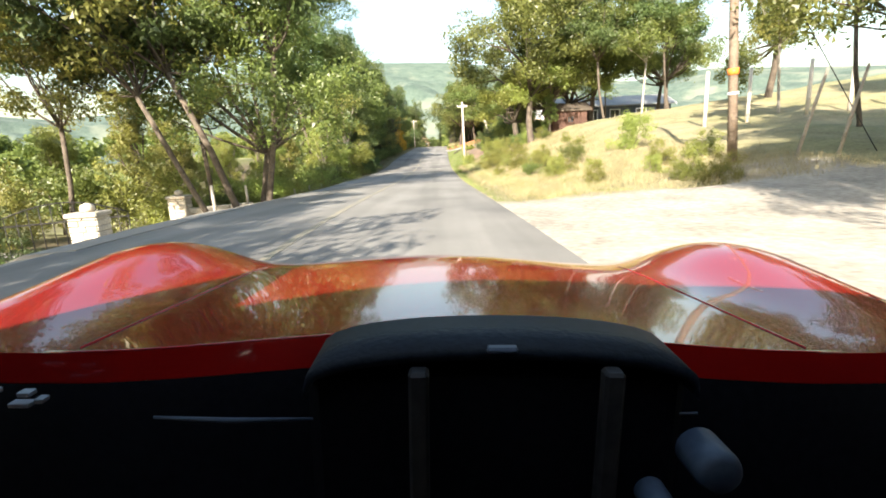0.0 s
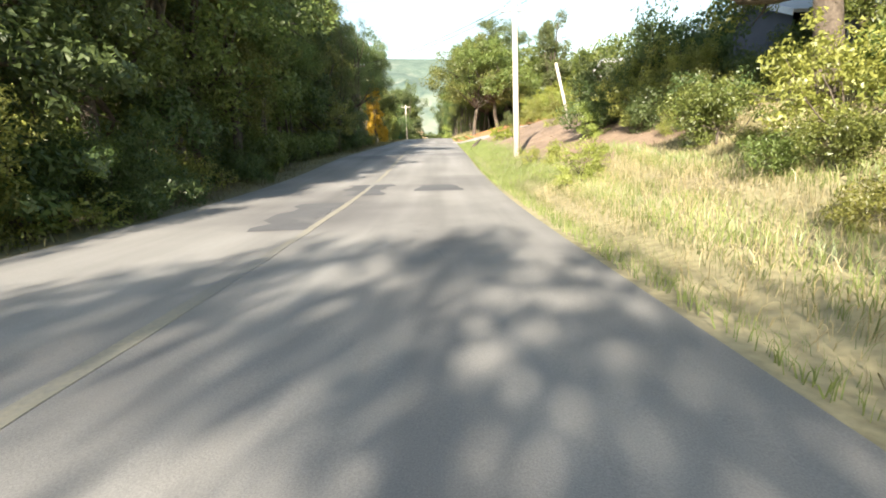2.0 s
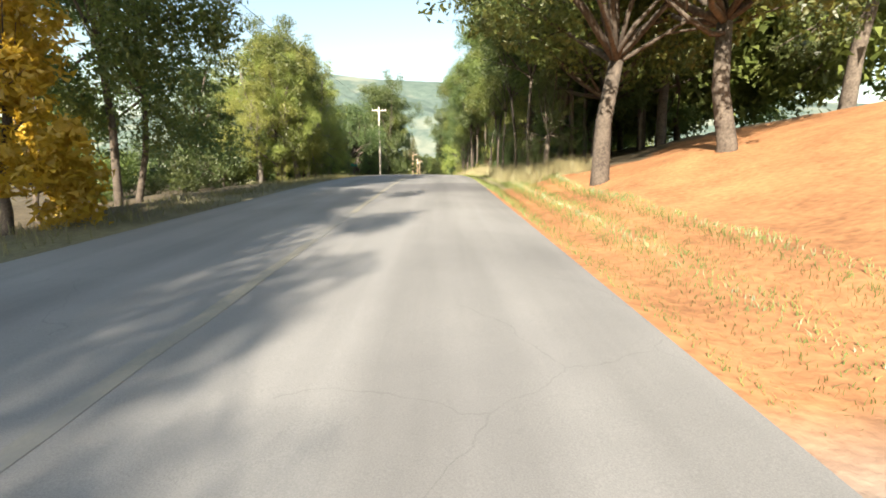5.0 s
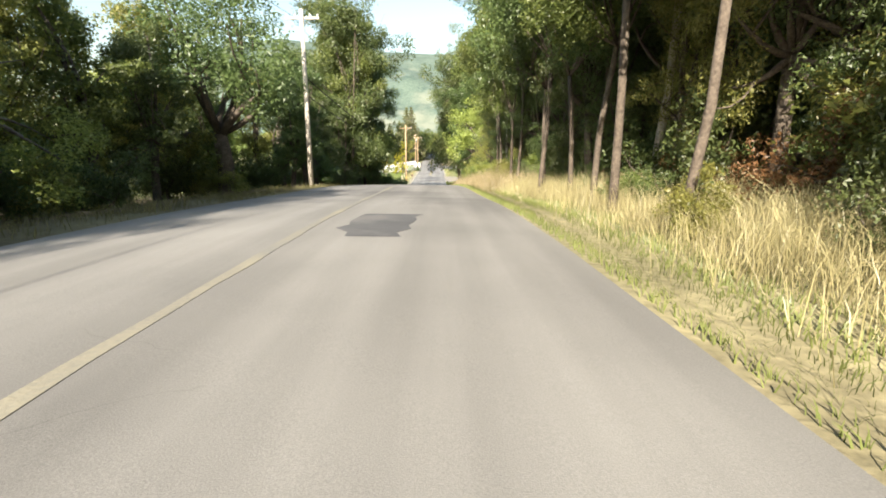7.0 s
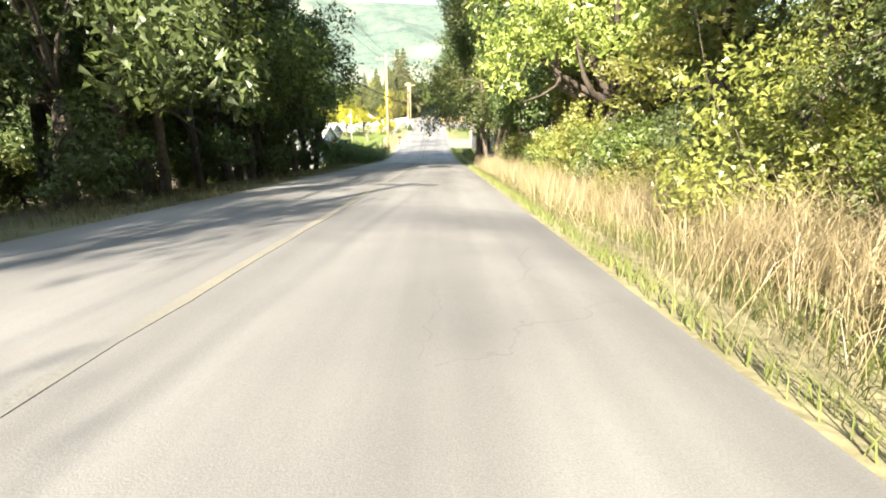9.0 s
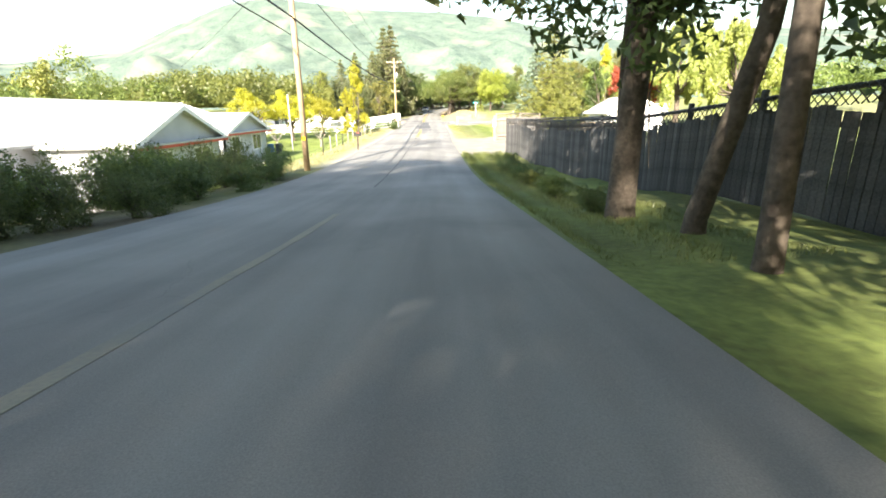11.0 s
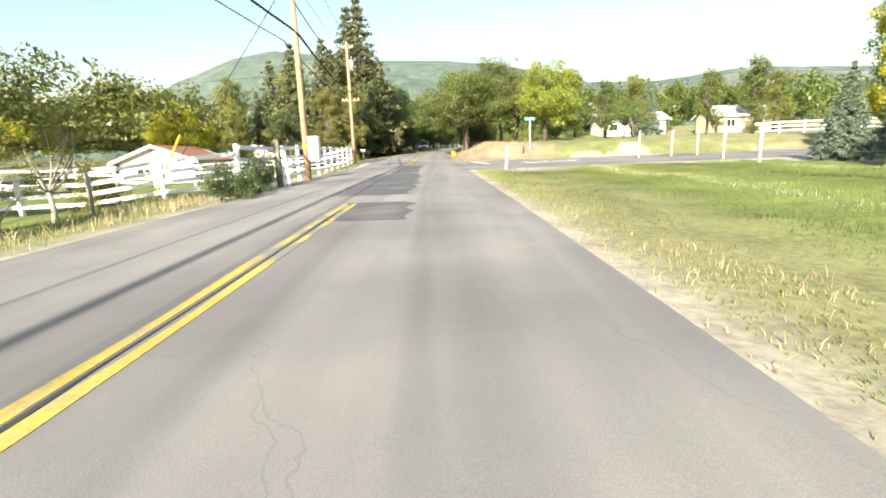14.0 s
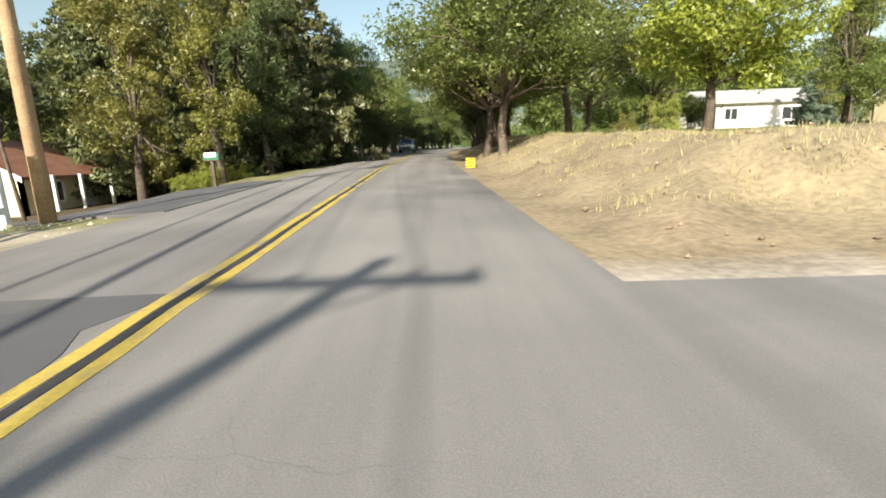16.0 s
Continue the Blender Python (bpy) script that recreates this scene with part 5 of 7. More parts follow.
for x, y, t in ((9.6, 13.0, 12), (10.4, 12.6, 10)):
    thing("leaning_stake", tube_bm([(0, 0, -0.2), (0.05, 0, 1.2), (0.1, 0, 2.3)], [0.05, 0.045, 0.035], 7), BARK_PALE, "pale leaning wooden stake in the shade", "stake", m=pose(x, y, ground_z(x, y), 0, t, 0))
thing("leaning_post", tube_bm([(0, 0, -0.3), (0, 0, 1.5), (0, 0, 3.0)], [0.08, 0.075, 0.07], 9), POLE_PALE, "pale wooden post leaning on the bank", "post", m=pose(5.9, 58.6, ground_z(5.9, 58.6), 0, -14, 0))
vine = thing("field_post", tube_bm([(0, 0, -0.3), (0, 0, 1.3), (0, 0, 2.6)], [0.10, 0.09, 0.08], 9), POLE_PALE, "tall pale wooden post on the grassy bank", "post", "row of field posts", spot(13.0, 24.0))
for i in range(1, 9):
    x, y = 13.0 + 2.3 * i, 24.0 + 0.6 * (i % 2) - 0.9 * i * 0.3
    copy_thing(vine, spot(x, y))

# ---- gate by the first trees ----
def gate_pillar(x, y, turn):
    """A square pillar of laid stones with a cap; each stone is a piece."""
    ob = base("gate_pillar", spot(x, y, turn, 0.92), "cream stone gate pillar with a rough cap", "gate pillar", "gate pillars")
    part("core", boxed(-0.27, 0.27, -0.27, 0.27, -0.2, 1.25), MORTAR, ob)
    rng = np.random.RandomState(int(x * 10) % 97)
    z = 0.0
    while z < 1.18:
        h = rng.uniform(0.12, 0.19)
        for side in range(4):
            cut = rng.uniform(-0.1, 0.1)
            for a, b in ((-0.3, cut - 0.008), (cut + 0.008, 0.3)):
                bm = boxed(a, b, -0.31 - rng.uniform(0, 0.02), -0.26, z + 0.008, min(z + h, 1.24) - 0.008, bevel=0.014)
                bm.transform(Matrix.Rotation(math.pi / 2 * side, 4, "Z"))
                part("stone", bm, STONE, ob)
        z += h
    part("cap", boxed(-0.36, 0.36, -0.36, 0.36, 1.25, 1.36, bevel=0.025), STONE, ob)
    part("cap_ball", tube_bm([(0, 0, 1.36), (0, 0, 1.42), (0, 0, 1.52), (0, 0, 1.57)], [0.12, 0.17, 0.14, 0.04], 10), STONE, ob)
    return ob


gate_pillar(-7.9, 10.3, 8)
gate_pillar(-9.4, 16.6, 5)
wing = base("garden_wall", spot(-8.3, 17.4, 35), "low cream stone wing wall beside the gate", "garden wall")
for r in range(5):
    for c in range(5):
        part("stone", boxed(-1.1 + c * 0.44 + (r % 2) * 0.1, -1.1 + c * 0.44 + 0.42 + (r % 2) * 0.1, -0.16, 0.16, r * 0.19, r * 0.19 + 0.18, bevel=0.015), STONE, wing)
gate = base("iron_gate", spot(-9.2, 11.2, 35), "black iron driveway gate between stone pillars", "gate")
for i in range(13):
    part("bar", tube_bm([(-1.3 + i * 0.216, 0, 0.1), (-1.3 + i * 0.216, 0, 1.0 + 0.35 * math.sin(math.pi * i / 12))], [0.012, 0.012], 6), IRON, gate)
for z in (0.15, 0.9):
    part("rail", boxed(-1.32, 1.32, -0.015, 0.015, z, z + 0.04, bevel=0.004), IRON, gate)
part("arch", tube_bm([(-1.32 + 2.64 * i / 12, 0, 1.02 + 0.36 * math.sin(math.pi * i / 12)) for i in range(13)], [0.018] * 13, 6), IRON, gate)
for y in (14.4, 17.0, 22.8, 25.5, 28.0):
    x = float(road_x(y)) - HALF - 1.6
    thing("fence_stake", tube_bm([(0, 0, -0.2), (0.02, 0, 0.5), (0, 0.02, 1.05)], [0.05, 0.05, 0.045], 8), BARK_PALE, "weathered wooden stake at the road's edge", "stake", "roadside stakes", spot(x, y))
sgn = base("small_sign", spot(-8.0, 31.0), "small orange sign plate on a wooden stake", "sign")
part("stake", tube_bm([(0, 0, -0.1), (0, 0, 1.0)], [0.035, 0.03], 7), BARK_PALE, sgn)
part("plate", boxed(-0.2, 0.2, -0.05, -0.03, 0.75, 1.05, bevel=0.004), BAND_ORANGE, sgn)


# ---- buildings ----
def wall(parent, p0, p1, z0, z1, openings, material, thick=0.16, name="wall"):
    """A wall from p0 to p1 with real openings (from, to, low, high). Its outer face lies to the right of the way from p0 to p1."""
    a, b = Vector((*p0, 0)), Vector((*p1, 0))
    length, way = (b - a).length, (b - a).normalized()
    m = Matrix(((way.x, -way.y, 0, a.x), (way.y, way.x, 0, a.y), (0, 0, 1, 0), (0, 0, 0, 1)))
    bm = bmesh.new()
    x = 0.0
    for s, e, lo, hi in sorted(openings):
        if s > x:
            block(bm, x, s, 0, thick, z0, z1)
        if lo > z0:
            block(bm, s, e, 0, thick, z0, lo)
        block(bm, s, e, 0, thick, hi, z1)
        x = e
    if x < length:
        block(bm, x, length, 0, thick, z0, z1)
    bmesh.ops.remove_doubles(bm, verts=bm.verts[:], dist=0.0005)
    bm.transform(m)
    ob = part(name, bm, material, parent)
    return ob, m


def window(parent, m, s, e, lo, hi, frame_mat=None, mullion=True):
    """A framed window in a wall's opening; m is the wall's own frame."""
    frame_mat = frame_mat or WHITE
    bm = bmesh.new()
    t = 0.07
    for q in ((s - t, s + 0.02, lo - t, hi + t), (e - 0.02, e + t, lo - t, hi + t), (s + 0.02, e - 0.02, hi - 0.02, hi + t), (s + 0.02, e - 0.02, lo - t, lo + 0.02)):
        block(bm, q[0], q[1], -0.035, 0.08, q[2], q[3])
    if mullion:
        block(bm, (s + e) / 2 - 0.025, (s + e) / 2 + 0.025, 0.0, 0.06, lo + 0.02, hi - 0.02)
    bm.transform(m)
    fr = part("window", bm, frame_mat, parent, "white framed window")
    mid = (s + e) / 2
    for a, b in (((s + 0.02, mid - 0.025), (mid + 0.025, e - 0.02)) if mullion else ((s + 0.02, e - 0.02),)):
        bm = block(bmesh.new(), a, b, 0.03, 0.042, lo + 0.02, hi - 0.02)
        bm.transform(m)
        part("pane", bm, GLASS_DARK, fr)
    return fr


def gable_roof(parent, x0, x1, y0, y1, eave, rise, axis, material, over=0.4, wall_mat=None, thick=0.12, edge=None):
    """Two roof slabs meeting in a ridge along the axis, with gable walls under them."""
    if axis == "x":
        mid, half, lo, hi = (y0 + y1) / 2, (y1 - y0) / 2, x0, x1
    else:
        mid, half, lo, hi = (x0 + x1) / 2, (x1 - x0) / 2, y0, y1
    slope = rise / half
    for s in (-1, 1):
        bm = bmesh.new()
        prof = [(mid, eave + rise), (mid + s * (half + over), eave - slope * over), (mid + s * (half + over), eave - slope * over + thick), (mid, eave + rise + thick)]
        rings = []
        for e in (lo - over, hi + over):
            rings.append([bm.verts.new((e, p, z) if axis == "x" else (p, e, z)) for p, z in prof])
        for i in range(4):
            j = (i + 1) % 4
            bm.faces.new((rings[0][i], rings[0][j], rings[1][j], rings[1][i]))
        bm.faces.new(rings[0][::-1])
        bm.faces.new(rings[1])
        bmesh.ops.recalc_face_normals(bm, faces=bm.faces)
        part("roof", bm, material, parent)
    if wall_mat:
        for e, t in ((lo, 0.14), (hi - 0.14, 0.14)):
            bm = bmesh.new()
            rings = []
            for w in (e, e + t):
                rings.append([bm.verts.new((w, p, z) if axis == "x" else (p, w, z)) for p, z in ((mid - half, eave), (mid + half, eave), (mid, eave + rise))])
            for i in range(3):
                j = (i + 1) % 3
                bm.faces.new((rings[0][i], rings[0][j], rings[1][j], rings[1][i]))
            bm.faces.new(rings[0][::-1])
            bm.faces.new(rings[1])
            bmesh.ops.recalc_face_normals(bm, faces=bm.faces)
            part("gable", bm, wall_mat, parent)
        # barge boards on the gable ends
        for e in (lo - over - 0.03, hi + over):
            for s in (-1, 1):
                bm = bmesh.new()
                prof = [(mid, eave + rise - 0.10), (mid + s * (half + over), eave - slope * over - 0.10), (mid + s * (half + over), eave - slope * over + thick + 0.01), (mid, eave + rise + thick + 0.01)]
                rings = [[bm.verts.new((w, p, z) if axis == "x" else (p, w, z)) for p, z in prof] for w in (e, e + 0.03)]
                for i in range(4):
                    j = (i + 1) % 4
                    bm.faces.new((rings[0][i], rings[0][j], rings[1][j], rings[1][i]))
                bm.faces.new(rings[0][::-1])
                bm.faces.new(rings[1])
                bmesh.ops.recalc_face_normals(bm, faces=bm.faces)
                part("barge_board", bm, edge or WHITE, parent)


def hut(parent, x0, x1, y0, y1, z0, eave, rise, axis, wall_mat, roof_mat, openings=None, over=0.4, trim=None):
    """Four walls and a gable roof. openings: side (s, e, n, w) to a list of (from, to, low, high)."""
    openings = openings or {}
    sides = {"s": ((x0, y0), (x1, y0)), "e": ((x1, y0), (x1, y1)), "n": ((x1, y1), (x0, y1)), "w": ((x0, y1), (x0, y0))}
    for k, (a, b) in sides.items():
        _, m = wall(parent, a, b, z0, eave, openings.get(k, []), wall_mat)
        for o in openings.get(k, []):
            if o[2] > z0 + 0.35:
                window(parent, m, *o, frame_mat=trim)
            else:
                bm = block(bmesh.new(), o[0] + 0.02, o[1] - 0.02, 0.05, 0.09, o[2], o[3] - 0.02)
                bm.transform(m)
                d = part("door", bm, WHITE, parent, "panelled white door")
                bm = tube_bm([(o[1] - 0.12, 0.02, o[2] + 0.95), (o[1] - 0.12, 0.06, o[2] + 0.95)], [0.03, 0.03], 8)
                bm.transform(m)
                part("handle", bm, STEEL, d)
    gable_roof(parent, x0, x1, y0, y1, eave, rise, axis, roof_mat, over, wall_mat, edge=trim)


# grey house with two front gables, below the road
hz = -5.75
house = base("house", None, "grey sided house with two front gables and pale roof", "house")
hut(house, -25.0, -17.6, 218.2, 227.0, hz, hz + 2.55, 1.4, "x", SIDING, ROOF_PALE, {"e": [(1.2, 2.7, hz + 0.9, hz + 2.2), (5.4, 7.3, hz + 0.95, hz + 2.2)], "n": [(1.6, 2.8, hz + 1.0, hz + 2.1)]})
hut(house, -24.0, -15.4, 203.6, 212.4, hz, hz + 2.65, 1.65, "x", SIDING, ROOF_PALE, {"e": [(1.4, 3.3, hz + 0.8, hz + 2.1), (5.6, 7.4, hz + 0.8, hz + 2.1)], "n": [(1.2, 2.4, hz + 1.0, hz + 2.1)]})
hut(house, -33.0, -20.0, 199.0, 229.0, hz, hz + 2.75, 2.2, "y", SIDING, ROOF_PALE, {"e": [(15.2, 16.2, hz, hz + 2.1), (17.2, 18.1, hz + 0.9, hz + 2.1)]})
for i in range(6):
    part("trellis_slat", boxed(-17.9, -17.85, 216.4, 218.0, hz + 0.9 + i * 0.22, hz + 1.02 + i * 0.22, bevel=0.004), WHITE, house)
for y0, n in ((218.2, 4), (203.6, 3)):
    for i in range(n):
        part("vent", boxed(-17.59 if y0 > 210 else -15.39, -17.57 if y0 > 210 else -15.37, y0 + 1.2 + i * 2, y0 + 1.5 + i * 2, hz + 0.15, hz + 0.3, bevel=0.004), IRON, house)
for e, y0, y1 in ((-17.6, 217.9, 227.3), (-15.4, 203.3, 212.7)):
    part("pent_roof", boxed(e + 0.002, e + 0.5, y0, y1, hz + 2.5, hz + 2.6), ROOF_PALE, house, "pale strip of roof across the gable")
    part("fascia", boxed(e + 0.46, e + 0.5, y0, y1, hz + 2.36, hz + 2.498, bevel=0.006), RED_PAINT, house, "red brown fascia board")
tagged(new("house_pad", mesh_from("house_pad", *[[(-34, 198, hz + 0.02), (-12.5, 198, hz + 0.02), (-12.5, 230, hz + 0.02), (-34, 230, hz + 0.02), (-34, 198, hz - 1), (-12.5, 198, hz - 1), (-12.5, 230, hz - 1), (-34, 230, hz - 1)],
       [(0, 1, 2, 3), (0, 4, 5, 1), (1, 5, 6, 2), (2, 6, 7, 3), (3, 7, 4, 0)]], CONCRETE)), "pale concrete apron round the grey house", "paving", kind="structure")
garage = base("garage", None, "small grey garage with a gable beside the house", "garage")
gz = ground_z(-25, 236) - 0.1
hut(garage, -28.5, -23.5, 233.2, 238.2, gz, gz + 2.4, 1.2, "x", SIDING, ROOF_PALE, {"e": [(1.4, 3.6, gz + 0.5, gz + 2.0)]}, 0.3)
# red cabin on the bank
cz = ground_z(9.8, 42) - 0.25
cabin = base("cabin", None, "dark brown board cabin with a small window on the bank", "cabin")
hut(cabin, 9.4, 12.6, 41.6, 44.6, cz, cz + 2.0, 0.6, "x", RED_WOOD, BARK, {"s": [(1.4, 1.9, cz + 1.0, cz + 1.5)]}, 0.2, trim=RED_WOOD)
for i in range(10):
    part("batten", boxed(9.45 + i * 0.32, 9.5 + i * 0.32, 41.565, 41.599, cz, cz + (0.9 if 3 <= i <= 6 else 1.98), bevel=0.004), RED_WOOD, cabin)
# long dark house on the hill
lz = ground_z(14, 53) - 0.5
longhouse = base("house", None, "long slate grey house with white windows on the hill", "house")
hut(longhouse, 12.6, 24.7, 52.5, 57.5, lz - 1.6, lz + 2.5, 1.0, "x", SIDING_DARK, ROOF_GREY, {"s": [(1.2, 2.0, lz + 0.9, lz + 1.9), (3.4, 4.2, lz + 0.9, lz + 2.0), (5.6, 6.6, lz + 0.7, lz + 2.0), (8.4, 9.4, lz + 0.9, lz + 2.0)]}, 0.4)
for i in range(9):
    part("railing_post", boxed(9.2, 9.28, 51.0 + i * 0.8, 51.08 + i * 0.8, lz - 1.4, lz + 1.0, bevel=0.004), IRON, longhouse)
part("railing", boxed(9.2, 9.28, 50.9, 57.5, lz + 1.0, lz + 1.06, bevel=0.004), IRON, longhouse)
# grey house with a deck above the cut bank
dz = ground_z(16.4, 80.6)
deckhouse = base("house", None, "grey and white house with an upper deck on the slope", "house")
hut(deckhouse, 16.4, 24.0, 80.6, 86.6, dz - 1.0, 7.6, 0.9, "x", SIDING, ROOF_GREY, {"w": [(1.0, 2.2, 5.9, 7.0), (3.2, 4.4, 5.9, 7.0)], "s": [(0.7, 1.7, 5.7, 7.0), (2.6, 3.6, 5.9, 7.0), (5.2, 6.4, 5.9, 7.0)]}, 0.7)
part("deck", boxed(14.7, 16.39, 80.4, 86.0, 5.3, 5.46), POLE_PALE, deckhouse)
for y in (80.5, 82.3, 84.1, 85.8):
    part("deck_post", boxed(14.75, 14.9, y, y + 0.14, dz - 1.0, 6.6), POLE_PALE, deckhouse)
for z in (5.85, 6.2, 6.54):
    part("deck_rail", boxed(14.78, 14.85, 80.4, 86.0, z, z + 0.06, bevel=0.006), WHITE, deckhouse)
    part("deck_rail", boxed(14.9, 16.39, 80.43, 80.5, z, z + 0.06, bevel=0.006), WHITE, deckhouse)
# narrow dark shed on the crest of the dug slope
nz = ground_z(14.6, 70.6) - 0.4
dark_shed = base("shed", None, "narrow dark grey boarded shed on the slope's crest", "shed")
hut(dark_shed, 15.3, 16.6, 70.6, 72.6, nz, 5.9, 0.22, "y", SIDING_DARK, ROOF_GREY, {}, 0.12)
# small white outbuilding far up the first road
oz = ground_z(28, 84) - 0.2
shed1 = base("shed", None, "small pale outbuilding behind the bushes", "shed")
hut(shed1, 27.0, 29.8, 83.0, 86.0, oz, oz + 2.2, 0.7, "x", SIDING, ROOF_PALE, {"w": [(0.8, 1.8, oz + 1.0, oz + 1.8)]}, 0.3)
# white barn and gate beyond the gravel yard
bz = ground_z(15, 230) - 0.1
barn = base("barn", None, "white gabled barn behind a tan panel gate", "barn")
hut(barn, 16.0, 21.6, 231.0, 239.0, bz, bz + 2.1, 1.5, "y", WALL_WHITE, ROOF_PALE, {"s": [(1.8, 4.0, bz, bz + 1.95)]}, 0.3)
yard_gate = base("yard_gate", None, "tan panel gate with dark steel posts", "gate")
for i in range(4):
    part("panel", boxed(12.4 + i * 1.5, 13.8 + i * 1.5, 228.0, 228.05, bz + 0.12, bz + 1.25, bevel=0.008), TAN_PANEL, yard_gate)
for i in range(5):
    part("post", tube_bm([(12.33 + i * 1.5, 228.02, bz - 0.2), (12.33 + i * 1.5, 228.02, bz + 1.6)], [0.045, 0.04], 8), IRON, yard_gate)
part("top_rail", tube_bm([(12.3, 228.02, bz + 1.5), (18.4, 228.02, bz + 1.5)], [0.022, 0.022], 6), IRON, yard_gate)
# slate shed and red-roofed cottage behind the white fence
sz = ground_z(-26, 250) - 0.1
shed2 = base("shed", None, "dark slate shed with a pale metal roof", "shed")
hut(shed2, -31.0, -24.5, 250.5, 256.0, sz, sz + 2.5, 0.8, "x", SIDING_DARK, ROOF_GREY, {"e": [(1.5, 2.6, sz + 1.0, sz + 2.0), (3.4, 4.4, sz, sz + 2.0)], "s": [(3.5, 4.6, sz + 1.0, sz + 2.0)]}, 0.3)
qz = ground_z(-22, 285) - 0.3
cottage = base("cottage", None, "cream cottage with a red brown roof among trees", "cottage")
hut(cottage, -25.0, -19.6, 284.5, 290.0, qz, qz + 2.1, 1.4, "y", CREAM, ROOF_BROWN, {"s": [(3.6, 4.5, qz + 0.8, qz + 1.7), (1.2, 2.1, qz, qz + 1.9)], "e": [(1.2, 2.2, qz + 0.8, qz + 1.7), (3.6, 4.4, qz, qz + 1.9)]}, 0.5)
for y in (284.8, 286.4, 288.4):
    part("porch_post", boxed(-18.6, -18.47, y, y + 0.13, qz - 0.3, qz + 2.0), WHITE, cottage)
white_shed = base("shed", None, "white gabled shed with a red brown roof behind the fence", "shed")
qz2 = ground_z(-24, 268) - 0.3
hut(white_shed, -26.5, -20.5, 268.0, 273.5, qz2, qz2 + 1.7, 1.1, "y", WALL_WHITE, ROOF_BROWN, {"s": [(1.5, 2.5, qz2 + 0.5, qz2 + 1.2)]}, 0.4)
# white house on the far lawn
fz = ground_z(25, 309) - 0.1
far_house = base("house", None, "low white house with a pale hipped roof beyond the lawn", "house")
hut(far_house, 24.0, 34.0, 309.0, 316.0, fz, fz + 2.6, 1.3, "x", WALL_WHITE, ROOF_PALE, {"s": [(1.0, 2.2, fz + 1.0, fz + 2.0), (4.0, 4.9, fz, fz + 2.0), (6.4, 8.2, fz + 0.9, fz + 2.0)], "w": [(2.0, 3.4, fz + 1.0, fz + 2.0)]}, 0.5)
vz = ground_z(38, 300) - 0.1
far_house_b = base("house", None, "cream house with a pale roof half hidden by trees", "house")
hut(far_house_b, 38.0, 46.0, 302.0, 308.0, vz, vz + 2.6, 1.5, "x", CREAM, ROOF_PALE, {"s": [(1.4, 2.6, vz + 1.0, vz + 2.0), (5.2, 6.6, vz + 1.0, vz + 2.0)]}, 0.5)


# ---- fences ----
def board_fence(name, points, height, material, label, lattice=0.0, gap=0.145, posts=2.4, seed=0):
    """Upright boards, uneven in height and lean, on two rails and posts along a line on the ground."""
    ob = base(name, None, label, "fence")
    rng = np.random.RandomState(seed)
    shared = [part("board", boxed(-0.068, 0.068, -0.011, 0.011, 0.03, height + k, bevel=0.004), material, ob) for k in (-0.04, 0.0, 0.03)]
    first = list(shared)
    for (ax, ay), (bx, by) in zip(points, points[1:]):
        n = int(math.hypot(bx - ax, by - ay) / gap)
        turn = math.degrees(math.atan2(by - ay, bx - ax))
        for i in range(n):
            x, y = ax + (bx - ax) * (i + 0.5) / n, ay + (by - ay) * (i + 0.5) / n
            m = pose(x, y, ground_z(x, y) - 0.02, rng.uniform(-0.5, 0.5), rng.uniform(-0.4, 0.4), turn)
            if first:
                first.pop().matrix_world = m
            else:
                o = shared[rng.randint(3)].copy()
                scene.collection.objects.link(o)
                o.matrix_world = m
        k = max(1, round(math.hypot(bx - ax, by - ay) / posts))
        for i in range(k + 1):
            x, y = ax + (bx - ax) * i / k, ay + (by - ay) * i / k
            bm = boxed(-0.05, 0.05, -0.05, 0.05, -0.3, height + lattice + 0.08)
            bm.transform(pose(x, y, ground_z(x, y), 0, 0, turn) @ pose(0, -0.065, 0))
            part("post", bm, material, ob)
        za, zb = ground_z(ax, ay), ground_z(bx, by)
        for h in ((0.35, height - 0.25) + ((height + lattice,) if lattice else ())):
            ox, oy = 0.06 * math.sin(radians(turn)), -0.06 * math.cos(radians(turn))
            bm = tube_bm([(ax + ox, ay + oy, za + h), (bx + ox, by + oy, zb + h)], [0.045, 0.045], 4)
            part("rail", bm, material, ob)
        if lattice:
            length = math.hypot(bx - ax, by - ay)
            for i in range(int(length / 0.16)):
                for s in (-1, 1):
                    q = [(0.0, lattice) if s > 0 else (lattice, 0.0)][0]
                    f0, f1 = i * 0.16 / length, min(1, (i * 0.16 + lattice) / length)
                    bm = tube_bm([(ax + (bx - ax) * f0, ay + (by - ay) * f0, za + (zb - za) * f0 + height + 0.02 + q[0]), (ax + (bx - ax) * f1, ay + (by - ay) * f1, za + (zb - za) * f1 + height + 0.02 + q[1])], [0.012, 0.012], 4)
                    part("lattice_strip", bm, material, ob)
    return ob


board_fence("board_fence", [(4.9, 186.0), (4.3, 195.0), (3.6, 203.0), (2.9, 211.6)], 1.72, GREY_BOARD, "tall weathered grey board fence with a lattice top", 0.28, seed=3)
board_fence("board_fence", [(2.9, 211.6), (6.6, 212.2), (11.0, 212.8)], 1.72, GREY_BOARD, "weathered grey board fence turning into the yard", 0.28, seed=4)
board_fence("board_fence", [(3.6, 223.6), (6.0, 225.75), (8.2, 227.9)], 1.95, PALE_BOARD, "bleached leaning board fence at the yard's corner", 0.25, seed=5)
corner = base("fence_post", spot(3.45, 223.4), "brown wooden corner post with a white notice", "fence post")
part("post", boxed(-0.07, 0.07, -0.07, 0.07, -0.2, 2.1), POLE_WOOD, corner)
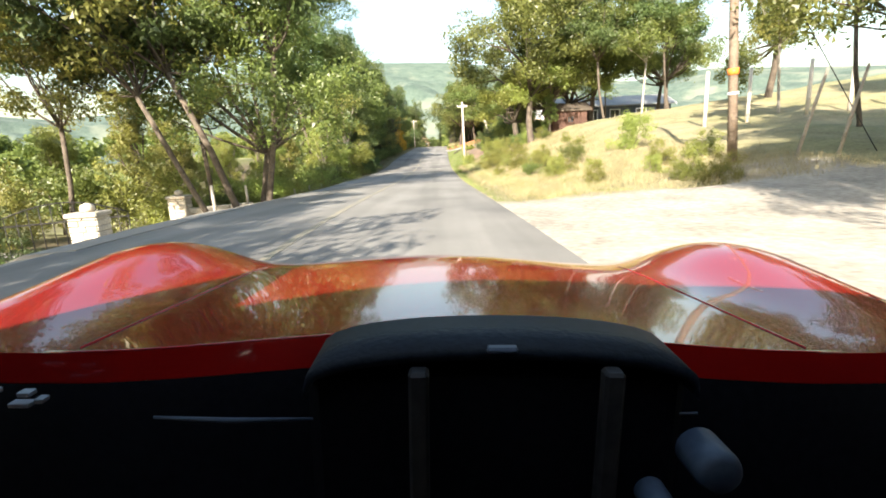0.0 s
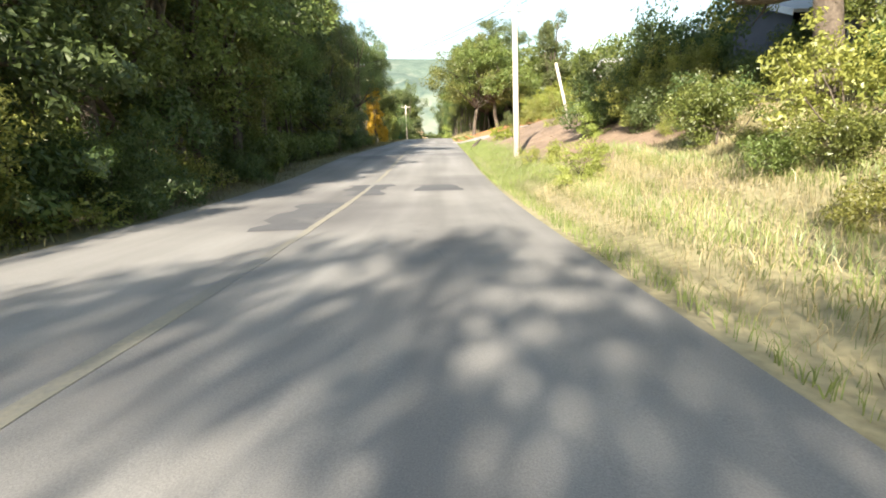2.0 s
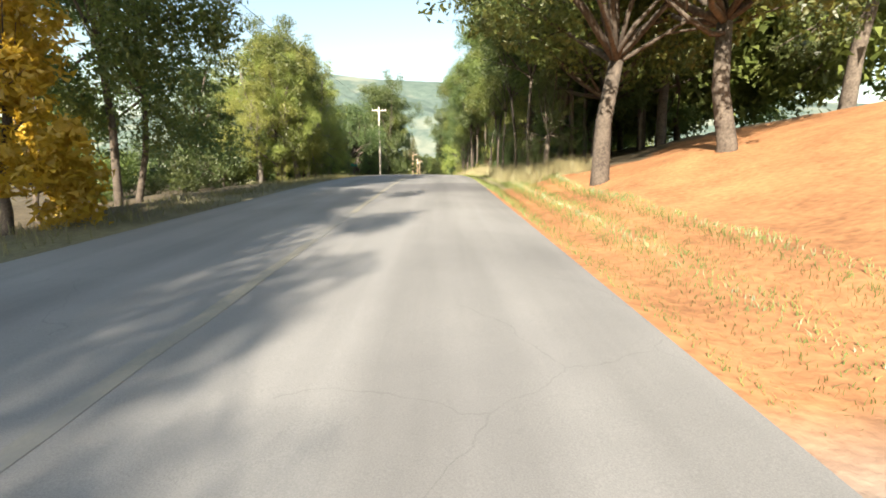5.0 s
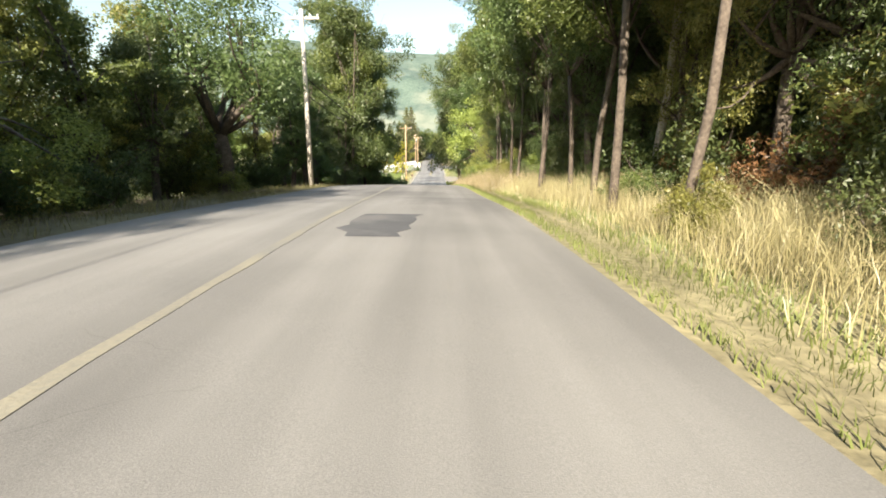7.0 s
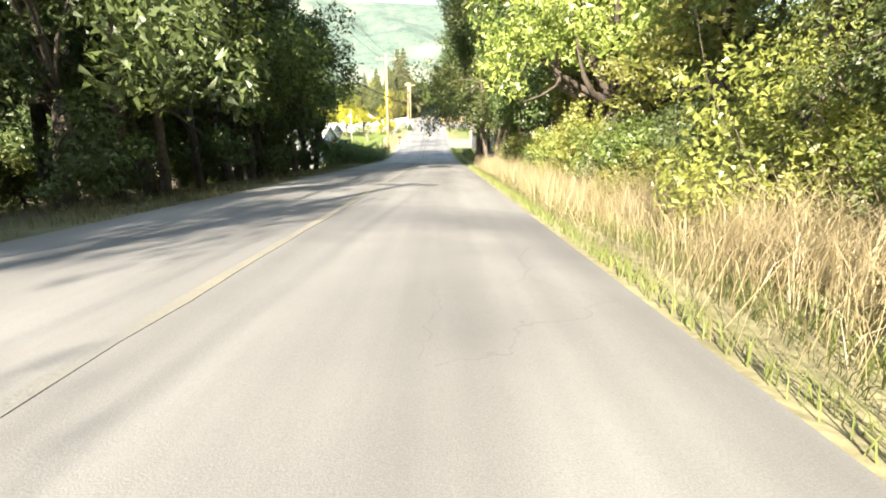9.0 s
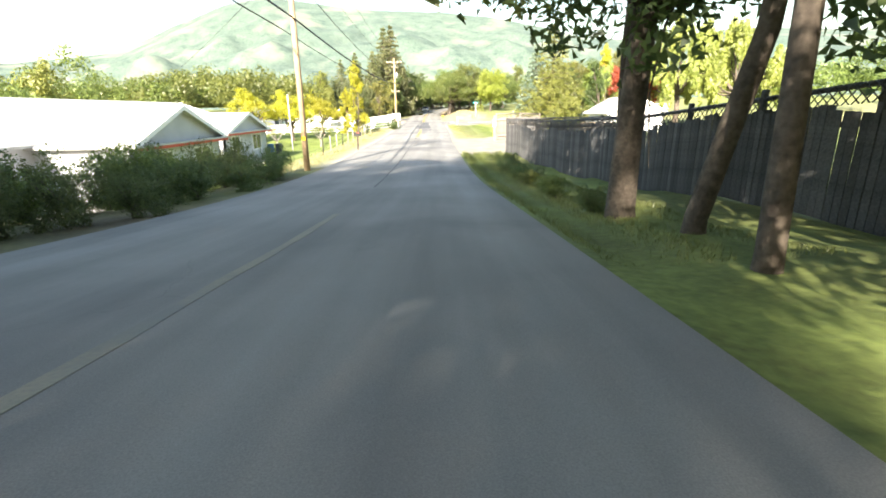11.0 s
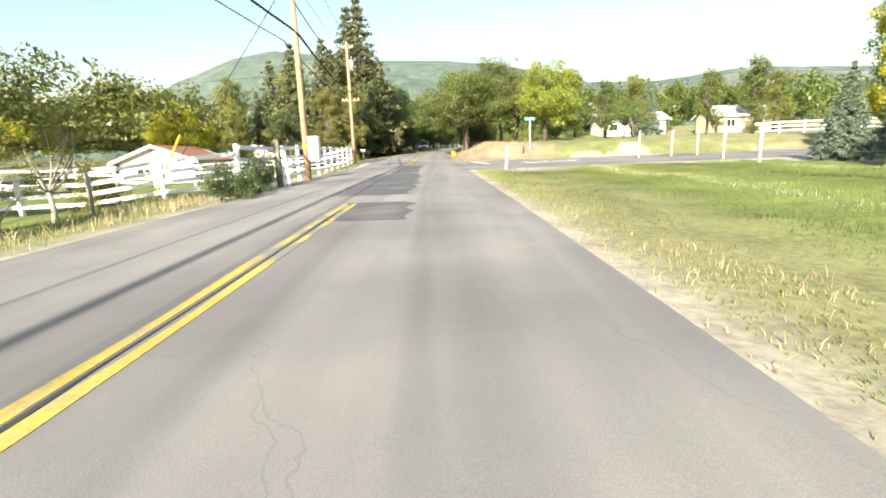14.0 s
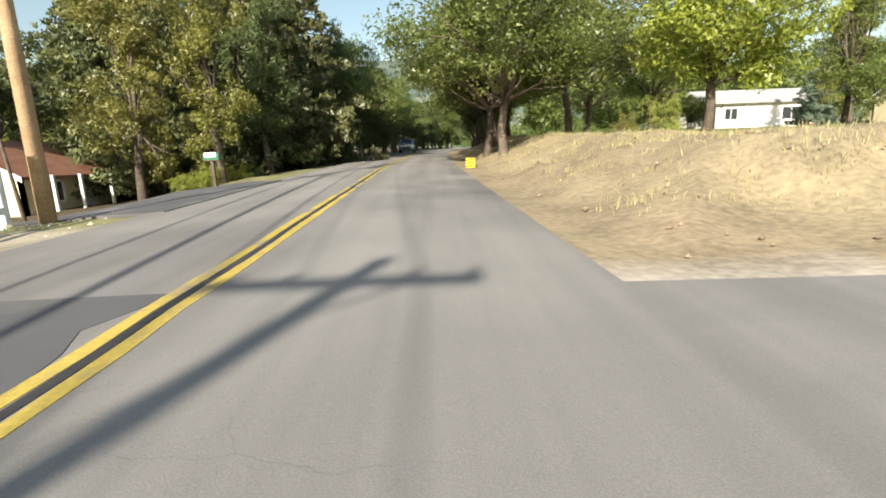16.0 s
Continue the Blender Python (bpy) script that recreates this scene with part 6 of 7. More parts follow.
notice = part("notice", boxed(-0.12, 0.12, -0.085, -0.072, 1.15, 1.5, bevel=0.003), WHITE, corner, "small white notice")
for i in range(3):
    part("writing_bar", boxed(-0.09, 0.09, -0.089, -0.0855, 1.22 + i * 0.08, 1.25 + i * 0.08, bevel=0.0), IRON, notice)


def rail_fence(points, label, height=1.38, spacing=2.45, rails=4):
    """White posts with flat rails nailed to the road side."""
    ob = base("rail_fence", None, label, "fence")
    for (ax, ay), (bx, by) in zip(points, points[1:]):
        n = max(1, round(math.hypot(bx - ax, by - ay) / spacing))
        turn = math.degrees(math.atan2(by - ay, bx - ax))
        for i in range(n + 1):
            x, y = ax + (bx - ax) * i / n, ay + (by - ay) * i / n
            bm = boxed(-0.065, 0.065, -0.065, 0.065, -0.3, height + 0.1)
            bm.transform(pose(x, y, ground_z(x, y), 0, 0, turn))
            part("post", bm, WHITE, ob)
            if i == n:
                break
            x2, y2 = ax + (bx - ax) * (i + 1) / n, ay + (by - ay) * (i + 1) / n
            for k in range(rails):
                z = 0.24 + k * (height - 0.3) / (rails - 1)
                bm = bmesh.new()
                a, b = Vector((x, y, ground_z(x, y) + z)), Vector((x2, y2, ground_z(x2, y2) + z))
                d = (b - a).normalized()
                side = Vector((d.y, -d.x, 0)) * 0.067
                vs = [bm.verts.new(p + side * w + Vector((0, 0, h))) for p in (a, b) for w, h in ((1.0, 0), (1.4, 0), (1.4, 0.12), (1.0, 0.12))]
                for f in ((0, 1, 5, 4), (1, 2, 6, 5), (2, 3, 7, 6), (3, 0, 4, 7), (3, 2, 1, 0), (4, 5, 6, 7)):
                    bm.faces.new([vs[j] for j in f])
                bmesh.ops.recalc_face_normals(bm, faces=bm.faces)
                part("rail", bm, WHITE, ob)
    return ob


rail_fence([(-7.75, 246.0), (-7.95, 252.5), (-8.75, 262.0), (-9.5, 272.3)], "white four-rail paddock fence along the shoulder")
rail_fence([(-32.0, 247.5), (-20.0, 247.2), (-7.75, 246.0)], "white four-rail paddock fence across the lawn", 1.2)
rail_fence([(-9.8, 272.4), (-20.0, 273.2)], "white four-rail fence beside the drive", 1.3)
rail_fence([(-30.0, 262.0), (-12.0, 261.0)], "white inner rail fence of the paddock", 1.2, 2.6, 3)
rail_fence([(30.0, 281.0), (36.0, 279.0), (44.0, 278.0)], "low pale rail fence beside the far lawn", 1.1, 2.4, 3)
for i in range(12):
    y = 214.5 + i * 2.55
    x = float(road_x(y)) - HALF - 2.6 - (0.02 * i)
    thing("fence_post", tube_bm([(0, 0, -0.3), (0.02, 0, 0.6), (0, 0, 1.15)], [0.045, 0.042, 0.04], 7), BARK_PALE if i % 3 else IRON, "thin weathered post of a wire fence", "fence post", "wire fence posts", spot(x, y))
for h in (0.35, 0.7, 1.05):
    pts = [(float(road_x(214.5 + i * 2.55)) - HALF - 2.6 - 0.02 * i, 214.5 + i * 2.55) for i in range(12)]
    thing("fence_wire", tube_bm([(x, y, ground_z(x, y) + h) for x, y in pts], [0.006] * 12, 4), STEEL, "thin steel wire of a garden fence", "fence wire", "wire fence wires")
for i, (x, y) in enumerate(((12.6, 236.0), (12.4, 241.0), (11.9, 246.5), (11.6, 252.0), (13.0, 257.0), (11.0, 263.0), (13.4, 263.6), (15.4, 264.2))):
    thing("fence_post", tube_bm([(0, 0, -0.3), (0, 0.02, 0.9), (0.02, 0, 1.7)], [0.07, 0.065, 0.06], 8), POLE_PALE, "pale round wooden post of a field fence", "fence post", "field fence posts", spot(x, y))
for h in (0.5, 0.95, 1.4):
    pts = ((12.6, 236.0), (12.4, 241.0), (11.9, 246.5), (11.6, 252.0), (13.0, 257.0))
    thing("fence_wire", tube_bm([(x, y, ground_z(x, y) + h) for x, y in pts], [0.006] * 5, 4), STEEL, "thin steel wire of a field fence", "fence wire", "field fence wires")

# ---- roadside things ----
def mailbox(x, y, turn, body, label, flag=True):
    ob = base("mailbox", spot(x, y, turn), label, "mailbox")
    part("post", boxed(-0.055, 0.055, -0.055, 0.055, -0.25, 0.95), BARK, ob)
    part("shelf", boxed(-0.28, 0.28, -0.11, 0.11, 0.93, 0.97, bevel=0.004), BARK, ob)
    bm = bmesh.new()
    prof = [(-0.1, 0.0), (0.1, 0.0)] + [(0.1 * math.cos(math.pi * i / 8), 0.13 + 0.1 * math.sin(math.pi * i / 8)) for i in range(9)]
    rings = [[bm.verts.new((e, p, 0.97 + z)) for p, z in prof] for e in (-0.26, 0.26)]
    for i in range(len(prof)):
        j = (i + 1) % len(prof)
        bm.faces.new((rings[0][i], rings[0][j], rings[1][j], rings[1][i]))
    bm.faces.new(rings[0][::-1])
    bm.faces.new(rings[1])
    bmesh.ops.recalc_face_normals(bm, faces=bm.faces)
    b = part("box", bm, body, ob)
    part("door", boxed(0.262, 0.272, -0.09, 0.09, 0.98, 1.19, bevel=0.003), body, b)
    if flag:
        part("flag", boxed(-0.02, 0.16, -0.115, -0.105, 1.14, 1.2, bevel=0.002), RED_PAINT, b)
    return ob


mailbox(-7.0, 215.2, 0, IRON, "dark mailbox on a thick brown wooden post")
mailbox(-8.2, 123.5, 0, SIGN_GREEN, "green mailbox on a thin post under the trees")
mailbox(-9.9, 281.0, 0, SIGN_GREEN, "green mailbox with a white plate above the hedge", False)
thing("white_plate", boxed(-0.2, 0.2, -0.01, 0.01, 0.0, 0.16, bevel=0.004), WHITE, "white plate fixed on a green mailbox", "plate", m=pose(-9.9, 280.87, ground_z(-9.9, 281) + 1.05))


def wheelie_bin(x, y, material, label):
    ob = base("wheelie_bin", spot(x, y, 100), label, "bin", "bins by the house")
    bm = boxed(-0.28, 0.28, -0.3, 0.3, 0.06, 0.98)
    for v in bm.verts:
        if v.co.z < 0.5:
            v.co.x *= 0.82
            v.co.y *= 0.82
    part("body", bm, material, ob)
    part("lid", boxed(-0.31, 0.31, -0.34, 0.33, 0.985, 1.06, bevel=0.02), material, ob)
    for s in (-0.24, 0.24):
        part("wheel", tube_bm([(s - 0.03, 0.27, 0.1), (s + 0.03, 0.27, 0.1)], [0.1, 0.1], 12), TYRE, ob)
    return ob


wheelie_bin(-17.8, 228.4, BIN_BLUE, "blue wheelie bin beside the grey house")
wheelie_bin(-17.3, 229.3, BIN_GREY, "dark grey wheelie bin beside a blue one")
flag = base("flagpole", spot(-16.6, 231.5), "thin white flagpole on the lawn", "flagpole")
part("pole", tube_bm([(0, 0, -0.2), (0, 0, 5.6)], [0.045, 0.03], 8), WHITE, flag)
part("ball", tube_bm([(0, 0, 5.6), (0, 0, 5.66), (0, 0, 5.72)], [0.03, 0.06, 0.02], 8), WHITE, flag)
cart = base("garden_cart", spot(8.4, 228.2), "small red wooden cart on the grass", "cart")
part("tray", boxed(-0.45, 0.45, -0.25, 0.25, 0.25, 0.5), RED_PAINT, cart)
for s in (-0.3, 0.3):
    part("wheel", tube_bm([(s, -0.3, 0.18), (s, -0.26, 0.18)], [0.18, 0.18], 12), TYRE, cart)
sign = base("street_sign", spot(5.3, 270.6), "teal street sign on a white post at the side road", "street sign")
part("post", tube_bm([(0, 0, -0.3), (0, 0, 2.35)], [0.045, 0.04], 8), WHITE, sign)
face = part("sign_face", boxed(-0.42, 0.42, -0.012, 0.012, 2.15, 2.38, bevel=0.004), SIGN_TEAL, sign, "teal sign face")
part("writing_bar", boxed(-0.32, 0.32, -0.016, -0.0125, 2.23, 2.31, bevel=0.0), WHITE, face)
stick = base("fallen_branch", spot(4.6, 269.8), "dark forked branch standing in the bank", "branch")
part("limb", tube_bm([(0, 0, -0.1), (0.05, 0, 0.5), (0.12, 0.05, 0.95)], [0.05, 0.04, 0.02], 7), BARK, stick)
part("limb", tube_bm([(0.05, 0, 0.5), (-0.3, 0.1, 0.8)], [0.035, 0.015], 6), BARK, stick)
thing("marker_post", boxed(-0.05, 0.05, -0.025, 0.025, -0.2, 1.12), WHITE, "white roadside marker post at the lawn's corner", "marker post", m=pose(1.35, 255.1, ground_z(1.35, 255.1), 0, 4, 0))
thing("marker_post", boxed(-0.05, 0.05, -0.025, 0.025, -0.2, 1.2), WHITE, "white leaning marker post beside the hedge", "marker post", m=pose(-6.9, 247.9, ground_z(-6.9, 247.9), 0, -5, 0))
thing("gate_post", boxed(-0.09, 0.09, -0.09, 0.09, -0.3, 1.65), BARK_GREY, "weathered square post beside the paddock hedge", "gate post", m=spot(-7.5, 248.7))
hazard = base("hazard_marker", spot(-0.55, 286.0, 0, 0.7), "yellow and black hazard panel at the road's edge", "hazard marker")
part("post", boxed(-0.04, 0.04, 0.02, 0.08, -0.2, 0.7), STEEL, hazard)
pl = part("panel", boxed(-0.3, 0.3, -0.01, 0.01, 0.1, 0.72, bevel=0.006), SIGN_YELLOW, hazard, "yellow panel")
for i in range(3):
    bm = bmesh.new()
    z = 0.14 + i * 0.19
    vs = [bm.verts.new(p) for p in ((-0.28, -0.0125, z), (0.28, -0.0125, z + 0.1), (0.28, -0.0125, z + 0.17), (-0.28, -0.0125, z + 0.07), (-0.28, -0.0105, z), (0.28, -0.0105, z + 0.1), (0.28, -0.0105, z + 0.17), (-0.28, -0.0105, z + 0.07))]
    for f in ((0, 1, 2, 3), (7, 6, 5, 4), (0, 4, 5, 1), (1, 5, 6, 2), (2, 6, 7, 3), (3, 7, 4, 0)):
        bm.faces.new([vs[j] for j in f])
    part("stripe", bm, IRON, pl)
log = base("kerb_log", None, "dark timber edging laid beside the drive", "timber")
for i, y in enumerate((66.6, 69.2, 71.8)):
    x = float(road_x(y + 1.2)) + HALF + 0.9 + 0.35 * i
    part("timber", tube_bm([(x, y, ground_z(x, y) + 0.08), (x + 0.35, y + 2.55, ground_z(x + 0.35, y + 2.55) + 0.08)], [0.13, 0.12], 8), BARK, log)


def slab(name, outline, lift, material, label, category, fine=0.8):
    """A paved patch laid on the ground inside an outline of left and right edges by distance."""
    verts, faces = [], []
    rows = []
    for (xa, ya), (xb, yb) in outline:
        n = 14
        rows.append([(xa + (xb - xa) * k / n, ya + (yb - ya) * k / n) for k in range(n + 1)])
    fine_rows = []
    for a, b in zip(rows, rows[1:]):
        for k in range(8):
            fine_rows.append([(p[0] + (q[0] - p[0]) * k / 8, p[1] + (q[1] - p[1]) * k / 8) for p, q in zip(a, b)])
    fine_rows.append(rows[-1])
    w = len(rows[0])
    for r in fine_rows:
        verts += [(x, y, ground_z(x, y) + lift) for x, y in r]
    for j in range(len(fine_rows) - 1):
        for i in range(w - 1):
            faces.append((j * w + i, j * w + i + 1, (j + 1) * w + i + 1, (j + 1) * w + i))
    ob = new(name, mesh_from(name, verts, faces, material))
    mod = ob.modifiers.new("thickness", "SOLIDIFY")
    mod.thickness, mod.offset = 0.06, -1
    return tagged(ob, label, category, kind="structure")


rx = lambda y: float(road_x(y)) + HALF
lx = lambda y: float(road_x(y)) - HALF
slab("side_road", [((rx(255.5) - 0.4, 255.0), (34, 259.0)), ((rx(261) - 0.4, 260.5), (34, 263.0)), ((rx(267.8) - 0.4, 267.8), (34, 268.2))], 0.025, ASPHALT, "pale asphalt side road joining from the field side", "road")
slab("driveway", [((rx(77.5) - 0.3, 77.0), (11.4, 78.6)), ((rx(81) - 0.3, 79.0), (11.4, 79.8)), ((rx(84) - 0.3, 81.4), (11.4, 81.2))], 0.055, CONCRETE, "pale concrete driveway climbing the slope", "driveway")
slab("driveway", [((-26, 274.8), (lx(273) + 0.3, 273.0)), ((-26, 277.2), (lx(276) + 0.3, 276.5)), ((-26, 279.5), (lx(281) + 0.3, 280.5))], 0.055, ASPHALT_DARK, "dark asphalt driveway beside the hedge", "driveway")
slab("driveway", [((-16, 7.0), (lx(6.5) + 0.3, 6.2)), ((-16, 9.0), (lx(9) + 0.3, 9.2)), ((-16, 11.0), (lx(12) + 0.3, 12.0))], 0.055, CONCRETE, "pale drive through the stone gate", "driveway")


def paint_bar(x0, y0, x1, y1, w, lift=0.04):
    a, b = Vector((x0, y0, 0)), Vector((x1, y1, 0))
    d = (b - a).normalized()
    s = Vector((-d.y, d.x, 0)) * w / 2
    q = [a + s, a - s, b - s, b + s]
    vs = [(p.x, p.y, max(ground_z(p.x, p.y), float(road_z(p.y)) - 0.01) + lift) for p in q]
    vs += [(x, y, z - 0.012) for x, y, z in vs]
    return tagged(new("painted_bar", mesh_from("painted_bar", vs, [(0, 1, 2, 3), (0, 4, 5, 1), (1, 5, 6, 2), (2, 6, 7, 3), (3, 7, 4, 0)], WHITE_LINE)), "worn white painted bar on the side road", "road marking", "side road markings", "structure")


paint_bar(0.35, 265.8, 1.15, 261.6, 0.3)
for a in ((3.6, 261.3, 3.6, 263.0), (3.6, 261.3, 4.4, 261.3), (4.8, 261.3, 4.8, 263.0), (5.2, 262.1, 6.0, 262.1), (6.4, 261.3, 6.4, 263.0), (6.4, 263.0, 7.2, 263.0)):
    paint_bar(*a, 0.16)

# hedge of vines along the drive
for i in range(6):
    plant(BUSHY, -11.0 - 0.2 * i, 280.8 + i * 1.5, 0.3 + 0.05 * (i % 3), group="hedge bushes")
# stones and clods on the cut bank and the dug slope
for nm, seed, n, box_, mt, lb in (("bank_stones", 21, 150, (268.5, 285, 0.5, 5.0), EARTH, "clods and stones on the dry cut bank"), ("earth_clods", 22, 320, (45, 74, 1.8, 9.0), EARTH, "brown clods of dug earth on the slope"),
                                  ("shoulder_stones", 23, 200, (262, 274, 0.4, 2.4), STONE, "pale stones along the shoulder")):
    rng_s = np.random.RandomState(seed)
    chunks = []
    side = -1 if seed == 23 else 1
    for _ in range(n):
        y, u = rng_s.uniform(box_[0], box_[1]), rng_s.uniform(box_[2], box_[3])
        x = float(road_x(y)) + side * (HALF + u)
        r = rng_s.uniform(0.015, 0.055)
        c = Vector((x, y, ground_z(x, y) + r * 0.3))
        v = [tuple(c + Vector(d) * r * rng_s.uniform(0.7, 1.3)) for d in ((1, 0, 0), (0, 1, 0), (-1, 0, 0), (0, -1, 0), (0, 0, 0.8), (0, 0, -0.8))]
        chunks.append((v, [(0, 1, 4), (1, 2, 4), (2, 3, 4), (3, 0, 4), (1, 0, 5), (2, 1, 5), (3, 2, 5), (0, 3, 5)]))
    tagged(new(nm, mesh_from(nm, *merged(chunks), mt)), lb, "stones", kind="stuff")


# ---- vehicles ----
def car_wheel(parent, x, y, r, w, rim=STEEL):
    s = 1 if x > 0 else -1
    ty = part("wheel", tube_bm([(x - w / 2, y, r), (x - w / 2 + 0.02, y, r), (x + w / 2 - 0.02, y, r), (x + w / 2, y, r)], [r * 0.86, r, r, r * 0.86], 20), TYRE, parent)
    part("rim", tube_bm([(x + s * (w / 2 - 0.01), y, r), (x + s * (w / 2 + 0.015), y, r)], [r * 0.62, r * 0.5], 16), rim, ty)


def sheet(fn, us, vs, thick=0.0):
    """A smooth sheet from a height function over a grid."""
    bm = bmesh.new()
    grid = [[bm.verts.new(fn(u, v)) for u in us] for v in vs]
    for j in range(len(vs) - 1):
        for i in range(len(us) - 1):
            bm.faces.new((grid[j][i], grid[j][i + 1], grid[j + 1][i + 1], grid[j + 1][i])).smooth = True
    return bm


def oncoming_car(x, y):
    ob = base("car", pose(x, y, float(road_z(y)) + 0.03, 0, 0, 180), "silver blue compact car in the far lane", "car")
    prof = [(-2.05, 0.30), (-2.1, 0.55), (-2.0, 0.80), (-1.15, 0.92), (-0.45, 1.42), (0.9, 1.46), (1.6, 0.98), (2.0, 0.9), (2.05, 0.5), (2.0, 0.28)]
    bm = bmesh.new()
    rings = []
    for e, k in ((-0.86, 0.0), (-0.80, 1.0), (0.80, 1.0), (0.86, 0.0)):
        rings.append([bm.verts.new((e * (0.84 if z > 1 else 1), p, z if k else min(z, 0.86))) for p, z in prof])
    for a, b in zip(rings, rings[1:]):
        for i in range(len(prof)):
            j = (i + 1) % len(prof)
            bm.faces.new((a[i], b[i], b[j], a[j]))
    bm.faces.new(rings[0])
    bm.faces.new(rings[-1][::-1])
    bmesh.ops.recalc_face_normals(bm, faces=bm.faces)
    body = part("body", bm, CAR_SILVER, ob)
    for p0, z0, p1, z1 in ((1.52, 1.04, 0.95, 1.42), (-1.1, 0.97, -0.52, 1.38)):
        o = 0.02
        bm = bmesh.new()
        s = 1 if p0 > 0 else -1
        vs = [bm.verts.new(q) for q in ((-0.62, p0 + s * 0.03, z0 + o), (0.62, p0 + s * 0.03, z0 + o), (0.56, p1 + s * 0.03, z1 + o), (-0.56, p1 + s * 0.03, z1 + o))]
        bm.faces.new(vs)
        bmesh.ops.solidify(bm, geom=bm.faces[:], thickness=0.015)
        part("windscreen", bm, GLASS_DARK, ob)
    for s in (-0.62, 0.62):
        part("headlight", tube_bm([(s, 2.03, 0.72), (s, 2.07, 0.72)], [0.11, 0.10], 10), LAMP_CLEAR, body)
        for yy in (-1.3, 1.3):
            car_wheel(ob, s * 1.28, yy, 0.31, 0.2)
    part("grille", boxed(-0.45, 0.45, 2.03, 2.08, 0.42, 0.6), IRON, body)
    return ob


oncoming_car(-5.2, 319.0)


def roadster():
    """The red sports coupe, at the place where the drive begins."""
    ob = base("roadster", pose(0, 0, 1.1, 0, 2.5, 0) @ pose(0, 0, float(road_z(0)) - 1.08), "red sports coupe with rounded wings and black cockpit", "sports car")

    def bonnet_z(x, y):
        k = min(max((y - 0.55) / 1.45, 0), 1)
        crest = 0.826 - 0.055 * k - 0.20 * max(0, k - 0.45) ** 2 * 4
        mid = 0.045 * math.exp(-(x / 0.42) ** 2)
        wing = 0.085 * math.exp(-((abs(x) - 0.83) / 0.19) ** 2) * math.exp(-((y - 1.45) / 0.55) ** 2)
        fall = 0.55 * max(0, abs(x) - 0.90) ** 1.5 * 2.6
        return crest - 0.055 + mid + wing - fall

    bonnet = part("bonnet", sheet(lambda x, y: (x, y, bonnet_z(x, y)), np.linspace(-1.0, 1.0, 61), np.linspace(0.68, 2.15, 44)), CAR_RED, ob, "glossy red bonnet with rounded wings")
    part("scuttle", sheet(lambda x, v: (x, 0.68 - 0.006 * v, bonnet_z(x, 0.68) - 0.048 * v), np.linspace(-1.0, 1.0, 25), np.linspace(0, 1, 4)), CAR_RED, bonnet)
    part("rear_lip", tube_bm([(-0.62 + 1.24 * i / 24, 0.682, bonnet_z(-0.62 + 1.24 * i / 24, 0.682) + 0.001) for i in range(25)], [0.0022] * 25, 6), CAR_RED, bonnet, "bright folded rear edge of the bonnet")
    for s in (-1, 1):
        part("bonnet_seam", tube_bm([(s * (0.58 - 0.07 * i / 10), 0.70 + 0.62 * i / 10, bonnet_z(0.58 - 0.07 * i / 10, 0.70 + 0.62 * i / 10) + 0.0008) for i in range(11)], [0.0016] * 11, 6), CAR_RED, bonnet)
        part("side", sheet(lambda y, v: (s * (1.0 - 0.02 * (1 - v)), y, 0.18 + ((bonnet_z(1.0, y) if y > 0.66 else 0.56) - 0.18) * v), np.linspace(-1.7, 2.15, 40), np.linspace(0, 1, 8)), CAR_RED, ob)
    part("nose", sheet(lambda x, v: (x, 2.15 + 0.28 * math.sin(v * math.pi / 2) * (1 - (x / 1.1) ** 2), bonnet_z(x, 2.15) - (bonnet_z(x, 2.15) - 0.16) * v), np.linspace(-1.0, 1.0, 21), np.linspace(0, 1, 8)), CAR_RED, ob)
    part("tail", sheet(lambda x, v: (x, -1.05 - 0.7 * v, 0.72 - 0.14 * v * v), np.linspace(-0.98, 0.98, 15), np.linspace(0, 1, 8)), CAR_RED, ob)
    part("tail_panel", sheet(lambda x, v: (x, -1.75, 0.58 - 0.4 * v), np.linspace(-0.98, 0.98, 9), np.linspace(0, 1, 4)), CAR_RED, ob)
    # roof, rear panel and cabin sides stay unseen; added to keep sun off the dashboard
    part("roof", sheet(lambda x, v: (x, 0.06 - 1.1 * v, 1.33 - 0.10 * (x / 0.7) ** 2 - 0.05 * v * v), np.linspace(-0.7, 0.7, 15), np.linspace(0, 1, 8)), CAR_RED, ob)
    part("unseen_rear_panel", sheet(lambda x, v: (x * (1 + 0.35 * v), -1.04 - 0.1 * v, 1.28 - 0.10 * (x / 0.7) ** 2 - 0.56 * v), np.linspace(-0.7, 0.7, 15), np.linspace(0, 1, 6)), CAR_BLACK, ob)
    for s in (-1, 1):
        part("unseen_cabin_side", sheet(lambda y, v: (s * (0.7 + 0.27 * v), y, 1.23 - 0.67 * v), np.linspace(-1.04, 0.56, 10), np.linspace(0, 1, 6)), CAR_BLACK, ob)
    part("floor", boxed(-0.85, 0.85, -1.6, 1.9, 0.15, 0.2), CAR_BLACK, ob)
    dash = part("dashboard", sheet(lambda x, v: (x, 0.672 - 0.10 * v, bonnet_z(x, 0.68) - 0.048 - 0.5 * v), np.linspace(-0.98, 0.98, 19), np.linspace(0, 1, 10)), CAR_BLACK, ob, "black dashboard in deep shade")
    part("trim_strip", tube_bm([(-0.41, 0.60, 0.714), (-0.3, 0.60, 0.709), (-0.17, 0.60, 0.712)], [0.002, 0.004, 0.0015], 6), KNOB_GREY, dash)
    part("trim_strip", tube_bm([(0.25, 0.60, 0.718), (0.36, 0.60, 0.72)], [0.002, 0.002], 6), KNOB_GREY, dash)
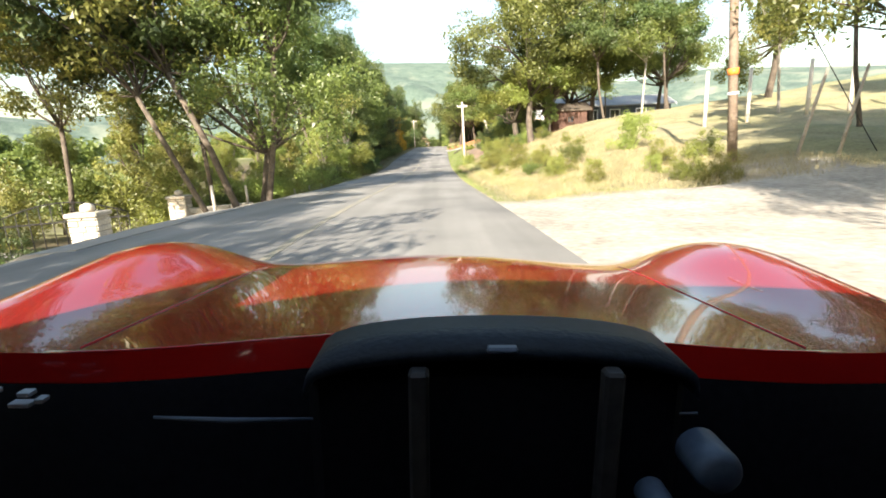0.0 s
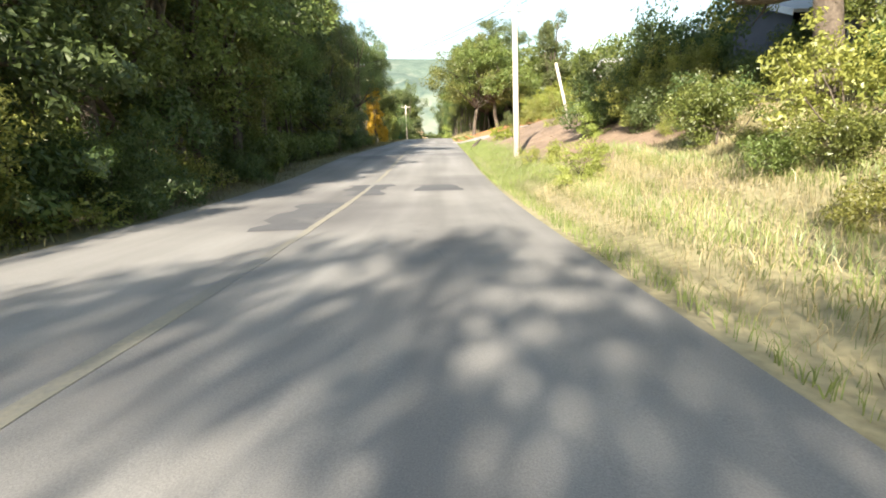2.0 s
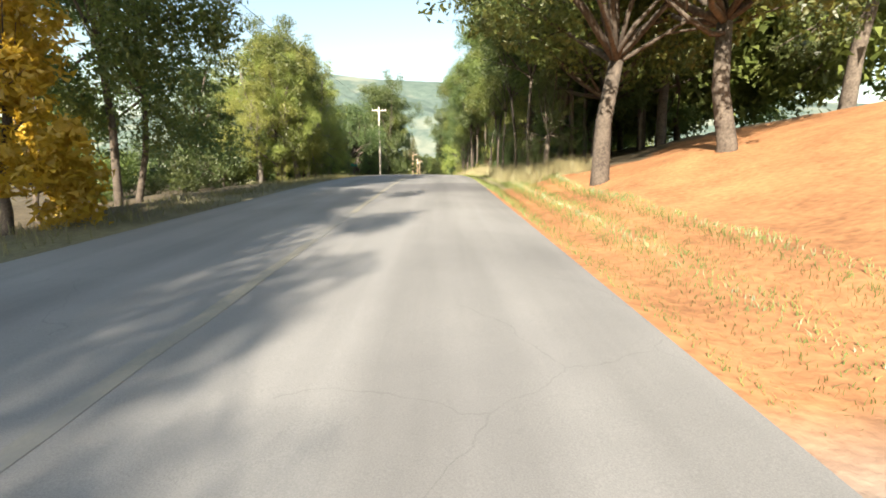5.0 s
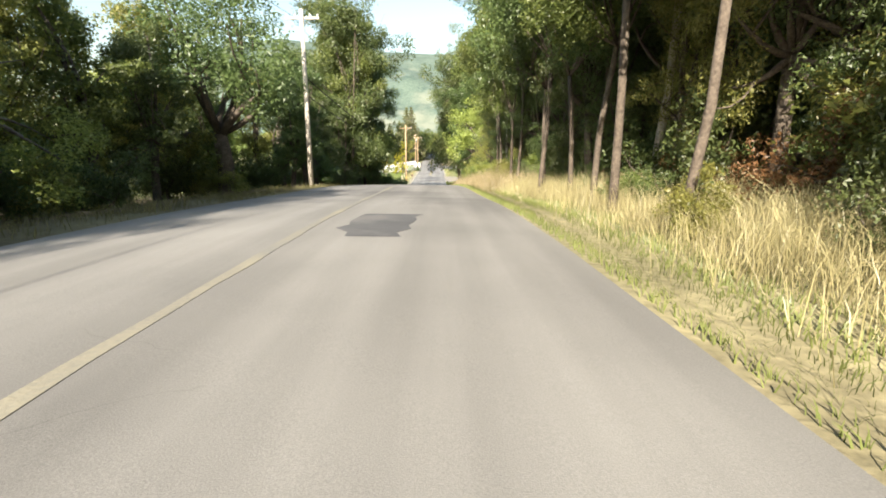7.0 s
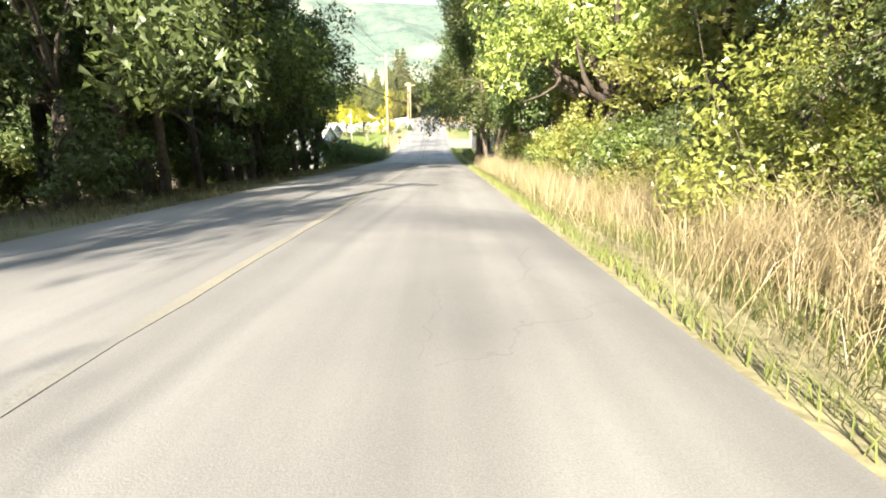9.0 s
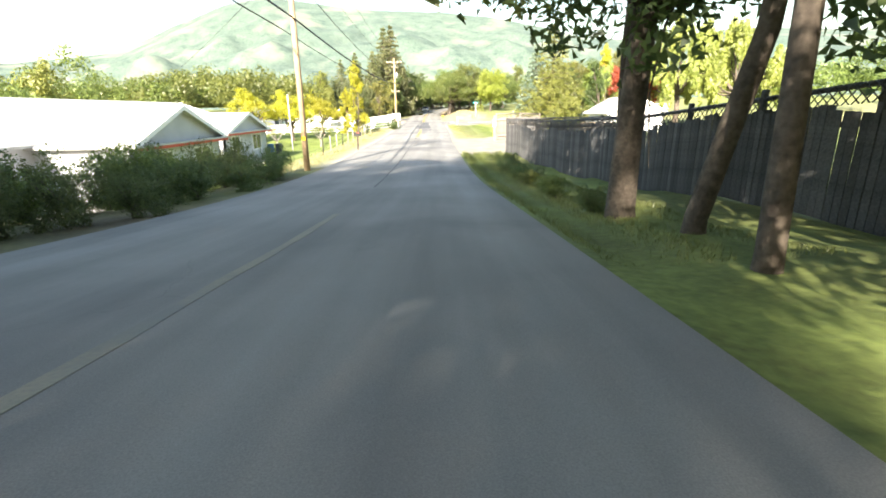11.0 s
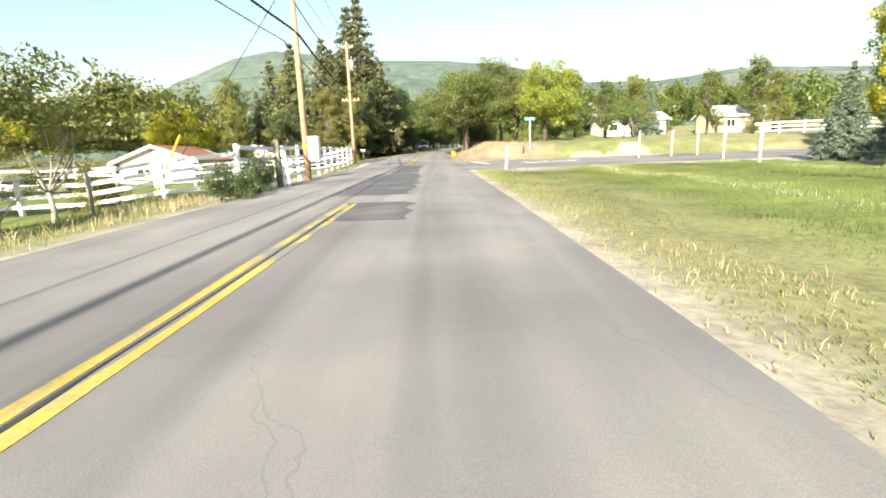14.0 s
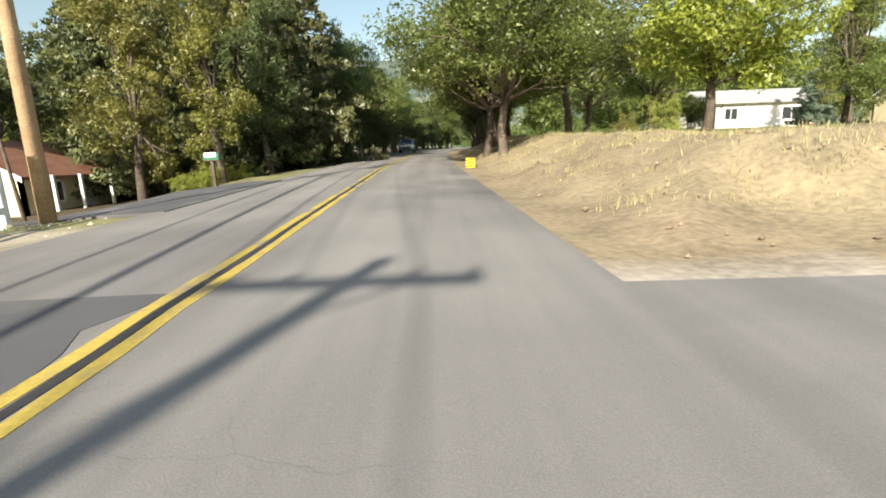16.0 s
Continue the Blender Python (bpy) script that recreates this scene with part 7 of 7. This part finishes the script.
    # pale steel bars made up for the small bright specks at the dashboard's left
    for x, z, w in ((-0.655, 0.745, 0.03), (-0.60, 0.742, 0.018), (-0.61, 0.725, 0.03), (-0.58, 0.732, 0.012)):
        part("clip", boxed(x - w / 2, x + w / 2, 0.61, 0.625, z - 0.0035, z + 0.0035, bevel=0.001), STEEL, dash, "small pale steel bar standing in for a bright speck")
    arc = [(0.075 + 0.255 * math.cos(math.pi * (1 - i / 16)), 0.785 + 0.056 * math.sin(math.pi * i / 16) ** 0.7) for i in range(17)]
    bm = bmesh.new()
    rings = [[bm.verts.new((x, y, z - dz)) for x, z in arc] for y, dz in ((0.55, 0.016), (0.55, 0.0), (0.66, -0.004), (0.66, 0.016))]
    for a, b in zip(rings, rings[1:] + rings[:1]):
        for i in range(16):
            bm.faces.new((a[i], b[i], b[i + 1], a[i + 1])).smooth = True
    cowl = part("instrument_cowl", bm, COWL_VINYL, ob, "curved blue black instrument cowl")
    part("notch", boxed(0.055, 0.095, 0.545, 0.56, 0.834, 0.8425, bevel=0.003), KNOB_GREY, cowl, "small pale notch on the cowl's crown")
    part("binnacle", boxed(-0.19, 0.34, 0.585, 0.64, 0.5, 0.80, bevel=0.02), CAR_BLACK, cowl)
    for x in (-0.03, 0.21):
        part("strut", boxed(x - 0.0125, x + 0.0125, 0.52, 0.545, 0.45, 0.82, bevel=0.004), IRON, cowl)
    part("knob", tube_bm([(0.304, 0.445, 0.737), (0.304, 0.448, 0.737), (0.304, 0.455, 0.737), (0.304, 0.50, 0.737)], [0.018, 0.023, 0.026, 0.026], 18), KNOB_GREY, ob, "blue grey switch knob")
    part("knob", tube_bm([(0.242, 0.44, 0.694), (0.242, 0.444, 0.694), (0.242, 0.48, 0.694)], [0.014, 0.018, 0.018], 18), KNOB_GREY, ob, "blue grey switch knob")
    for x in (-0.42, 0.42):
        seat = part("seat", boxed(x - 0.24, x + 0.24, -0.85, -0.35, 0.2, 0.36, bevel=0.05), CAR_BLACK, ob)
        part("backrest", boxed(x - 0.24, x + 0.24, -1.0, -0.86, 0.3, 0.72, bevel=0.05), CAR_BLACK, seat)
    for x in (-0.84, 0.84):
        for y in (-1.0, 1.45):
            car_wheel(ob, x, y, 0.31, 0.19)
    return ob


roadster()
